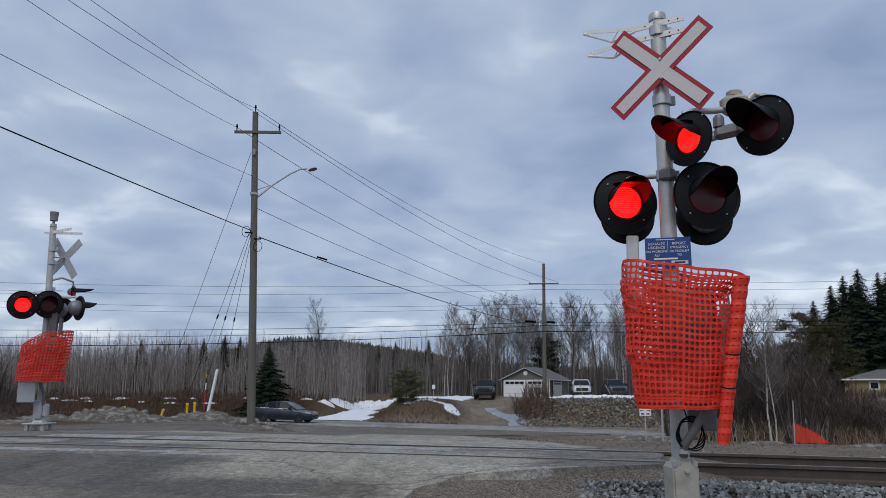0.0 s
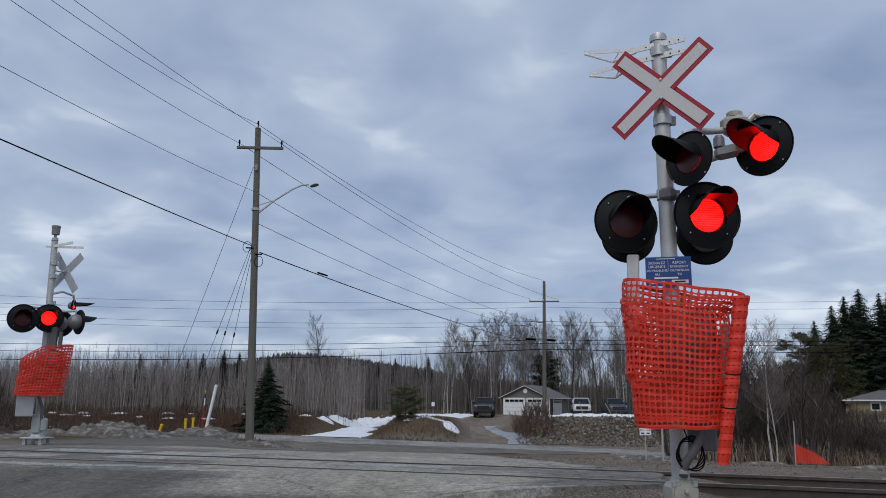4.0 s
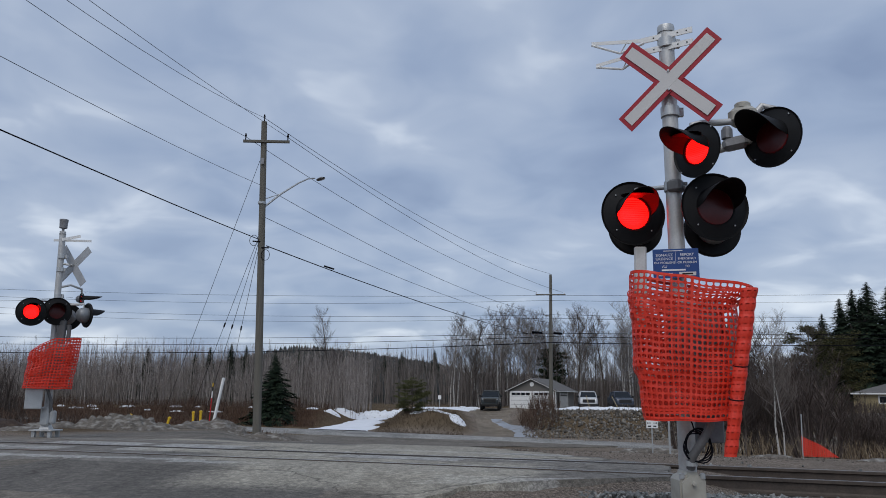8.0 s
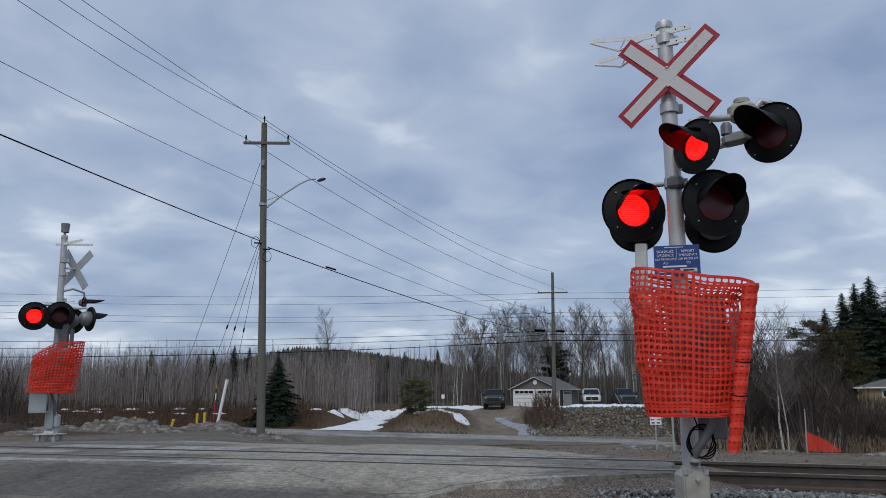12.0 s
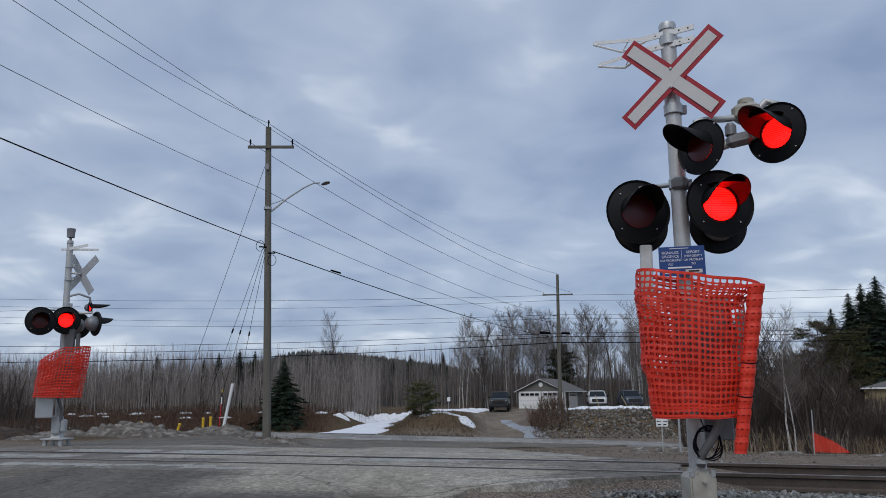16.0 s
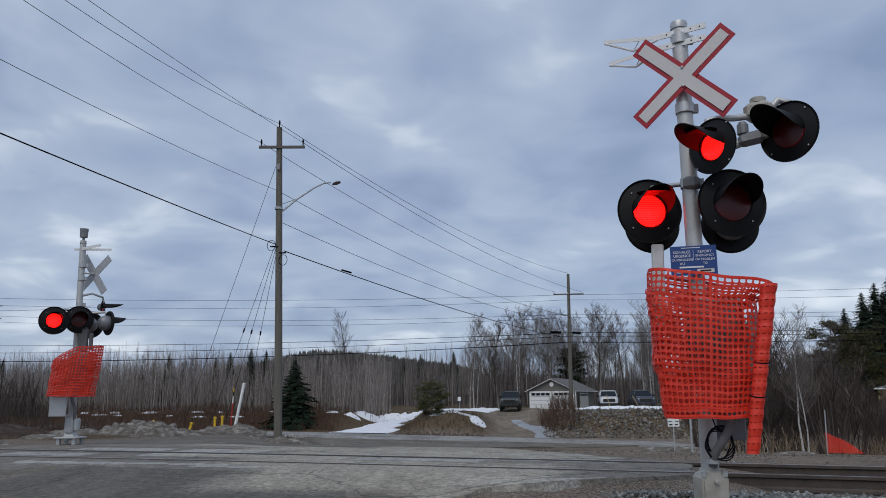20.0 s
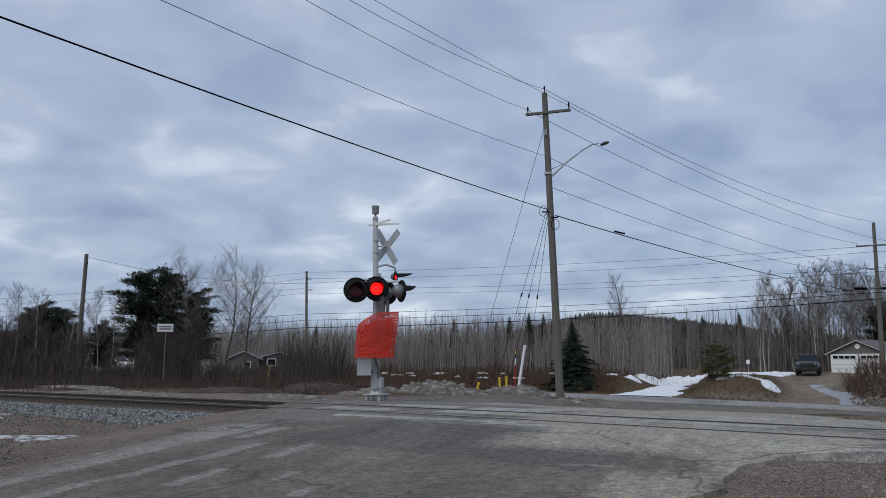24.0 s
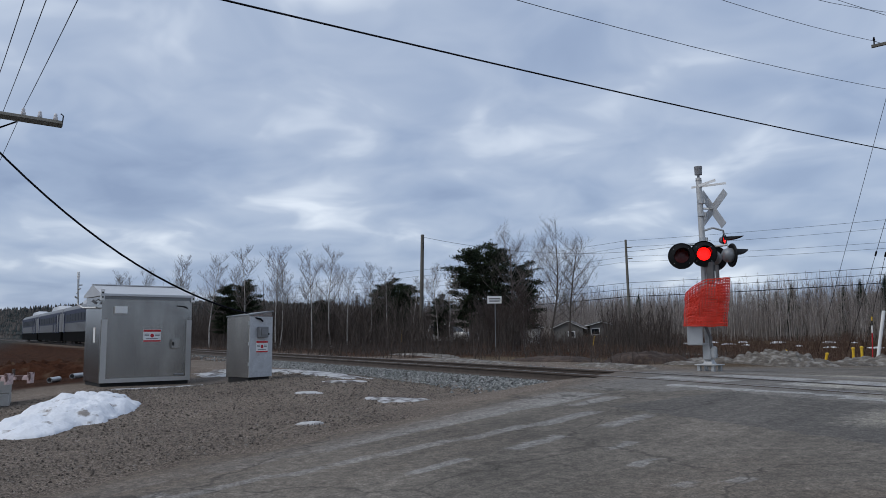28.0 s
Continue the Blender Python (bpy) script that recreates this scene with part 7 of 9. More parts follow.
def pickup(m, paint, label, group, lights=False):
    t = thing("pickup_truck", m, label, "pickup truck", group)
    st = [(-2.94, 0.72, 1.34, 0.94), (-2.90, 0.62, 1.46, 0.98), (-1.3, 0.58, 1.44, 1.01), (-1.28, 0.58, 1.42, 1.01), (1.1, 0.55, 1.42, 1.01), (1.75, 0.55, 1.42, 1.01), (2.35, 0.57, 1.38, 0.99), (2.74, 0.60, 1.32, 0.95), (2.86, 0.64, 1.22, 0.92), (2.92, 0.68, 1.05, 0.89)]
    part("body", loft(st, hull), paint, t, smooth=True)
    part("bed", Shape().box(1.40, 1.62, 0.03, pose(-2.1, 0, 1.452)), M_SHADE, t)
    for y in (-1, 1):
        part("bed_rail", Shape().box(1.55, 0.14, 0.10, pose(-2.1, y * 0.87, 1.47), bevel=0.03), paint, t)
    part("tailgate", Shape().box(0.10, 1.62, 0.16, pose(-2.86, 0, 1.44), bevel=0.03), paint, t)
    gs = [(-1.32, 1.41, 1.94, 0.94, 0.76), (-1.18, 1.41, 2.03, 0.95, 0.78), (-0.1, 1.40, 2.07, 0.96, 0.78), (0.55, 1.40, 2.00, 0.96, 0.76), (1.46, 1.40, 1.45, 0.92, 0.82)]
    part("cabin_glass", loft(gs, lambda s: [(-s[3], s[1]), (-s[4], s[2]), (s[4], s[2]), (s[3], s[1])]), M_GLASS, t, "dark tinted windows")
    rf = [(-1.36, 1.96, 0.78), (-1.18, 2.05, 0.80), (-0.1, 2.09, 0.80), (0.60, 2.015, 0.78)]
    part("roof", loft(rf, lambda s: [(-s[2], s[1] - 0.07), (-s[2] * 0.9, s[1] + 0.014), (s[2] * 0.9, s[1] + 0.014), (s[2], s[1] - 0.07)]), paint, t, smooth=True)
    for y in (-1, 1):
        for a, b in (((1.44, 0.92, 1.42), (0.58, 0.77, 2.00)), ((-0.20, 0.97, 1.41), (-0.22, 0.79, 2.06)), ((-1.22, 0.96, 1.42), (-1.24, 0.78, 2.00))):
            part("pillar", Shape().tube([(a[0], y * a[1], a[2]), (b[0], y * b[1], b[2])], 0.10 if a[0] < -1 else 0.05, 6), paint, t)
        part("headlight", Shape().box(0.34, 0.14, 0.20, pose(2.72, y * 0.83, 1.12, 0, 0, -y * 22), bevel=0.03), M_LAMPCLEAR, t)
        if lights:
            part("running_light", Shape().box(0.06, 0.30, 0.05, pose(2.90, y * 0.70, 1.18, 0, 0, -y * 18), bevel=0.01).box(0.05, 0.05, 0.18, pose(2.84, y * 0.85, 1.10)), M_DRL, t, "lit white running light")
        part("tail_light", Shape().box(0.10, 0.14, 0.34, pose(-2.90, y * 0.88, 1.05), bevel=0.03), M_TAIL, t)
        part("mirror", Shape().box(0.14, 0.26, 0.22, pose(1.10, y * 1.12, 1.50), bevel=0.04), M_SHADE, t)
        part("running_board", Shape().box(2.3, 0.10, 0.06, pose(-0.1, y * 0.97, 0.50), bevel=0.02), M_SHADE, t)
        for x in (0.10, -0.85):
            part("door_handle", Shape().box(0.18, 0.04, 0.04, pose(x, y * 1.01, 1.22), bevel=0.01), paint, t)
        for x in (-1.85, 1.85):
            # the hull has no wheel well; a near-black disc stands for its shade
            part("wheel_arch", Shape().lathe([(0.56, -0.016), (0.56, 0.016), (0.0, 0.016)], pose(x, y * 1.0, 0.53, 90 * y, 0, 0), 24), M_SHADE, t)
            wheel(t, x, y * 0.925, 0.45, 0.29)
    part("grille", Shape().box(0.07, 1.30, 0.36, pose(2.91, 0, 1.0), bevel=0.03), M_SHADE, t)
    part("front_bumper", Shape().box(0.20, 1.86, 0.24, pose(2.88, 0, 0.58), bevel=0.05), M_SHADE, t)
    part("rear_bumper", Shape().box(0.18, 1.84, 0.20, pose(-2.93, 0, 0.60), bevel=0.04), M_SHADE, t)
    for y in (-1, 1):
        for x in (-0.20, 0.98, -1.24):
            part("door_seam", Shape().box(0.012, 0.01, 0.78, pose(x, y * 1.004, 1.02)), M_SHADE, t)
        # shade along the lower sill, put in as a near-black strip
        part("sill_shadow", Shape().box(2.2, 0.03, 0.10, pose(-0.1, y * 0.985, 0.60)), M_SHADE, t, "dark strip standing for shade on the lower sill")
    return t


def highway_pose(x):
    """A car on the near lane of the highway, heading right."""
    y = float(highway_y(x)) - 1.6
    return pose(x, y, float(highway_z(x)) + 0.03, 0, math.degrees(math.atan(0.02)), -math.degrees(math.atan(0.21)))


SEDAN = sedan(highway_pose(-11), car_paint("charcoal_paint", (0.022, 0.028, 0.036)), "charcoal grey sedan driving along the highway")
TRUCK = pickup(highway_pose(-60), car_paint("bright_blue_paint", (0.004, 0.062, 0.30), 0.42), "bright blue crew-cab pickup truck driving on the highway", "cars on the highway", True)
pickup(pose(4.95, 86.5, gz(4.95, 86.5), 0, 0, -96), car_paint("dark_green_paint", (0.020, 0.026, 0.026)), "dark pickup truck parked at the top of the driveway", "parked vehicles")
pickup(pose(15.8, 88.2, gz(15.8, 88.2), 0, 0, -98), car_paint("white_truck_paint", (0.55, 0.55, 0.55)), "white pickup truck parked beside the garage", "parked vehicles")
pickup(pose(19.3, 87.6, gz(19.3, 87.6), 0, 0, -92), car_paint("dark_navy_paint", (0.045, 0.055, 0.075)), "dark navy pickup truck parked in the snowy yard", "parked vehicles")

# ---------------------------------------------------------------- buildings
M_SIDING = material("taupe_siding", (0.150, 0.140, 0.125), 0.85, 0, 0.10, 1.0, 12, 0.1, stretch=(1, 1, 8))
M_SHINGLE = material("grey_shingles", (0.12, 0.115, 0.11), 0.95, 0, 0.25, 2, 25, 0.3)
M_SAND = material("pale_yellow_siding", (0.36, 0.29, 0.16), 0.85, 0, 0.1, 1, 12, 0.1)


def gable_house(name, m, W, D, H, rise, wall, label, doors=(), windows=(), over=0.35):
    """A small building, gable to the front: origin at the front wall's middle, on the ground."""
    t = thing(name, m, label, "building")
    s = Shape().prism([(-W / 2, 0), (W / 2, 0), (W / 2, H), (0, H + rise), (-W / 2, H)], D, pose(0, D / 2, 0))
    part("wall", s, wall, t)
    k = rise / (W / 2)
    for sgn in (-1, 1):
        a, b = sgn * (W / 2 + over), 0
        r = Shape().add([(a, -over, H - over * k), (b, -over, H + rise), (b, D + over, H + rise), (a, D + over, H - over * k), (a, -over, H - over * k + 0.12), (b, -over, H + rise + 0.14), (b, D + over, H + rise + 0.14), (a, D + over, H - over * k + 0.12)], [(0, 1, 2, 3), (4, 7, 6, 5), (0, 4, 5, 1), (3, 2, 6, 7), (0, 3, 7, 4)])
        part("roof", r, M_SHINGLE, t)
        part("fascia", Shape().add([(a, -over - 0.02, H - over * k + 0.0), (b, -over - 0.02, H + rise + 0.0), (b, -over - 0.02, H + rise + 0.05), (a, -over - 0.02, H - over * k + 0.045), (a, -over, H - over * k - 0.02), (b, -over, H + rise - 0.02), (b, -over, H + rise + 0.05), (a, -over, H - over * k + 0.045)], [(0, 1, 2, 3), (7, 6, 5, 4), (0, 4, 5, 1), (3, 2, 6, 7), (0, 3, 7, 4)]), M_WHITE, t)
        part("gutter", Shape().box(0.10, D + 2 * over, 0.08, pose(a, D / 2, H - over * k + 0.05)), M_WHITE, t)
    for x, w, h in doors:
        d = part("garage_door", Shape().box(w, 0.06, h, pose(x, -0.035, h / 2)), M_WHITE, t, "white sectional garage door")
        for q in range(1, 4):
            part("panel_joint", Shape().box(w - 0.05, 0.01, 0.03, pose(x, -0.07, h * q / 4)), M_HOUSING, d)
        for q in (-1.5, -0.5, 0.5, 1.5):
            part("pane", Shape().box(w / 5, 0.012, h * 0.15, pose(x + q * w / 4.3, -0.07, h * 0.88)), M_GLASS, d)
        for q in (-1, 1):
            part("door_frame", Shape().box(0.12, 0.08, h + 0.12, pose(x + q * (w / 2 + 0.06), -0.04, h / 2 + 0.06)), M_WHITE, d)
        part("door_frame", Shape().box(w + 0.24, 0.08, 0.12, pose(x, -0.04, h + 0.06)), M_WHITE, d)
    for x, z, w, h in windows:
        d = part("window", Shape().box(w + 0.2, 0.06, h + 0.2, pose(x, -0.03, z)), M_WHITE, t)
        part("pane", Shape().box(w, 0.02, h, pose(x, -0.065, z)), M_GLASS, d)
    return t


g = gable_house("garage", pose(10.2, 93.6, gz(10.6, 94), 0, 0, -29), 5.9, 6.2, 2.15, 1.3, M_SIDING, "taupe double garage with two white doors and a gable roof", ((-1.42, 2.6, 1.95), (1.46, 2.5, 1.95)))
part("gable_vent", Shape().lathe([(0.26, 0), (0.26, 0.05), (0.0, 0.05)], pose(0, 0, 2.85, 90), 16), M_WHITE, g)
part("drainpipe", Shape().box(0.10, 0.08, 2.1, pose(3.0, -0.05, 1.08)), M_WHITE, g)
part("carport_screen", Shape().box(0.05, 2.6, 1.4, pose(3.2, 2.0, 0.8)).box(0.05, 2.6, 0.1, pose(3.22, 2.0, 1.75)), M_CONC, g, "pale screen along the side wall")
for y in (0.7, 3.3):
    part("side_post", Shape().box(0.07, 0.07, 2.1, pose(3.24, y, 1.05)), M_CONC, g)


def hip_house(m, W, D, H, rise, label):
    """A long low house, eaves to the front: origin at the front wall's left end, on the ground."""
    t = thing("house", m, label, "building")
    part("wall", Shape().box(W, D, H, pose(W / 2, D / 2, H / 2)), M_SAND, t)
    o, r = 0.45, rise / (D / 2)
    z = H - o * r
    top = Shape().add([(-o, -o, z), (W + o, -o, z), (W + o, D + o, z), (-o, D + o, z), (D / 2, D / 2, H + rise), (W - D / 2, D / 2, H + rise)], [(0, 1, 5, 4), (1, 2, 5), (2, 3, 4, 5), (3, 0, 4), (3, 2, 1, 0)])
    part("roof", top, M_SHINGLE, t, "dark grey hipped roof")
    for y in (-o - 0.03, D + o + 0.03):
        part("gutter", Shape().box(W + 2 * o, 0.10, 0.16, pose(W / 2, y, z - 0.02)), M_WHITE, t)
    for x in (2.9, 5.4):
        q = part("window", Shape().box(1.0, 0.06, 0.9, pose(x, -0.03, H - 0.8)), M_WHITE, t)
        part("pane", Shape().box(0.74, 0.02, 0.64, pose(x, -0.065, H - 0.8)), M_GLASS, q)
    return t


hip_house(pose(45.0, 87.6, 0.0, 0, 0, -27.5), 7.6, 6.8, 2.5, 1.0, "pale yellow low house with a dark grey roof behind the bushes")
gable_house("house", pose(-57.5, 79.5, gz(-57, 79), 0, 0, 30), 3.6, 5.0, 1.9, 0.8, M_SIDING, "small grey shed-like house among the brush", (), ((0.4, 1.1, 0.7, 0.6),))
gable_house("house", pose(-54.6, 82.5, gz(-53, 82), 0, 0, 38), 2.8, 6.0, 2.0, 0.4, M_SIDING, "low pale outbuilding among the brush", (), ((-0.8, 1.2, 0.9, 0.7),))
gable_house("house", pose(-47.2, 57.0, gz(-47, 57) + 0.4, 0, 0, 35), 4.0, 5.0, 2.0, 0.9, M_CONC, "pale weathered shed half hidden by bare trees", ())
pickup(pose(-49.5, 50.0, gz(-49.5, 50) + 0.1, 0, 0, 12), car_paint("old_white_paint", (0.50, 0.50, 0.48)), "old white vehicle parked behind the bare trees", "parked vehicles")

# ---------------------------------------------------------------- train
M_TRAINGLASS = material("dull_train_window", (0.012, 0.014, 0.018), 0.5, 0, 0.2, 4, 40, 0, spec=0.2)
M_FLUTED = material("fluted_stainless", (0.17, 0.17, 0.172), 0.5, 0.3, 0.12, 2, 40, 0.02)
M_TRAINDARK = material("dark_underframe", (0.008, 0.008, 0.008), 0.95, 0.0, 0.3, 4, 30, 0.1, spec=0.03)
M_TRAINFRONT = material("cream_train_front", (0.46, 0.45, 0.42), 0.5, 0.1, 0.1, 2, 40, 0.02)
M_TRAINBLUE = material("blue_grey_band", (0.022, 0.028, 0.062), 0.5, 0.1, 0.1, 3, 40, 0, spec=0.2)
M_HEADLIGHT = material("burning_headlight", (1, 0.9, 0.75), 0.3, 0, 0.0, 4, 40, 0, emit=(1.0, 0.72, 0.40), emit_strength=14)
M_DITCH = material("burning_ditch_light", (1, 1, 0.95), 0.3, 0, 0.0, 4, 40, 0, emit=(1.0, 0.96, 0.88), emit_strength=9)


def rail_car():
    """A stainless rail diesel car, front along +x, origin on the rail tops at its middle."""
    t = thing("rail_car", Matrix(), "fluted stainless-steel rail diesel car with a roof dome", "train car", "cars of the train")
    L, w = 25.4, 1.52

    def sec(s):
        x, k = s
        b = w * k
        return [(-b, 1.22), (-b, 3.15), (-b * 0.93, 3.55), (-b * 0.72, 3.80), (-b * 0.35, 3.93), (b * 0.35, 3.93), (b * 0.72, 3.80), (b * 0.93, 3.55), (b, 3.15), (b, 1.22)]

    part("body", loft([(-L / 2, 0.97), (-L / 2 + 0.4, 1.0), (L / 2 - 0.5, 1.0), (L / 2 - 0.12, 0.97), (L / 2, 0.90)], sec), M_FLUTED, t, smooth=True)
    part("underframe", Shape().box(L - 1.4, 2.96, 1.02, pose(0, 0, 0.76), bevel=0.05), M_TRAINDARK, t)
    for y in (-1, 1):
        part("window_band", Shape().box(L - 7.5, 0.06, 1.05, pose(-1.0, y * (w + 0.012), 2.62)), M_TRAINBLUE, t, "dark blue-grey window band")
        for k in range(9):
            part("pane", Shape().box(1.55, 0.03, 0.72, pose(-8.6 + 1.9 * k, y * (w + 0.045), 2.60)), M_TRAINGLASS, t)
        for k in range(9):
            part("flute", Shape().box(L - 6.2, 0.05, 0.05, pose(-0.6, y * (w + 0.012), 1.30 + 0.10 * k), bevel=0.015), M_FLUTED, t)
        for x in (-10.6, 10.4, 8.2, 5.6):
            d = part("side_door", Shape().box(0.62, 0.07, 2.1, pose(x, y * (w + 0.015), 2.18)), M_TRAINBLUE, t)
            part("pane", Shape().box(0.4, 0.03, 0.7, pose(x, y * (w + 0.055), 2.7)), M_TRAINGLASS, d)
        part("letterboard", Shape().box(L - 1.0, 0.05, 0.20, pose(0, y * (w + 0.008), 3.26)), M_TRAINBLUE, t)
        part("grab_rail", Shape().tube([(L / 2 - 0.9, y * (w + 0.06), 1.3), (L / 2 - 0.9, y * (w + 0.06), 2.9)], 0.02, 6), M_GALV, t)
        for x in (-9.0, 9.0):
            b = part("truck_frame", Shape().box(3.4, 0.18, 0.32, pose(x, y * 1.05, 0.62), bevel=0.05), M_TRAINDARK, t)
            for q in (-1.2, 1.2):
                part("wheel", Shape().lathe([(0.42, -0.06), (0.46, -0.06), (0.43, 0.07), (0.1, 0.08), (0, 0.08)], pose(x + q, y * 0.75, 0.44, 90 * y), 20), M_RAIL, b)
        part("step", Shape().box(0.7, 0.25, 0.35, pose(10.4, y * 1.35, 0.85)), M_FLUTED, t)
        part("step", Shape().box(0.7, 0.25, 0.35, pose(-10.6, y * 1.35, 0.85)), M_FLUTED, t)
    part("roof_dome", loft([(-4.6, 3.85, 0.4), (-3.6, 4.25, 0.85), (-1.0, 4.42, 0.95), (2.2, 4.42, 0.95), (4.2, 4.20, 0.80), (5.4, 3.85, 0.4)], lambda s: [(-s[2], 3.75), (-s[2] * 0.9, s[1] - 0.12), (-s[2] * 0.5, s[1]), (s[2] * 0.5, s[1]), (s[2] * 0.9, s[1] - 0.12), (s[2], 3.75)]), M_STEELROOF, t, "pale raised roof dome", smooth=True)
    for x in (L / 2 - 0.04, -L / 2 + 0.04):
        e = part("end_wall", Shape().box(0.14, 2.6, 2.5, pose(x, 0, 2.3), bevel=0.05), M_TRAINFRONT, t)
        sg = 1 if x > 0 else -1
        part("end_door", Shape().box(0.05, 0.75, 2.05, pose(x + sg * 0.08, 0, 2.1)), M_TRAINFRONT, e)
        part("pane", Shape().box(0.04, 0.5, 0.5, pose(x + sg * 0.11, 0, 2.78)), M_GLASS, e)
        for y in (-0.88, 0.88):
            part("pane", Shape().box(0.04, 0.62, 0.55, pose(x + sg * 0.08, y, 2.76)), M_GLASS, e)
        part("coupler", Shape().box(0.5, 0.25, 0.25, pose(x + sg * 0.2, 0, 0.85), bevel=0.04), M_TRAINDARK, e)
    part("pilot", Shape().box(0.20, 2.6, 0.55, pose(L / 2 - 0.05, 0, 0.62), bevel=0.04), M_TRAINDARK, t)
    part("headlight_box", Shape().box(0.25, 0.5, 0.34, pose(L / 2 + 0.02, 0, 3.62), bevel=0.06), M_FLUTED, t)
    return t


def build_train():
    cars = [rail_car()]
    lead = cars[0]
    cars.append(copy_thing(lead, Matrix()))
    cars.append(copy_thing(lead, Matrix()))
    L = 25.4
    part("headlight", Shape().lathe([(0.16, 0), (0.14, 0.05), (0, 0.07)], pose(L / 2 + 0.14, 0, 3.62, 0, 90, 0), 16), M_HEADLIGHT, lead, "burning warm headlight")
    for y in (-1.02, 1.02):
        part("ditch_light", Shape().lathe([(0.17, 0), (0.15, 0.05), (0, 0.07)], pose(L / 2 + 0.04, y, 1.55, 0, 90, 0), 16), M_DITCH, lead, "burning white ditch light")
    return cars


TRAIN = build_train()

# ---------------------------------------------------------------- plants and stones


def np_mesh(name, verts, tris, mat, smooth=False):
    me = bpy.data.meshes.new(name)
    verts, tris = np.asarray(verts, np.float32), np.asarray(tris, np.int32)
    me.vertices.add(len(verts))
    me.vertices.foreach_set("co", verts.reshape(-1))
    me.loops.add(tris.size)
    me.loops.foreach_set("vertex_index", tris.reshape(-1))
    me.polygons.add(len(tris))
    me.polygons.foreach_set("loop_start", np.arange(0, tris.size, 3, dtype=np.int32))
    me.polygons.foreach_set("loop_total", np.full(len(tris), 3, np.int32))
    me.update(calc_edges=True)
    me.validate()
    me.materials.append(mat)
    if smooth:
        me.shade_smooth()
    return me


def thicket(name, xs, ys, heights, radius, twigs, mat, label, category, seed, base=None, spread=0.25, lean=0.06, out=None, low=0.22):
    """Many thin bare stems with twigs, standing close together."""
    rng = np.random.default_rng(seed)
    n = len(xs)
    z0 = ground_z(xs, ys) - 0.1 if base is None else base
    h, r = heights, radius * (0.6 + 0.8 * rng.random(n)) * np.sqrt(heights / heights.mean())
    dirs = rng.normal(0, lean, (n, 2))
    dirs = dirs if out is None else dirs + out
    bend = rng.normal(0, lean * 0.6, (n, 2))
    ang = 2 * np.pi * (np.arange(3) / 3)[None, :] + rng.random((n, 1)) * 6.28
    rings = []
    for f, k in ((0.0, 1.0), (0.45, 0.72), (1.0, 0.16)):
        cx = xs + (dirs[:, 0] * f + bend[:, 0] * f * f) * h
        cy = ys + (dirs[:, 1] * f + bend[:, 1] * f * f) * h
        rings.append(np.stack([cx[:, None] + np.cos(ang) * r[:, None] * k, cy[:, None] + np.sin(ang) * r[:, None] * k, np.repeat((z0 + h * f)[:, None], 3, 1)], -1))
    sv = np.stack(rings, 1).reshape(n, 9, 3)
    st = []
    for a in (0, 3):
        for k in range(3):
            q = (a + k, a + (k + 1) % 3, a + 3 + (k + 1) % 3, a + 3 + k)
            st += [(q[0], q[1], q[2]), (q[0], q[2], q[3])]
    st = np.array(st)
    stris = (st[None] + 9 * np.arange(n)[:, None, None]).reshape(-1, 3)
    f = low + (0.98 - low) * rng.random((n, twigs)) ** 0.8
    cx = xs[:, None] + (dirs[:, :1] * f + bend[:, :1] * f * f) * h[:, None]
    cy = ys[:, None] + (dirs[:, 1:] * f + bend[:, 1:] * f * f) * h[:, None]
    cz = z0[:, None] + h[:, None] * f
    a = rng.random((n, twigs)) * 6.283
    ln = h[:, None] * spread * (1.15 - f) * (0.5 + rng.random((n, twigs)))
    wdt = r[:, None] * 0.32
    b0 = np.stack([cx - np.sin(a) * wdt, cy + np.cos(a) * wdt, cz], -1)
    b1 = np.stack([cx + np.sin(a) * wdt, cy - np.cos(a) * wdt, cz + wdt], -1)
    tip = np.stack([cx + np.cos(a) * ln * 0.7, cy + np.sin(a) * ln * 0.7, cz + ln * 0.95], -1)
    tv = np.stack([b0, b1, tip], 2).reshape(-1, 3)
    tt = np.arange(len(tv)).reshape(-1, 3) + 9 * n
    me = np_mesh(name, np.concatenate([sv.reshape(-1, 3), tv]), np.concatenate([stris, tt]), mat)
    return tagged(new(name, me), label, category, kind="stuff")


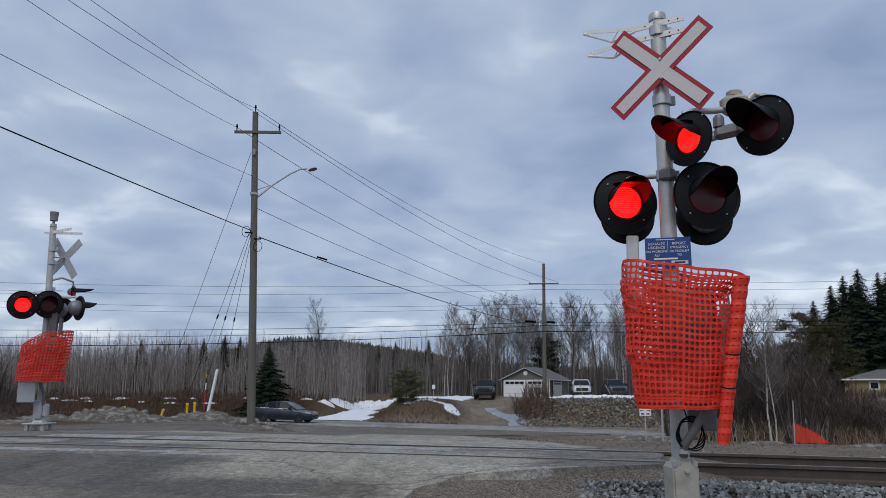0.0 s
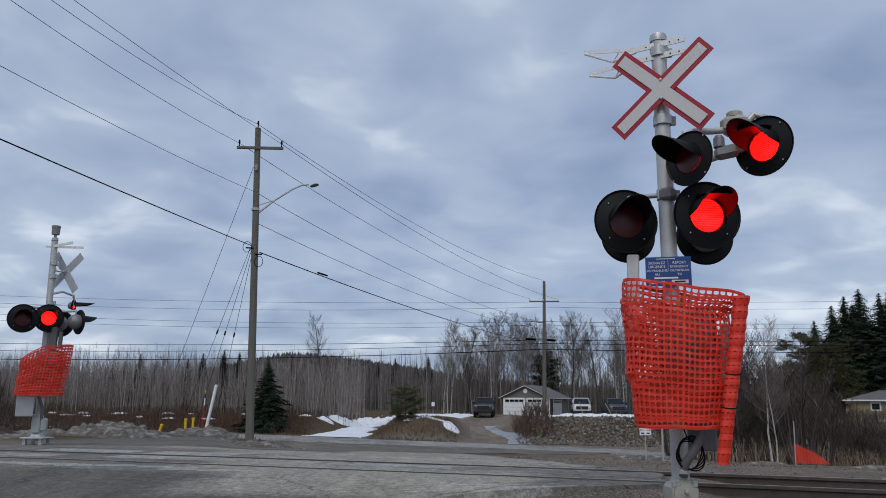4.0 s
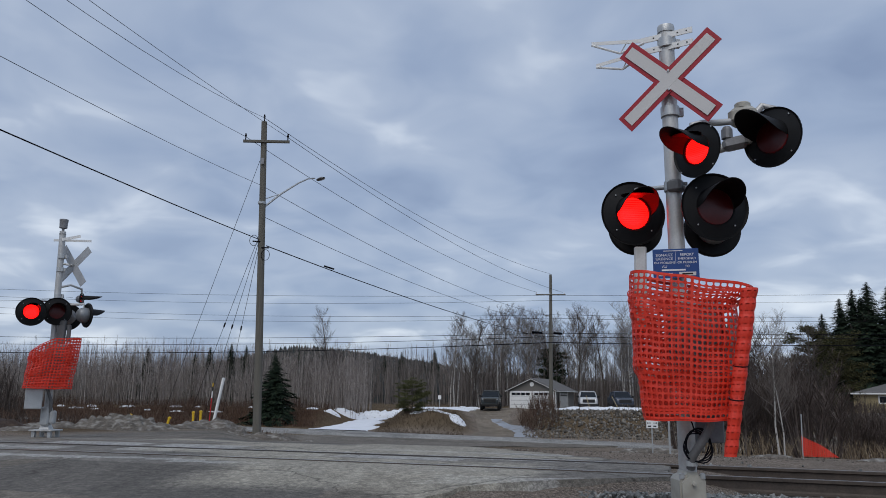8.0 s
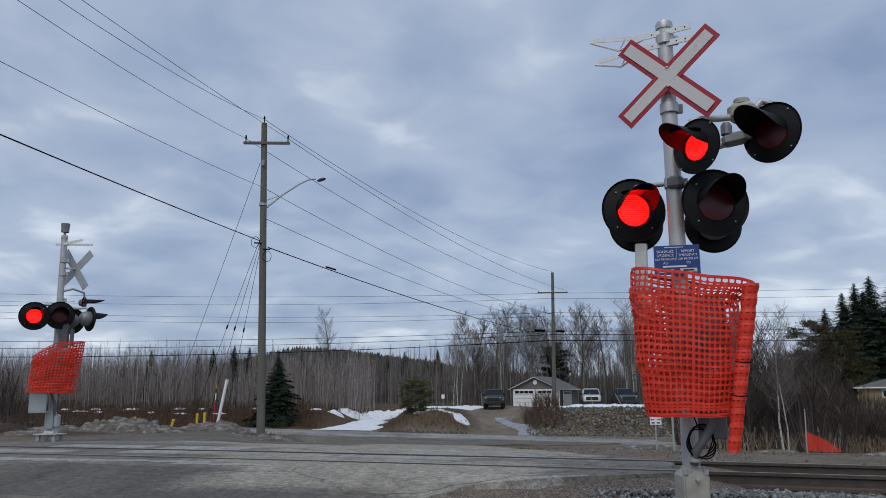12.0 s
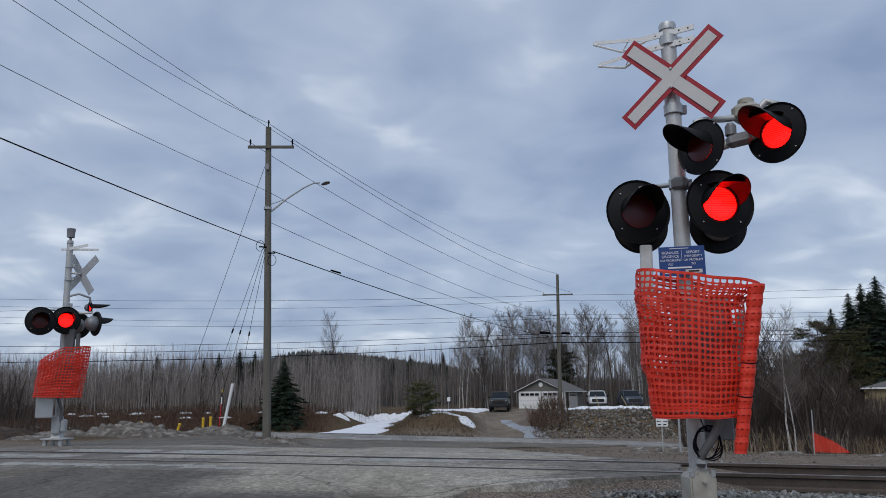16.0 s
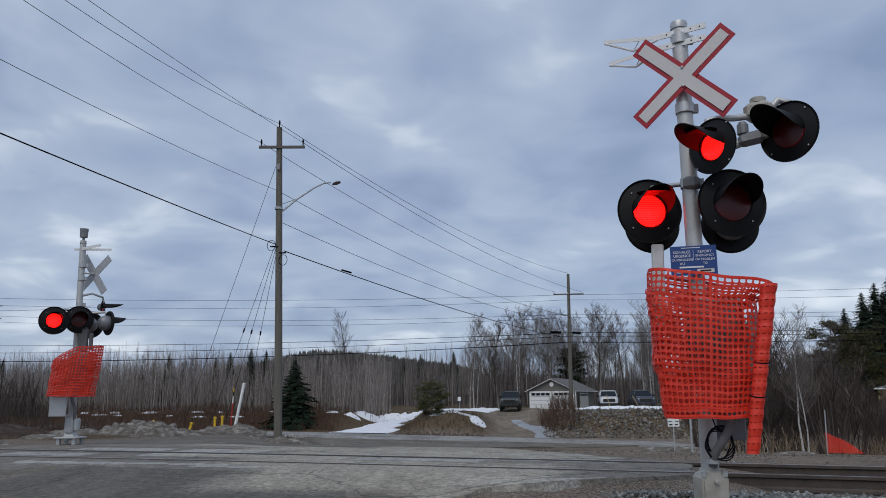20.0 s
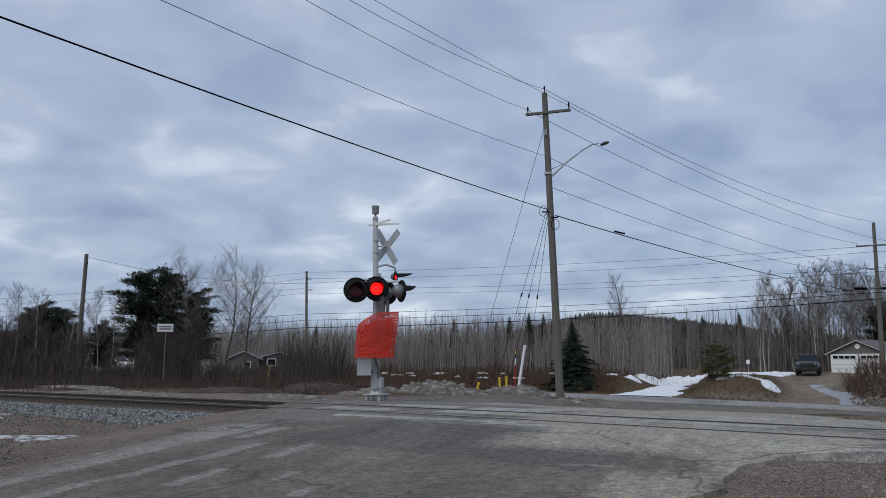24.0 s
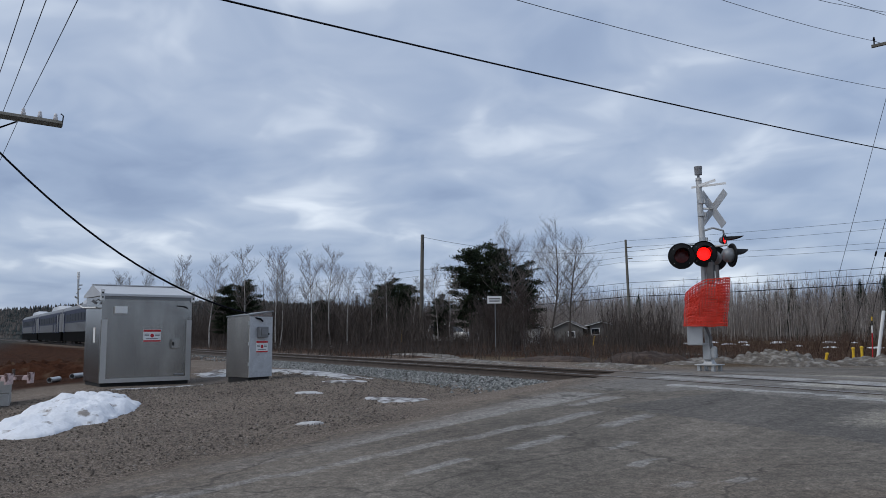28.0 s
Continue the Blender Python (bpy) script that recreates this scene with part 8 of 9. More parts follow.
def bare_tree_data(seed, h, spread, levels, mat_trunk, mat_twig, r0=None, fork=0.3, up=0.55, kin=(19, 8, 5, 3)):
    """Trunk and branch meshes of a leafless tree of height h."""
    rng = random.Random(seed)
    trunk, twigs = Shape(), Shape()
    r0 = r0 or h * 0.0125

    def grow(p, d, length, r, level):
        n = 4 if level == 0 else 3
        pts, rad, q, dd = [p], [r], p.copy(), d.copy()
        for i in range(n):
            dd = (dd + Vector((rng.gauss(0, 0.07), rng.gauss(0, 0.07), 0.05 + 0.04 * level))).normalized()
            q = q + dd * (length / n)
            pts.append(q.copy())
            rad.append(r * (1 - (0.82 if level else 0.72) * (i + 1) / n))
        (trunk if level == 0 else twigs).tube(pts, rad, 6 if level == 0 else (4 if level == 1 else 3), False)
        if level >= levels:
            return
        kids = kin[level]
        for k in range(kids):
            f = fork + (1 - fork) * (k + rng.random()) / kids
            i = min(int(f * n), n - 1)
            base = pts[i].lerp(pts[i + 1], f * n - i)
            a = rng.uniform(0, 6.283)
            side = Vector((math.cos(a), math.sin(a), rng.uniform(0.35, 1.1))).normalized()
            nd = (dd * up + side * (0.75 + 0.2 * rng.random())).normalized()
            grow(base, nd, length * spread * (1.15 - 0.65 * f) * rng.uniform(0.7, 1.15) if level == 0 else length * 0.5 * rng.uniform(0.6, 1.1), max(rad[i] * 0.45, 0.008), level + 1)

    grow(Vector((0, 0, -0.2)), Vector((rng.gauss(0, 0.03), rng.gauss(0, 0.03), 1)).normalized(), h, r0, 0)
    return trunk.data("trunk", mat_trunk, True), twigs.data("crown", mat_twig, False)


def conifer_data(seed, h, w, mat, droop=0.25, density=1.0, bare=0.06):
    """Trunk and crown of a spruce: whorls of drooping needle-covered boughs."""
    rng = np.random.default_rng(seed)
    trunk = Shape().tube([(0, 0, -0.2), (0, 0, h * 0.5), (0, 0, h * 0.98)], [h * 0.016, h * 0.010, 0.01], 7, False).data("trunk", M_BARK, True)
    verts, tris = [], []
    levels = int(26 * density) + 8
    for i in range(levels):
        f = bare + (1 - bare) * (i / levels) ** 0.92
        reach = w * (1 - f) ** 0.85 * (0.75 + 0.5 * rng.random()) + 0.04 * w
        for b in range(int(9 * density) + 3):
            a = rng.random() * 6.283
            L = reach * (0.6 + 0.55 * rng.random())
            z = f * h + rng.normal(0, h * 0.008)
            ca, sa = math.cos(a), math.sin(a)
            for q in range(5):
                g0, g1 = q / 5, (q + 1.35) / 5
                wd = 0.25 * L * (1 - 0.5 * g0) * (0.7 + 0.6 * rng.random()) + 0.02
                for sgn in (-1, 1):
                    x0, x1 = L * g0, L * min(g1, 1.08)
                    zz0 = z - droop * L * g0 ** 1.5 + 0.03
                    zz1 = z - droop * L * g1 ** 1.5 - 0.10 * L * rng.random()
                    off = sgn * wd
                    k = len(verts)
                    verts += [(ca * x0, sa * x0, zz0), (ca * x1 - sa * off, sa * x1 + ca * off, zz1), (ca * (x0 + x1) / 2 - sa * off * 0.1, sa * (x0 + x1) / 2 + ca * off * 0.1, zz0 - 0.10 * L * (0.4 + rng.random()))]
                    tris.append((k, k + 1, k + 2))
    return trunk, np_mesh("crown", verts, tris, mat)


def pine_data(seed, h, w, mat, clumps=90, low=0.3, needles=70, size=0.13):
    """Trunk, spreading limbs and flat pads of needles of a rough-crowned pine or cedar, with gaps between the limbs."""
    rng = np.random.default_rng(seed)
    s = Shape().tube([(0, 0, -0.2), (0.02 * h, 0, h * 0.5), (0.01 * h, 0.01 * h, h * 0.95)], [h * 0.02, h * 0.014, 0.02], 8, False)
    pads, limbs = 5, max(clumps // 5, 10)
    verts, count = [], 0
    for c in range(limbs):
        f = low + (0.98 - low) * (c + rng.random()) / limbs
        prof = max(0.05, 1 - (((f - low) / (1 - low) - 0.45) / 0.64) ** 2) ** 0.5
        a, reach = c * 2.4 + rng.normal(0, 0.4), w * (prof * (0.65 + 0.6 * rng.random()) + 0.12)
        z0, rise = f * h, reach * rng.uniform(0.05, 0.35) * (0.5 + 1.6 * f)
        tip = (math.cos(a) * reach, math.sin(a) * reach, z0 + rise)
        s.tube([(0.01 * h, 0, z0 - 0.12 * reach), (tip[0] * 0.5, tip[1] * 0.5, z0 + rise * 0.35), tip], [0.012 + h * 0.004, h * 0.003, 0.006], 4, False)
        for q in range(pads):
            g = 0.32 + 0.68 * (q + rng.random()) / pads
            c0 = np.array([tip[0] * g, tip[1] * g, z0 + rise * g ** 1.5]) + rng.normal(0, 0.10, 3) * reach * np.array([1, 1, 0.3])
            rad = h * size * (0.45 + 0.5 * rng.random()) * (0.7 + 0.4 * prof)
            n = needles
            p = rng.normal(0, 0.42, (n, 3)) * np.array([rad, rad, rad * 0.30]) + c0
            d = rng.normal(0, 1, (n, 3))
            d[:, 2] = np.abs(d[:, 2]) * 0.7
            d = d / np.linalg.norm(d, axis=1)[:, None] * rad * 0.34
            e = rng.normal(0, 1, (n, 3)) * rad * 0.06
            verts.append(np.stack([p, p + d, p + d * 0.5 + e], 1).reshape(-1, 3))
            count += n
    return s.data("trunk", M_BARK, True), np_mesh("crown", np.concatenate(verts), np.arange(3 * count).reshape(-1, 3), mat)


def island_plant(name, colours):
    return island_material(name, colours, 0.9, 0.15)


M_BARK = material("grey_bark", (0.105, 0.088, 0.074), 0.95, 0, 0.3, 4, 30, 0.3, stretch=(3, 3, 0.6))
M_BIRCH = material("pale_birch_bark", (0.42, 0.40, 0.37), 0.85, 0, 0.15, 3, 20, 0.2, spots=((0.06, 0.05, 0.045), 9, 0.57, 0.62), stretch=(1, 1, 0.5))
M_TWIG = material("bare_twigs", (0.155, 0.132, 0.117), 0.95, 0, 0.25, 2, 12, 0)
M_TWIGDARK = material("dark_bare_twigs", (0.095, 0.078, 0.068), 0.95, 0, 0.25, 2, 12, 0)
M_BROWNTWIG = material("brown_bare_twigs", (0.062, 0.046, 0.039), 0.95, 0, 0.25, 2, 12, 0)
M_SAPLING = island_plant("sapling_stems", [(0.125, 0.104, 0.092), (0.235, 0.202, 0.181), (0.33, 0.292, 0.266), (0.47, 0.43, 0.40)])
M_BRUSH = island_plant("dark_brush_stems", [(0.045, 0.036, 0.031), (0.080, 0.066, 0.057), (0.13, 0.108, 0.094)])
M_REDBRUSH = island_plant("reddish_brush_stems", [(0.058, 0.034, 0.026), (0.112, 0.071, 0.054), (0.185, 0.134, 0.098)])
M_GREYWOOD = island_plant("grey_wood_stems", [(0.095, 0.080, 0.071), (0.18, 0.155, 0.14), (0.275, 0.243, 0.222)])
M_BROWNBRUSH = island_plant("brown_bush_stems", [(0.045, 0.034, 0.030), (0.085, 0.066, 0.058), (0.150, 0.120, 0.105)])
M_SHRUB = island_plant("olive_pine_needles", [(0.03, 0.036, 0.016), (0.075, 0.082, 0.034), (0.15, 0.148, 0.065)])
M_STRAW = island_plant("dead_grass_blades", [(0.13, 0.092, 0.060), (0.25, 0.188, 0.122), (0.38, 0.30, 0.205)])
M_DEADGRASS = island_plant("flattened_dead_grass", [(0.06, 0.042, 0.030), (0.11, 0.082, 0.058), (0.19, 0.15, 0.105)])
M_SPRUCE = island_plant("spruce_needles", [(0.007, 0.012, 0.008), (0.014, 0.024, 0.014), (0.026, 0.040, 0.022)])
M_PINE = island_plant("pine_needles", [(0.010, 0.015, 0.009), (0.022, 0.032, 0.017), (0.042, 0.055, 0.028)])
M_OLIVE = island_plant("olive_cedar_foliage", [(0.028, 0.030, 0.014), (0.060, 0.058, 0.026), (0.10, 0.092, 0.042)])
# distance haze put into the needle colours: paler and bluer; browns for leafless trees
M_HAZYWOOD = island_plant("far_woods", [(0.034, 0.042, 0.042), (0.052, 0.060, 0.060), (0.085, 0.077, 0.071), (0.115, 0.103, 0.096)])
M_ROCK = island_material("broken_rock", [(0.050, 0.044, 0.038), (0.105, 0.094, 0.080), (0.165, 0.150, 0.130), (0.27, 0.25, 0.22)])
M_ROCKONE = material("broken_rock_piece", (0.135, 0.122, 0.106), 0.9, 0, 0.3, 3, 20, 0.3, per_object=0.45)


def plant(kind, data, x, y, label, category, group, turn=0.0, size=1.0, crown="crown", lift=0.0):
    t = thing(kind, pose(x, y, gz(x, y) + lift, 0, 0, turn) @ Matrix.Scale(size, 4), label, category, group)
    t.scale = (size, size, size)
    part("trunk", data[0], None, t)
    part(crown, data[1], None, t)
    return t


def build_woods():
    rng = np.random.default_rng(11)

    def field(n, x0, x1, y0, y1, keep=None):
        x, y = rng.uniform(x0, x1, n), rng.uniform(y0, y1, n)
        if keep is not None:
            k = keep(x, y)
            x, y = x[k], y[k]
        return x, y

    # sapling belt beyond the highway
    lane = lambda x, y: ~((np.abs(x + 7.4 - 0.13 * (y - 63)) < 2.4) & (y < 82)) & (x + 0.20 * (y - 66) < -4)
    x = rng.uniform(-110, 4, 11500)
    y = highway_y(x) + 14.5 + 42 * rng.random(11500) ** 1.3
    k = lane(x, y)
    x, y = x[k], y[k]
    thicket("sapling_belt", x, y, rng.uniform(2.9, 6.6, len(x)) * (0.70 + 0.38 * rough(x, y, 7) + 0.25 * rough(x, y, 23)), 0.025, 25, M_SAPLING, "dense belt of grey leafless saplings beyond the highway", "saplings", 21, spread=0.20, lean=0.06)
    x, y = field(560, -95, 0, 84, 118, lane)
    thicket("tall_saplings", x, y, rng.uniform(5.4, 7.6, len(x)), 0.036, 30, M_SAPLING, "taller leafless saplings standing out of the belt", "saplings", 22, spread=0.16, lean=0.03)
    x, y = field(24000, -95, -10.5, 60, 92, lambda x, y: (y - highway_y(x) > 4.9) & (y - highway_y(x) < 17) & lane(x, y))
    thicket("red_brush", x, y, rng.uniform(0.35, 1.0, len(x)) * (0.6 + 0.9 * rough(x, y, 3)), 0.018, 12, M_REDBRUSH, "low reddish brown brush beside the highway", "brush", 23, spread=0.5, lean=0.22)
    # mixed woods behind the garage
    x, y = field(3800, 2, 75, 106, 150)
    thicket("woods_behind_garage", x, y, rng.uniform(3.5, 7.5, len(x)), 0.05, 20, M_GREYWOOD, "dim grey-brown leafless woods behind the garage", "woods", 24, spread=0.16, lean=0.04)
    x, y = field(7500, -190, 10, 112, 190)
    thicket("woods_far", x, y, rng.uniform(5, 9.8, len(x)), 0.05, 18, M_GREYWOOD, "dim leafless woods in the gap", "woods", 25, spread=0.16, lean=0.04)
    # thick bushes right of the track
    right = lambda x, y: (y > 27.5 + 0.10 * (x - 11)) & (y - highway_y(x) < -5.5)
    cx, cy = field(190, 12.0, 40, 28.5, 46, right)
    per = 17
    a = rng.uniform(0, 6.283, (len(cx), per))
    x, y = (cx[:, None] + 0.3 * np.cos(a)).ravel(), (cy[:, None] + 0.3 * np.sin(a)).ravel()
    out = np.stack([np.cos(a).ravel(), np.sin(a).ravel()], -1) * rng.uniform(0.05, 0.42, (len(x), 1))
    h = np.repeat(rng.uniform(2.6, 4.7, len(cx)), per) * rng.uniform(0.6, 1.05, len(x)) * (0.8 + 0.12 * smoothstep(12, 20, x)) * (1 - 0.42 * smoothstep(0.46, 0.52, x / y))
    few = np.repeat(np.arange(len(cx)) % 5 < 3, per)
    x, y, h, out = x[few], y[few], h[few], out[few]
    thicket("roadside_bushes", x, y, h, 0.021, 46, M_BROWNBRUSH, "thick dark brown leafless bushes beside the track", "bushes", 26, spread=0.40, lean=0.08, out=out, low=0.42)
    x, y = field(2000, 22, 75, 63, 84)
    thicket("bank_bushes", x, y, rng.uniform(0.9, 2.1, len(x)) * np.where(x / y > 0.48, 0.66, 1.0), 0.024, 22, M_BROWNBRUSH, "tall dark leafless bushes above the stone bank", "bushes", 27, spread=0.34, lean=0.10)
    x, y = field(120, 9.0, 12.5, 27.3, 30)
    thicket("weeds", x, y, rng.uniform(0.3, 1.0, len(x)), 0.012, 10, M_STRAW, "dry pale weeds at the foot of the bushes", "weeds", 28, spread=0.5, lean=0.2)
    # woods left of the crossing, beyond the track
    left = lambda x, y: (y - track_y(x) > 9.5) & ~((x > -38) & (y < 36) & (x > -30))
    x, y = field(8200, -95, -24, 30, 60, lambda x, y: left(x, y) & (y - highway_y(x) < -4.5) & (x < -24 - 0.45 * (y - 30) + 6))
    thicket("left_thicket", x, y, rng.uniform(1.2, 3.8, len(x)) * (0.5 + 0.9 * rough(x, y, 5)) * np.where((np.abs(x / y + 0.73) < 0.075) | (np.abs(x / y + 0.98) < 0.05), 0.5, 1.0), 0.022, 20, M_BRUSH, "dark tangled leafless thicket beyond the track", "thicket", 29, spread=0.40, lean=0.12)
    x, y = field(2600, -240, -95, 24, 140, lambda x, y: y - track_y(x) > 12)
    thicket("left_far_woods", x, y, rng.uniform(5, 9, len(x)), 0.07, 14, M_BRUSH, "grey leafless woods far along the track", "woods", 30, spread=0.2, lean=0.05)
    x, y = field(1500, -36, -12, 20.6, 33, lambda x, y: y - track_y(x) > 5.2)
    thicket("verge_brush", x, y, rng.uniform(0.15, 0.6, len(x)), 0.011, 8, M_BRUSH, "low grey-brown brush on the verge", "brush", 31, spread=0.5, lean=0.25)
    x = rng.uniform(-95, -24, 4200)
    y = track_y(x) + 2.9 + 8 * rng.random(4200) ** 1.2
    thicket("trackside_brush", x, y, rng.uniform(0.25, 1.1, 4200) * (0.3 + 0.6 * rough(x, y, 3)), 0.012, 9, M_BRUSH, "low dark grey-brown brush along the track", "brush", 36, spread=0.5, lean=0.2)
    x, y = field(3400, -48, -9.5, 33, 52)
    thicket("verge_grass", x, y, rng.uniform(0.2, 0.7, len(x)), 0.014, 8, M_REDBRUSH, "low reddish brush between the track and the highway", "brush", 32, spread=0.5, lean=0.3)
    x, y = field(2600, -5.4, 1.4, 60.5, 69, lambda x, y: rng.random(len(x)) > 0.2)
    thicket("mound_grass", x, y, rng.uniform(0.10, 0.32, len(x)), 0.016, 8, M_DEADGRASS, "dead straw-coloured grass on the mound", "grass", 33, spread=0.7, lean=0.35)
    x, y = field(240, 6.4, 9.2, 62.5, 70)
    thicket("driveway_bush", x, y, rng.uniform(0.6, 1.9, len(x)), 0.020, 26, M_REDBRUSH, "bare twiggy bush beside the driveway", "bush", 34, spread=0.5, lean=0.22)
    x, y = field(700, 6, 40, 56, 66)
    thicket("bank_weeds", x, y, rng.uniform(0.2, 0.8, len(x)), 0.014, 8, M_STRAW, "sparse dry weeds on the stone bank", "weeds", 35, spread=0.6, lean=0.3)

    dry = np.random.default_rng(29)
    x = 12.2 + 20 * dry.random(1000)
    y = 28.0 + 0.12 * (x - 12) + 3.2 * dry.random(1000)
    thicket("weeds", x, y, dry.uniform(0.2, 0.85, 1000), 0.011, 12, M_STRAW, "dry grey weeds at the foot of the bushes", "weeds", 37, spread=0.5, lean=0.22)

    # forest on the hills: many small spruce tops
    n = 15000
    x, y = rng.uniform(-1000, 620, n), rng.uniform(150, 900, n)
    far = np.hypot(x, y)
    keep = (far > 210) & (y - track_y(x) > 14)
    x, y = x[keep], y[keep]
    # nearer forest along the far end of the track
    bx = rng.uniform(-1050, -170, 11000)
    by = track_y(bx) + 12 + 430 * rng.random(11000) ** 1.4
    hx, hy = rng.uniform(-230, 110, 7000), rng.uniform(400, 640, 7000)
    x, y = np.concatenate([x, hx]), np.concatenate([y, hy])
    cx, cy = rng.uniform(-280, 15, 2600), rng.uniform(135, 230, 2600)
    x, y = np.concatenate([x, bx, cx]), np.concatenate([y, by, cy])
    n = len(x)
    h = rng.uniform(3.2, 6.2, n)
    h[-2600:] = rng.uniform(3.2, 5.6, 2600)
    z = ground_z(x, y)
    ang = 2 * np.pi * np.arange(5) / 5
    vs, ts = [], []
    for lo, hi, w in ((0.0, 0.55, 0.26), (0.30, 0.80, 0.19), (0.58, 1.0, 0.12)):
        ring = np.stack([x[:, None] + np.cos(ang) * (w * h)[:, None] * rng.uniform(0.7, 1.3, (n, 5)), y[:, None] + np.sin(ang) * (w * h)[:, None], np.repeat((z + lo * h)[:, None], 5, 1)], -1)
        tip = np.stack([x, y, z + hi * h], -1)[:, None]
        vs.append(np.concatenate([ring, tip], 1).reshape(-1, 3))
    for q in range(3):
        o = q * 6 * n + 6 * np.arange(n)[:, None, None]
        ts.append((np.array([(k, (k + 1) % 5, 5) for k in range(5)])[None] + o).reshape(-1, 3))
    tagged(new("hill_forest", np_mesh("hill_forest", np.concatenate(vs), np.concatenate(ts), M_HAZYWOOD)), "dark conifer forest covering the distant hills, haze put into its colours", "forest", kind="stuff")


def build_trees():
    rng = random.Random(5)
    birch = [bare_tree_data(40 + k, 10.0, 0.30, 3, M_BIRCH, M_TWIG, 0.085, 0.34, 0.16, (24, 10, 6, 3)) for k in range(4)]
    aspen = [bare_tree_data(50 + k, 10.0, 0.27, 3, M_BARK, M_TWIGDARK, 0.10, 0.32, 0.22, (24, 10, 6, 3)) for k in range(3)]
    broad = [bare_tree_data(60 + k, 10.0, 0.44, 3, M_BARK, M_TWIG, 0.11, 0.25, 0.04, (28, 9, 7, 3)) for k in range(2)]
    spruce = [conifer_data(70 + k, 10.0, 2.5, M_SPRUCE, 0.3, 2.1) for k in range(3)]
    fir = [conifer_data(76 + k, 10.0, 2.9, M_SPRUCE, 0.16, 2.3, 0.05) for k in range(3)]
    young = conifer_data(80, 4.2, 1.75, M_SPRUCE, 0.12, 1.7, 0.02)
    pine = [pine_data(90 + k, 8.0, 1.55, M_PINE, 170, 0.22, 130, 0.12) for k in range(2)]
    cedar = pine_data(95, 6.0, 2.2, M_OLIVE, 130, 0.1, 130, 0.13)
    bushpine = pine_data(96, 2.55, 1.35, M_SHRUB, 150, 0.03, 150, 0.16)
    plant("young_spruce", young, -14.77, 68.2, "dark young spruce beside the leaning pole", "spruce tree", "", 0, 1.32, "crown")
    plant("pine_shrub", bushpine, -2.85, 67.5, "bushy olive-green pine on the earth mound", "pine", "", 0, 1.0, "crown")
    plant("small_tree", aspen[0], -12.2, 85, "lone tall leafless tree above the saplings", "tree", "", 30, 0.98)
    # small conifers among the saplings
    for x, y, s in ((-33.5, 88, 0.64), (-28.8, 90, 0.62), (-27.4, 91, 0.68), (-25.0, 91, 0.72), (-23.2, 91, 0.70), (-22.0, 92, 0.74), (-20.0, 92, 0.66), (-38, 95, 0.60), (-17.4, 93, 0.64), (-55, 92, 0.62), (-47, 96, 0.66), (-13.0, 165, 0.95), (-9.5, 168, 1.05), (-5.0, 170, 0.95), (-2.5, 172, 1.1)):
        plant("spruce", spruce[int(abs(x)) % 3], x, y, "dark spruce rising out of the sapling belt", "spruce tree", "spruces in the belt", rng.uniform(0, 360), s, "crown")
    # birches and aspens behind the garage
    for k in range(46):
        x, y = 0.5 + k * 0.62 + rng.uniform(-0.8, 0.8), rng.uniform(103, 122)
        s = rng.uniform(0.95, 1.35) * (0.86 if k < 8 else 1.0) * (0.88 if k > 40 else 1)
        pick = birch[k % 4] if rng.random() < 0.55 else aspen[k % 3]
        plant("birch" if pick in birch else "aspen", pick, x, y, "tall leafless birch with a pale trunk behind the garage" if pick in birch else "tall leafless grey-barked tree behind the garage", "tree", "trees behind the garage", rng.uniform(0, 360), s)
    for k in range(12):
        x, y = 28 + k * 2.6 + rng.uniform(-1, 1), rng.uniform(88, 112)
        plant("aspen", aspen[k % 3], x, y, "leafless grey-barked tree in the woods above the bank", "tree", "trees above the bank", rng.uniform(0, 360), rng.uniform(0.75, 1.05))
    for x, y, s in ((14.8, 110, 1.0),):
        plant("pine", pine[0], x, y, "dark pine among the bare trees behind the garage", "pine tree", "pines behind the garage", rng.uniform(0, 360), s * 1.0, "crown")
    # firs and cedar right of the track
    for x, y, s in ((48.0, 94.8, 1.36), (49.3, 94.2, 1.47), (50.7, 93.4, 1.54), (52.6, 92.4, 1.48), (54.6, 92.4, 1.52), (46.9, 97.2, 1.2), (55.8, 96, 1.55), (51.6, 96.6, 1.4)):
        plant("spruce", fir[int(x) % 3], x, y, "tall dark spruce behind the roadside bushes", "spruce tree", "spruces above the bank", rng.uniform(0, 360), s, "crown")
    plant("cedar", cedar, 31.0, 66.4, "olive-brown cedar above the stone bank", "cedar tree", "", 0, 1.15, "crown")
    plant("cedar", cedar, 33.8, 68.5, "olive-brown cedar above the stone bank", "cedar tree", "", 100, 1.05, "crown")
    plant("pine", pine[1], 25.6, 70.0, "dark pine above the stone bank", "pine tree", "", 50, 0.62, "crown")
    plant("birch", birch[3], 11.0, 26.6, "slim forked white birch on the gravel verge", "tree", "", 70, 0.44)
    plant("birch", birch[0], 11.12, 26.5, "slim forked white birch on the gravel verge", "tree", "", 170, 0.33)
    plant("aspen", aspen[1], 14.2, 32.0, "young dark-barked bare tree in the bushes", "tree", "", 220, 0.5)
    bush = [bare_tree_data(66 + k, 3.4, 0.62, 3, M_TWIGDARK, M_BROWNTWIG, 0.05, 0.22, 0.30, (22, 8, 6, 3)) for k in range(3)]
    for k in range(40):
        x = 12.0 + 24 * rng.random() ** 1.2
        y = 29.0 + 0.1 * x + rng.uniform(0, 12)
        plant("bare_bush", bush[k % 3], x, y, "rounded dark brown leafless bush beside the track", "bush", "roadside bushes", rng.uniform(0, 360), rng.uniform(0.85, 1.35) * (1 - 0.48 * float(smoothstep(0.45, 0.51, x / y))))
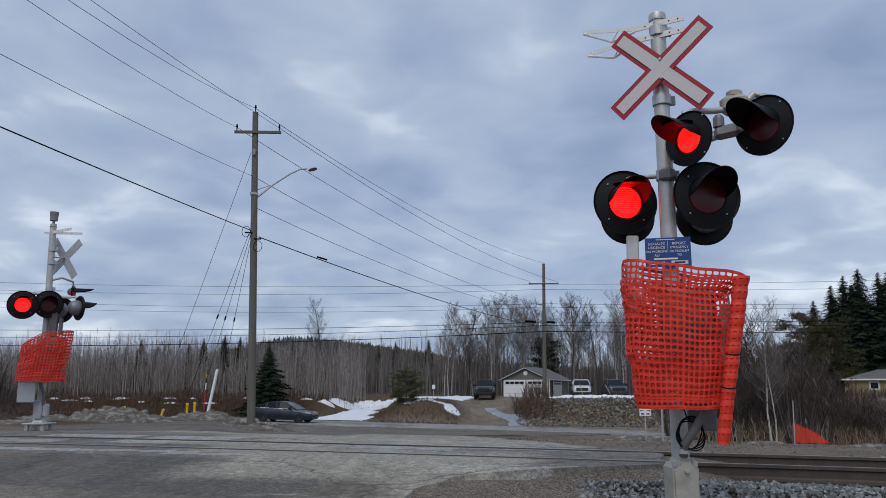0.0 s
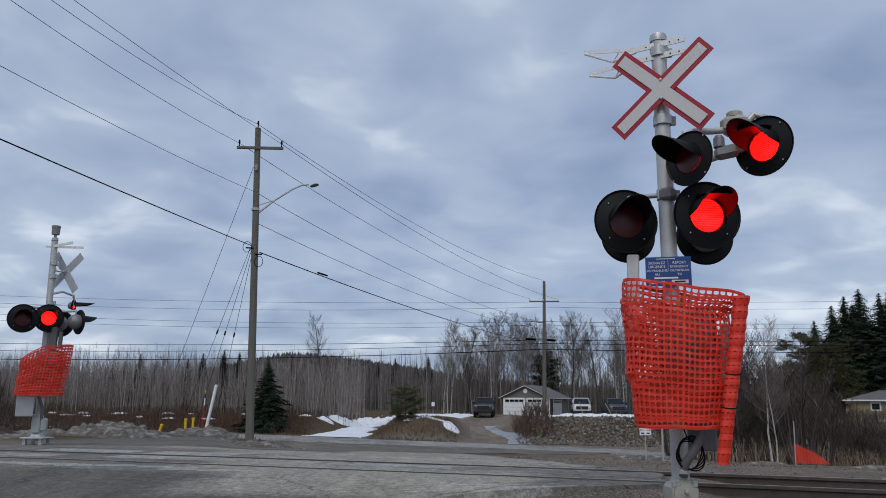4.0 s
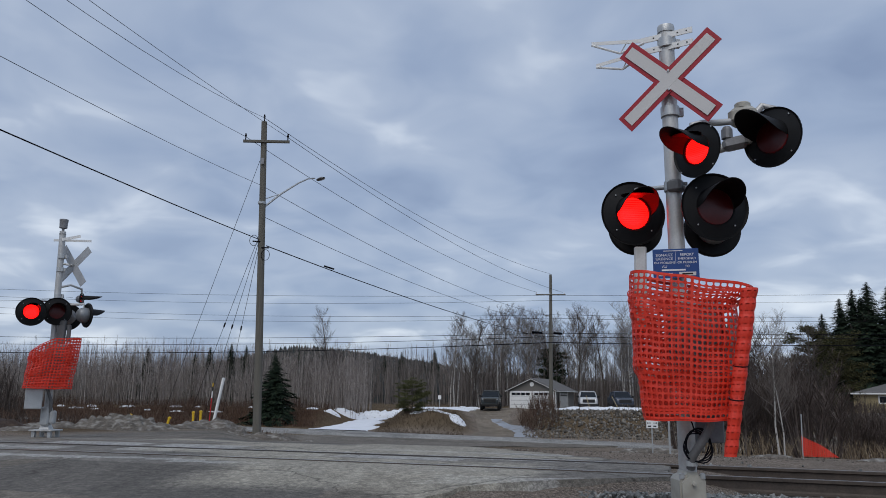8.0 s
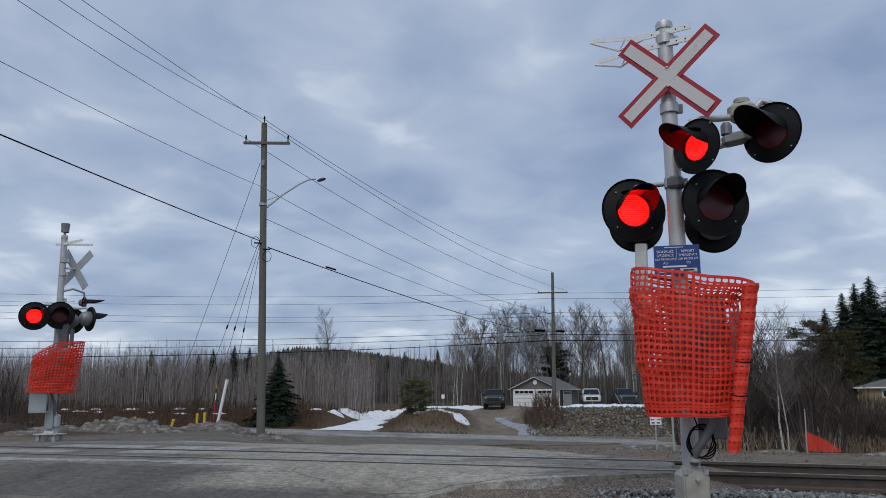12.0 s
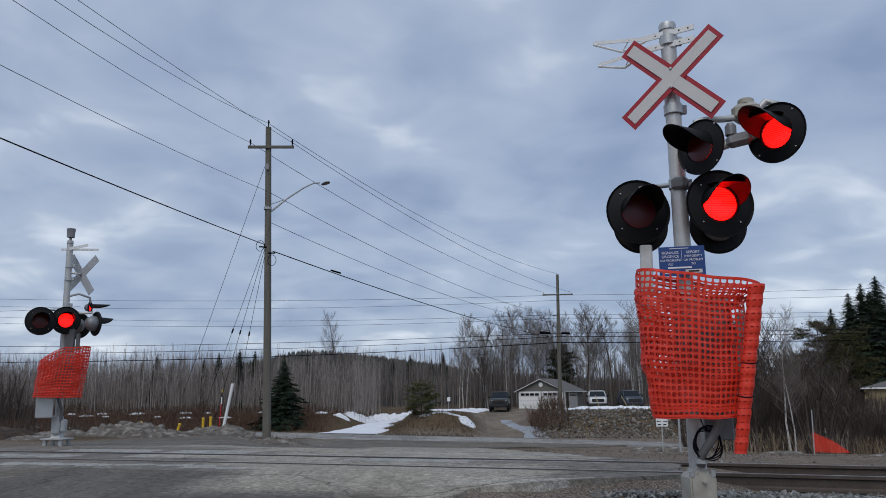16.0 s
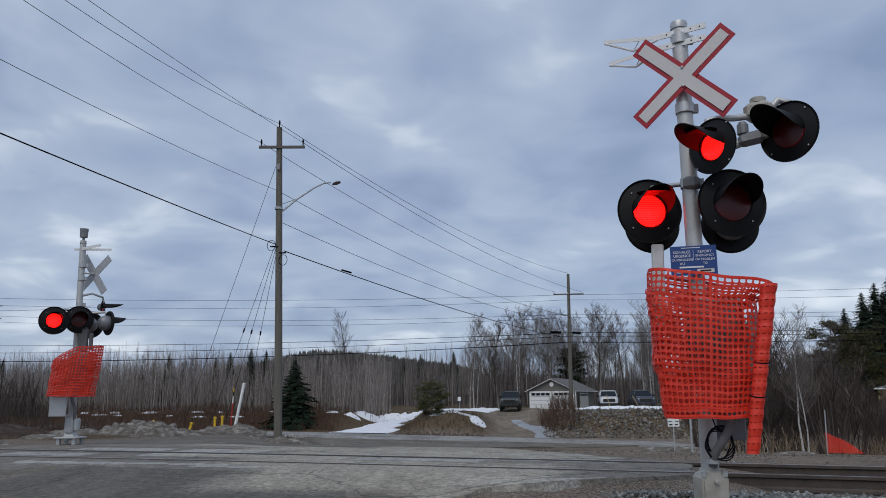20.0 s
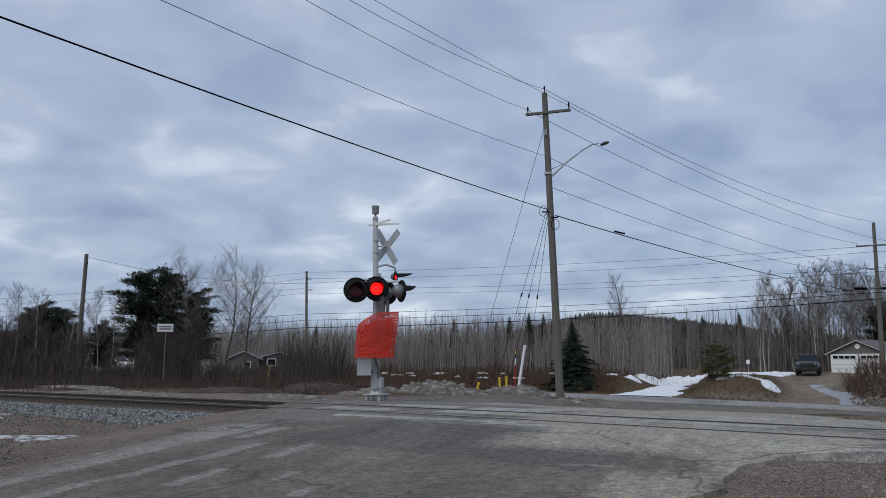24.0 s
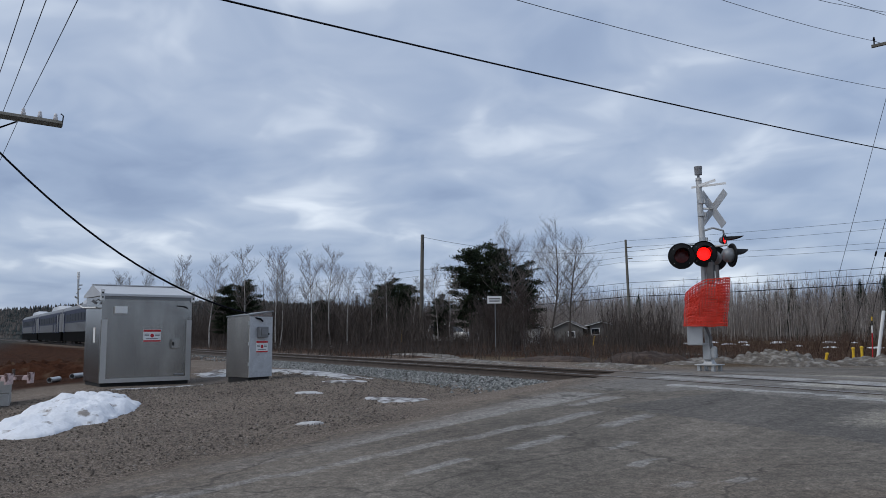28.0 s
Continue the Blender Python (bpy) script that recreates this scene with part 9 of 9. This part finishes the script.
    for k in range(22):
        x = -62 + 36 * rng.random()
        y = 34 - 0.25 * (x + 30) + rng.uniform(0, 9)
        plant("bare_bush", bush[k % 3], x, y, "tangled dark brown leafless bush beyond the track", "bush", "bushes beyond the track", rng.uniform(0, 360), rng.uniform(0.6, 1.0))
    # left of the crossing, beyond the track
    for x, y, s, v in ((-53.5, 29.0, 0.80, 0), (-51.5, 30.5, 0.86, 1), (-49.2, 32.0, 0.84, 2), (-50.5, 33.2, 0.76, 3), (-45.8, 32.8, 0.80, 0), (-44.5, 33.5, 0.82, 1), (-42.0, 33.0, 0.62, 2), (-46.5, 38.6, 0.74, 3), (-45.2, 39.2, 0.70, 2), (-42.6, 39.5, 0.62, 0), (-41.0, 40.6, 0.72, 1), (-40.4, 41.2, 0.66, 3), (-60.5, 30.0, 0.85, 2), (-64, 31.5, 0.7, 0), (-69, 31, 0.8, 3), (-72, 30, 0.75, 1), (-79, 33, 0.85, 2)):
        plant("birch", birch[v], x, y, "slender leafless birch with a pale trunk beyond the track", "tree", "birches beyond the track", rng.uniform(0, 360), s * 0.8)
    for x, y, s in ((-41.2, 44.4, 1.10), (-40.0, 45.6, 1.14), (-38.9, 47.5, 0.95)):
        plant("pine", pine[int(-x) % 2], x, y, "large dark pine beyond the railway track", "pine tree", "pines beyond the track", rng.uniform(0, 360), s * 0.86, "crown")
    for x, y, s in ((-36.2, 47.6, 1.00), (-35.0, 48.6, 0.92), (-38.0, 46.4, 0.98)):
        plant("broad_tree", broad[int(-x) % 2], x, y, "wide leafless tree with fine branches beside the pine", "tree", "wide bare trees", rng.uniform(0, 360), s * 0.83)
    for x, y, s in ((-56.3, 33.5, 0.64), (-57.6, 32.6, 0.60), (-47.0, 43.0, 0.62), (-46.0, 41.5, 0.58), (-48.0, 41.8, 0.66), (-49.6, 42.4, 0.60), (-51.0, 37.5, 0.45), (-44.0, 44.0, 0.5)):
        plant("pine", pine[int(-x) % 2], x, y, "dark pine in the thicket beyond the track", "pine tree", "pines in the thicket", rng.uniform(0, 360), s, "crown")
    for k in range(14):
        x = -34 + 1.8 * k + rng.uniform(-0.8, 0.8)
        plant("aspen", aspen[k % 3], x, rng.uniform(78, 100) + 0.15 * (-x), "leafless grey-barked tree in the sapling belt", "tree", "trees in the belt", rng.uniform(0, 360), rng.uniform(0.45, 0.66))


def build_rock_bank():
    """Broken rock tipped down the bank above the highway."""
    rng = np.random.default_rng(17)
    base = np.array([(1, 0, 0), (-1, 0, 0), (0, 1, 0), (0, -1, 0), (0, 0, 1), (0, 0, -1)], float)
    tri = np.array([(0, 2, 4), (2, 1, 4), (1, 3, 4), (3, 0, 4), (2, 0, 5), (1, 2, 5), (3, 1, 5), (0, 3, 5)])
    bank = thing("rock_bank", Matrix(), "bank of broken grey-brown rock above the highway", "rock bank", kind="structure")
    shared = []
    for k in range(5):
        v = base * rng.uniform(0.6, 1.25, (6, 1)) + rng.normal(0, 0.12, (6, 3))
        shared.append(np_mesh("rock", v, tri, M_ROCKONE))
    vs, ts, one = [], [], 0
    for i in range(6500):
        x = rng.uniform(6.2, 46)
        hd = rng.uniform(4.6, 11.0)
        y = float(highway_y(x)) + hd
        if x < 7.4 and hd > 8:
            continue
        r = 0.06 + 0.13 * rng.random() ** 1.2
        p = np.array([x, y, gz(x, y) + r * 0.25])
        if one < 290 and x < 13.5 and r > 0.12:
            one += 1
            ob = new("rock", shared[i % 5])
            ob.parent = bank
            ob.matrix_basis = Matrix.LocRotScale(Vector(p), Euler(rng.uniform(0, 6.28, 3)), Vector((r * 1.2, r, r * 0.8)))
            continue
        rot = np.array(Euler(rng.uniform(0, 6.28, 3)).to_matrix())
        v = (base * rng.uniform(0.6, 1.3, (6, 1)) * r) @ rot.T + p
        ts.append(tri + 6 * len(vs))
        vs.append(v)
    ob = part("loose_rocks", np_mesh("loose_rocks", np.concatenate(vs), np.concatenate(ts), M_ROCK), None, bank)
    tagged(ob, "loose broken rock", kind="stuff")


build_woods()
build_trees()
build_rock_bank()


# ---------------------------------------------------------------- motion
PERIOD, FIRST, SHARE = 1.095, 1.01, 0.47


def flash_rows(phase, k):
    """The added shutters fold up under their hoods in turn, so the steady lamps seem to flash."""
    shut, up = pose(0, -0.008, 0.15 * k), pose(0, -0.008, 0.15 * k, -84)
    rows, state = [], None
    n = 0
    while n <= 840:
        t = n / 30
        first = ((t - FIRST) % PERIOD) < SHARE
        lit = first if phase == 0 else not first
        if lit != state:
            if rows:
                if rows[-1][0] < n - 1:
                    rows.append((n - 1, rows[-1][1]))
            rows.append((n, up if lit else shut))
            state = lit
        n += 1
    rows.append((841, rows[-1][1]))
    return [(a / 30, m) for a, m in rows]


def track_pose(x):
    p, d, n = track_frame(x)
    return pose(p.x, p.y, RAIL_TOP, 0, 0, math.degrees(math.atan2(d.y, d.x)))


def motions():
    for flash_shutter, phase, k in FLASH_SHUTTERS:
        walk(flash_shutter, flash_rows(phase, k))
    walk(SEDAN, [(t, highway_pose(-11.27 + 29.6 * t)) for t in (0.0, 0.4, 0.8, 1.5, 3.0, 5.0, 6.5)] + [(28.0, highway_pose(-11.27 + 29.6 * 6.5))])
    walk(TRUCK, [(0.0, highway_pose(-190.0)), (2.0, highway_pose(-134.0))] + [(t, highway_pose(-4.25 + 28.8 * (t - 6.5))) for t in (4.0, 5.5, 6.0, 6.5, 7.0, 8.0, 10.0, 12.0)] + [(28.0, highway_pose(156.0))])
    for k, car in enumerate(TRAIN):
        rows = []
        for t in [0.0, 5.0, 10.0, 15.0, 20.0, 23.0, 24.0, 25.0, 26.0, 26.5, 27.0, 27.5, 28.0]:
            nose = -98.0 + 23.5 * (t - 26.5)
            rows.append((t, track_pose(nose - (13.0 + 26.0 * k) * 0.976)))
        walk(car, rows)


motions()
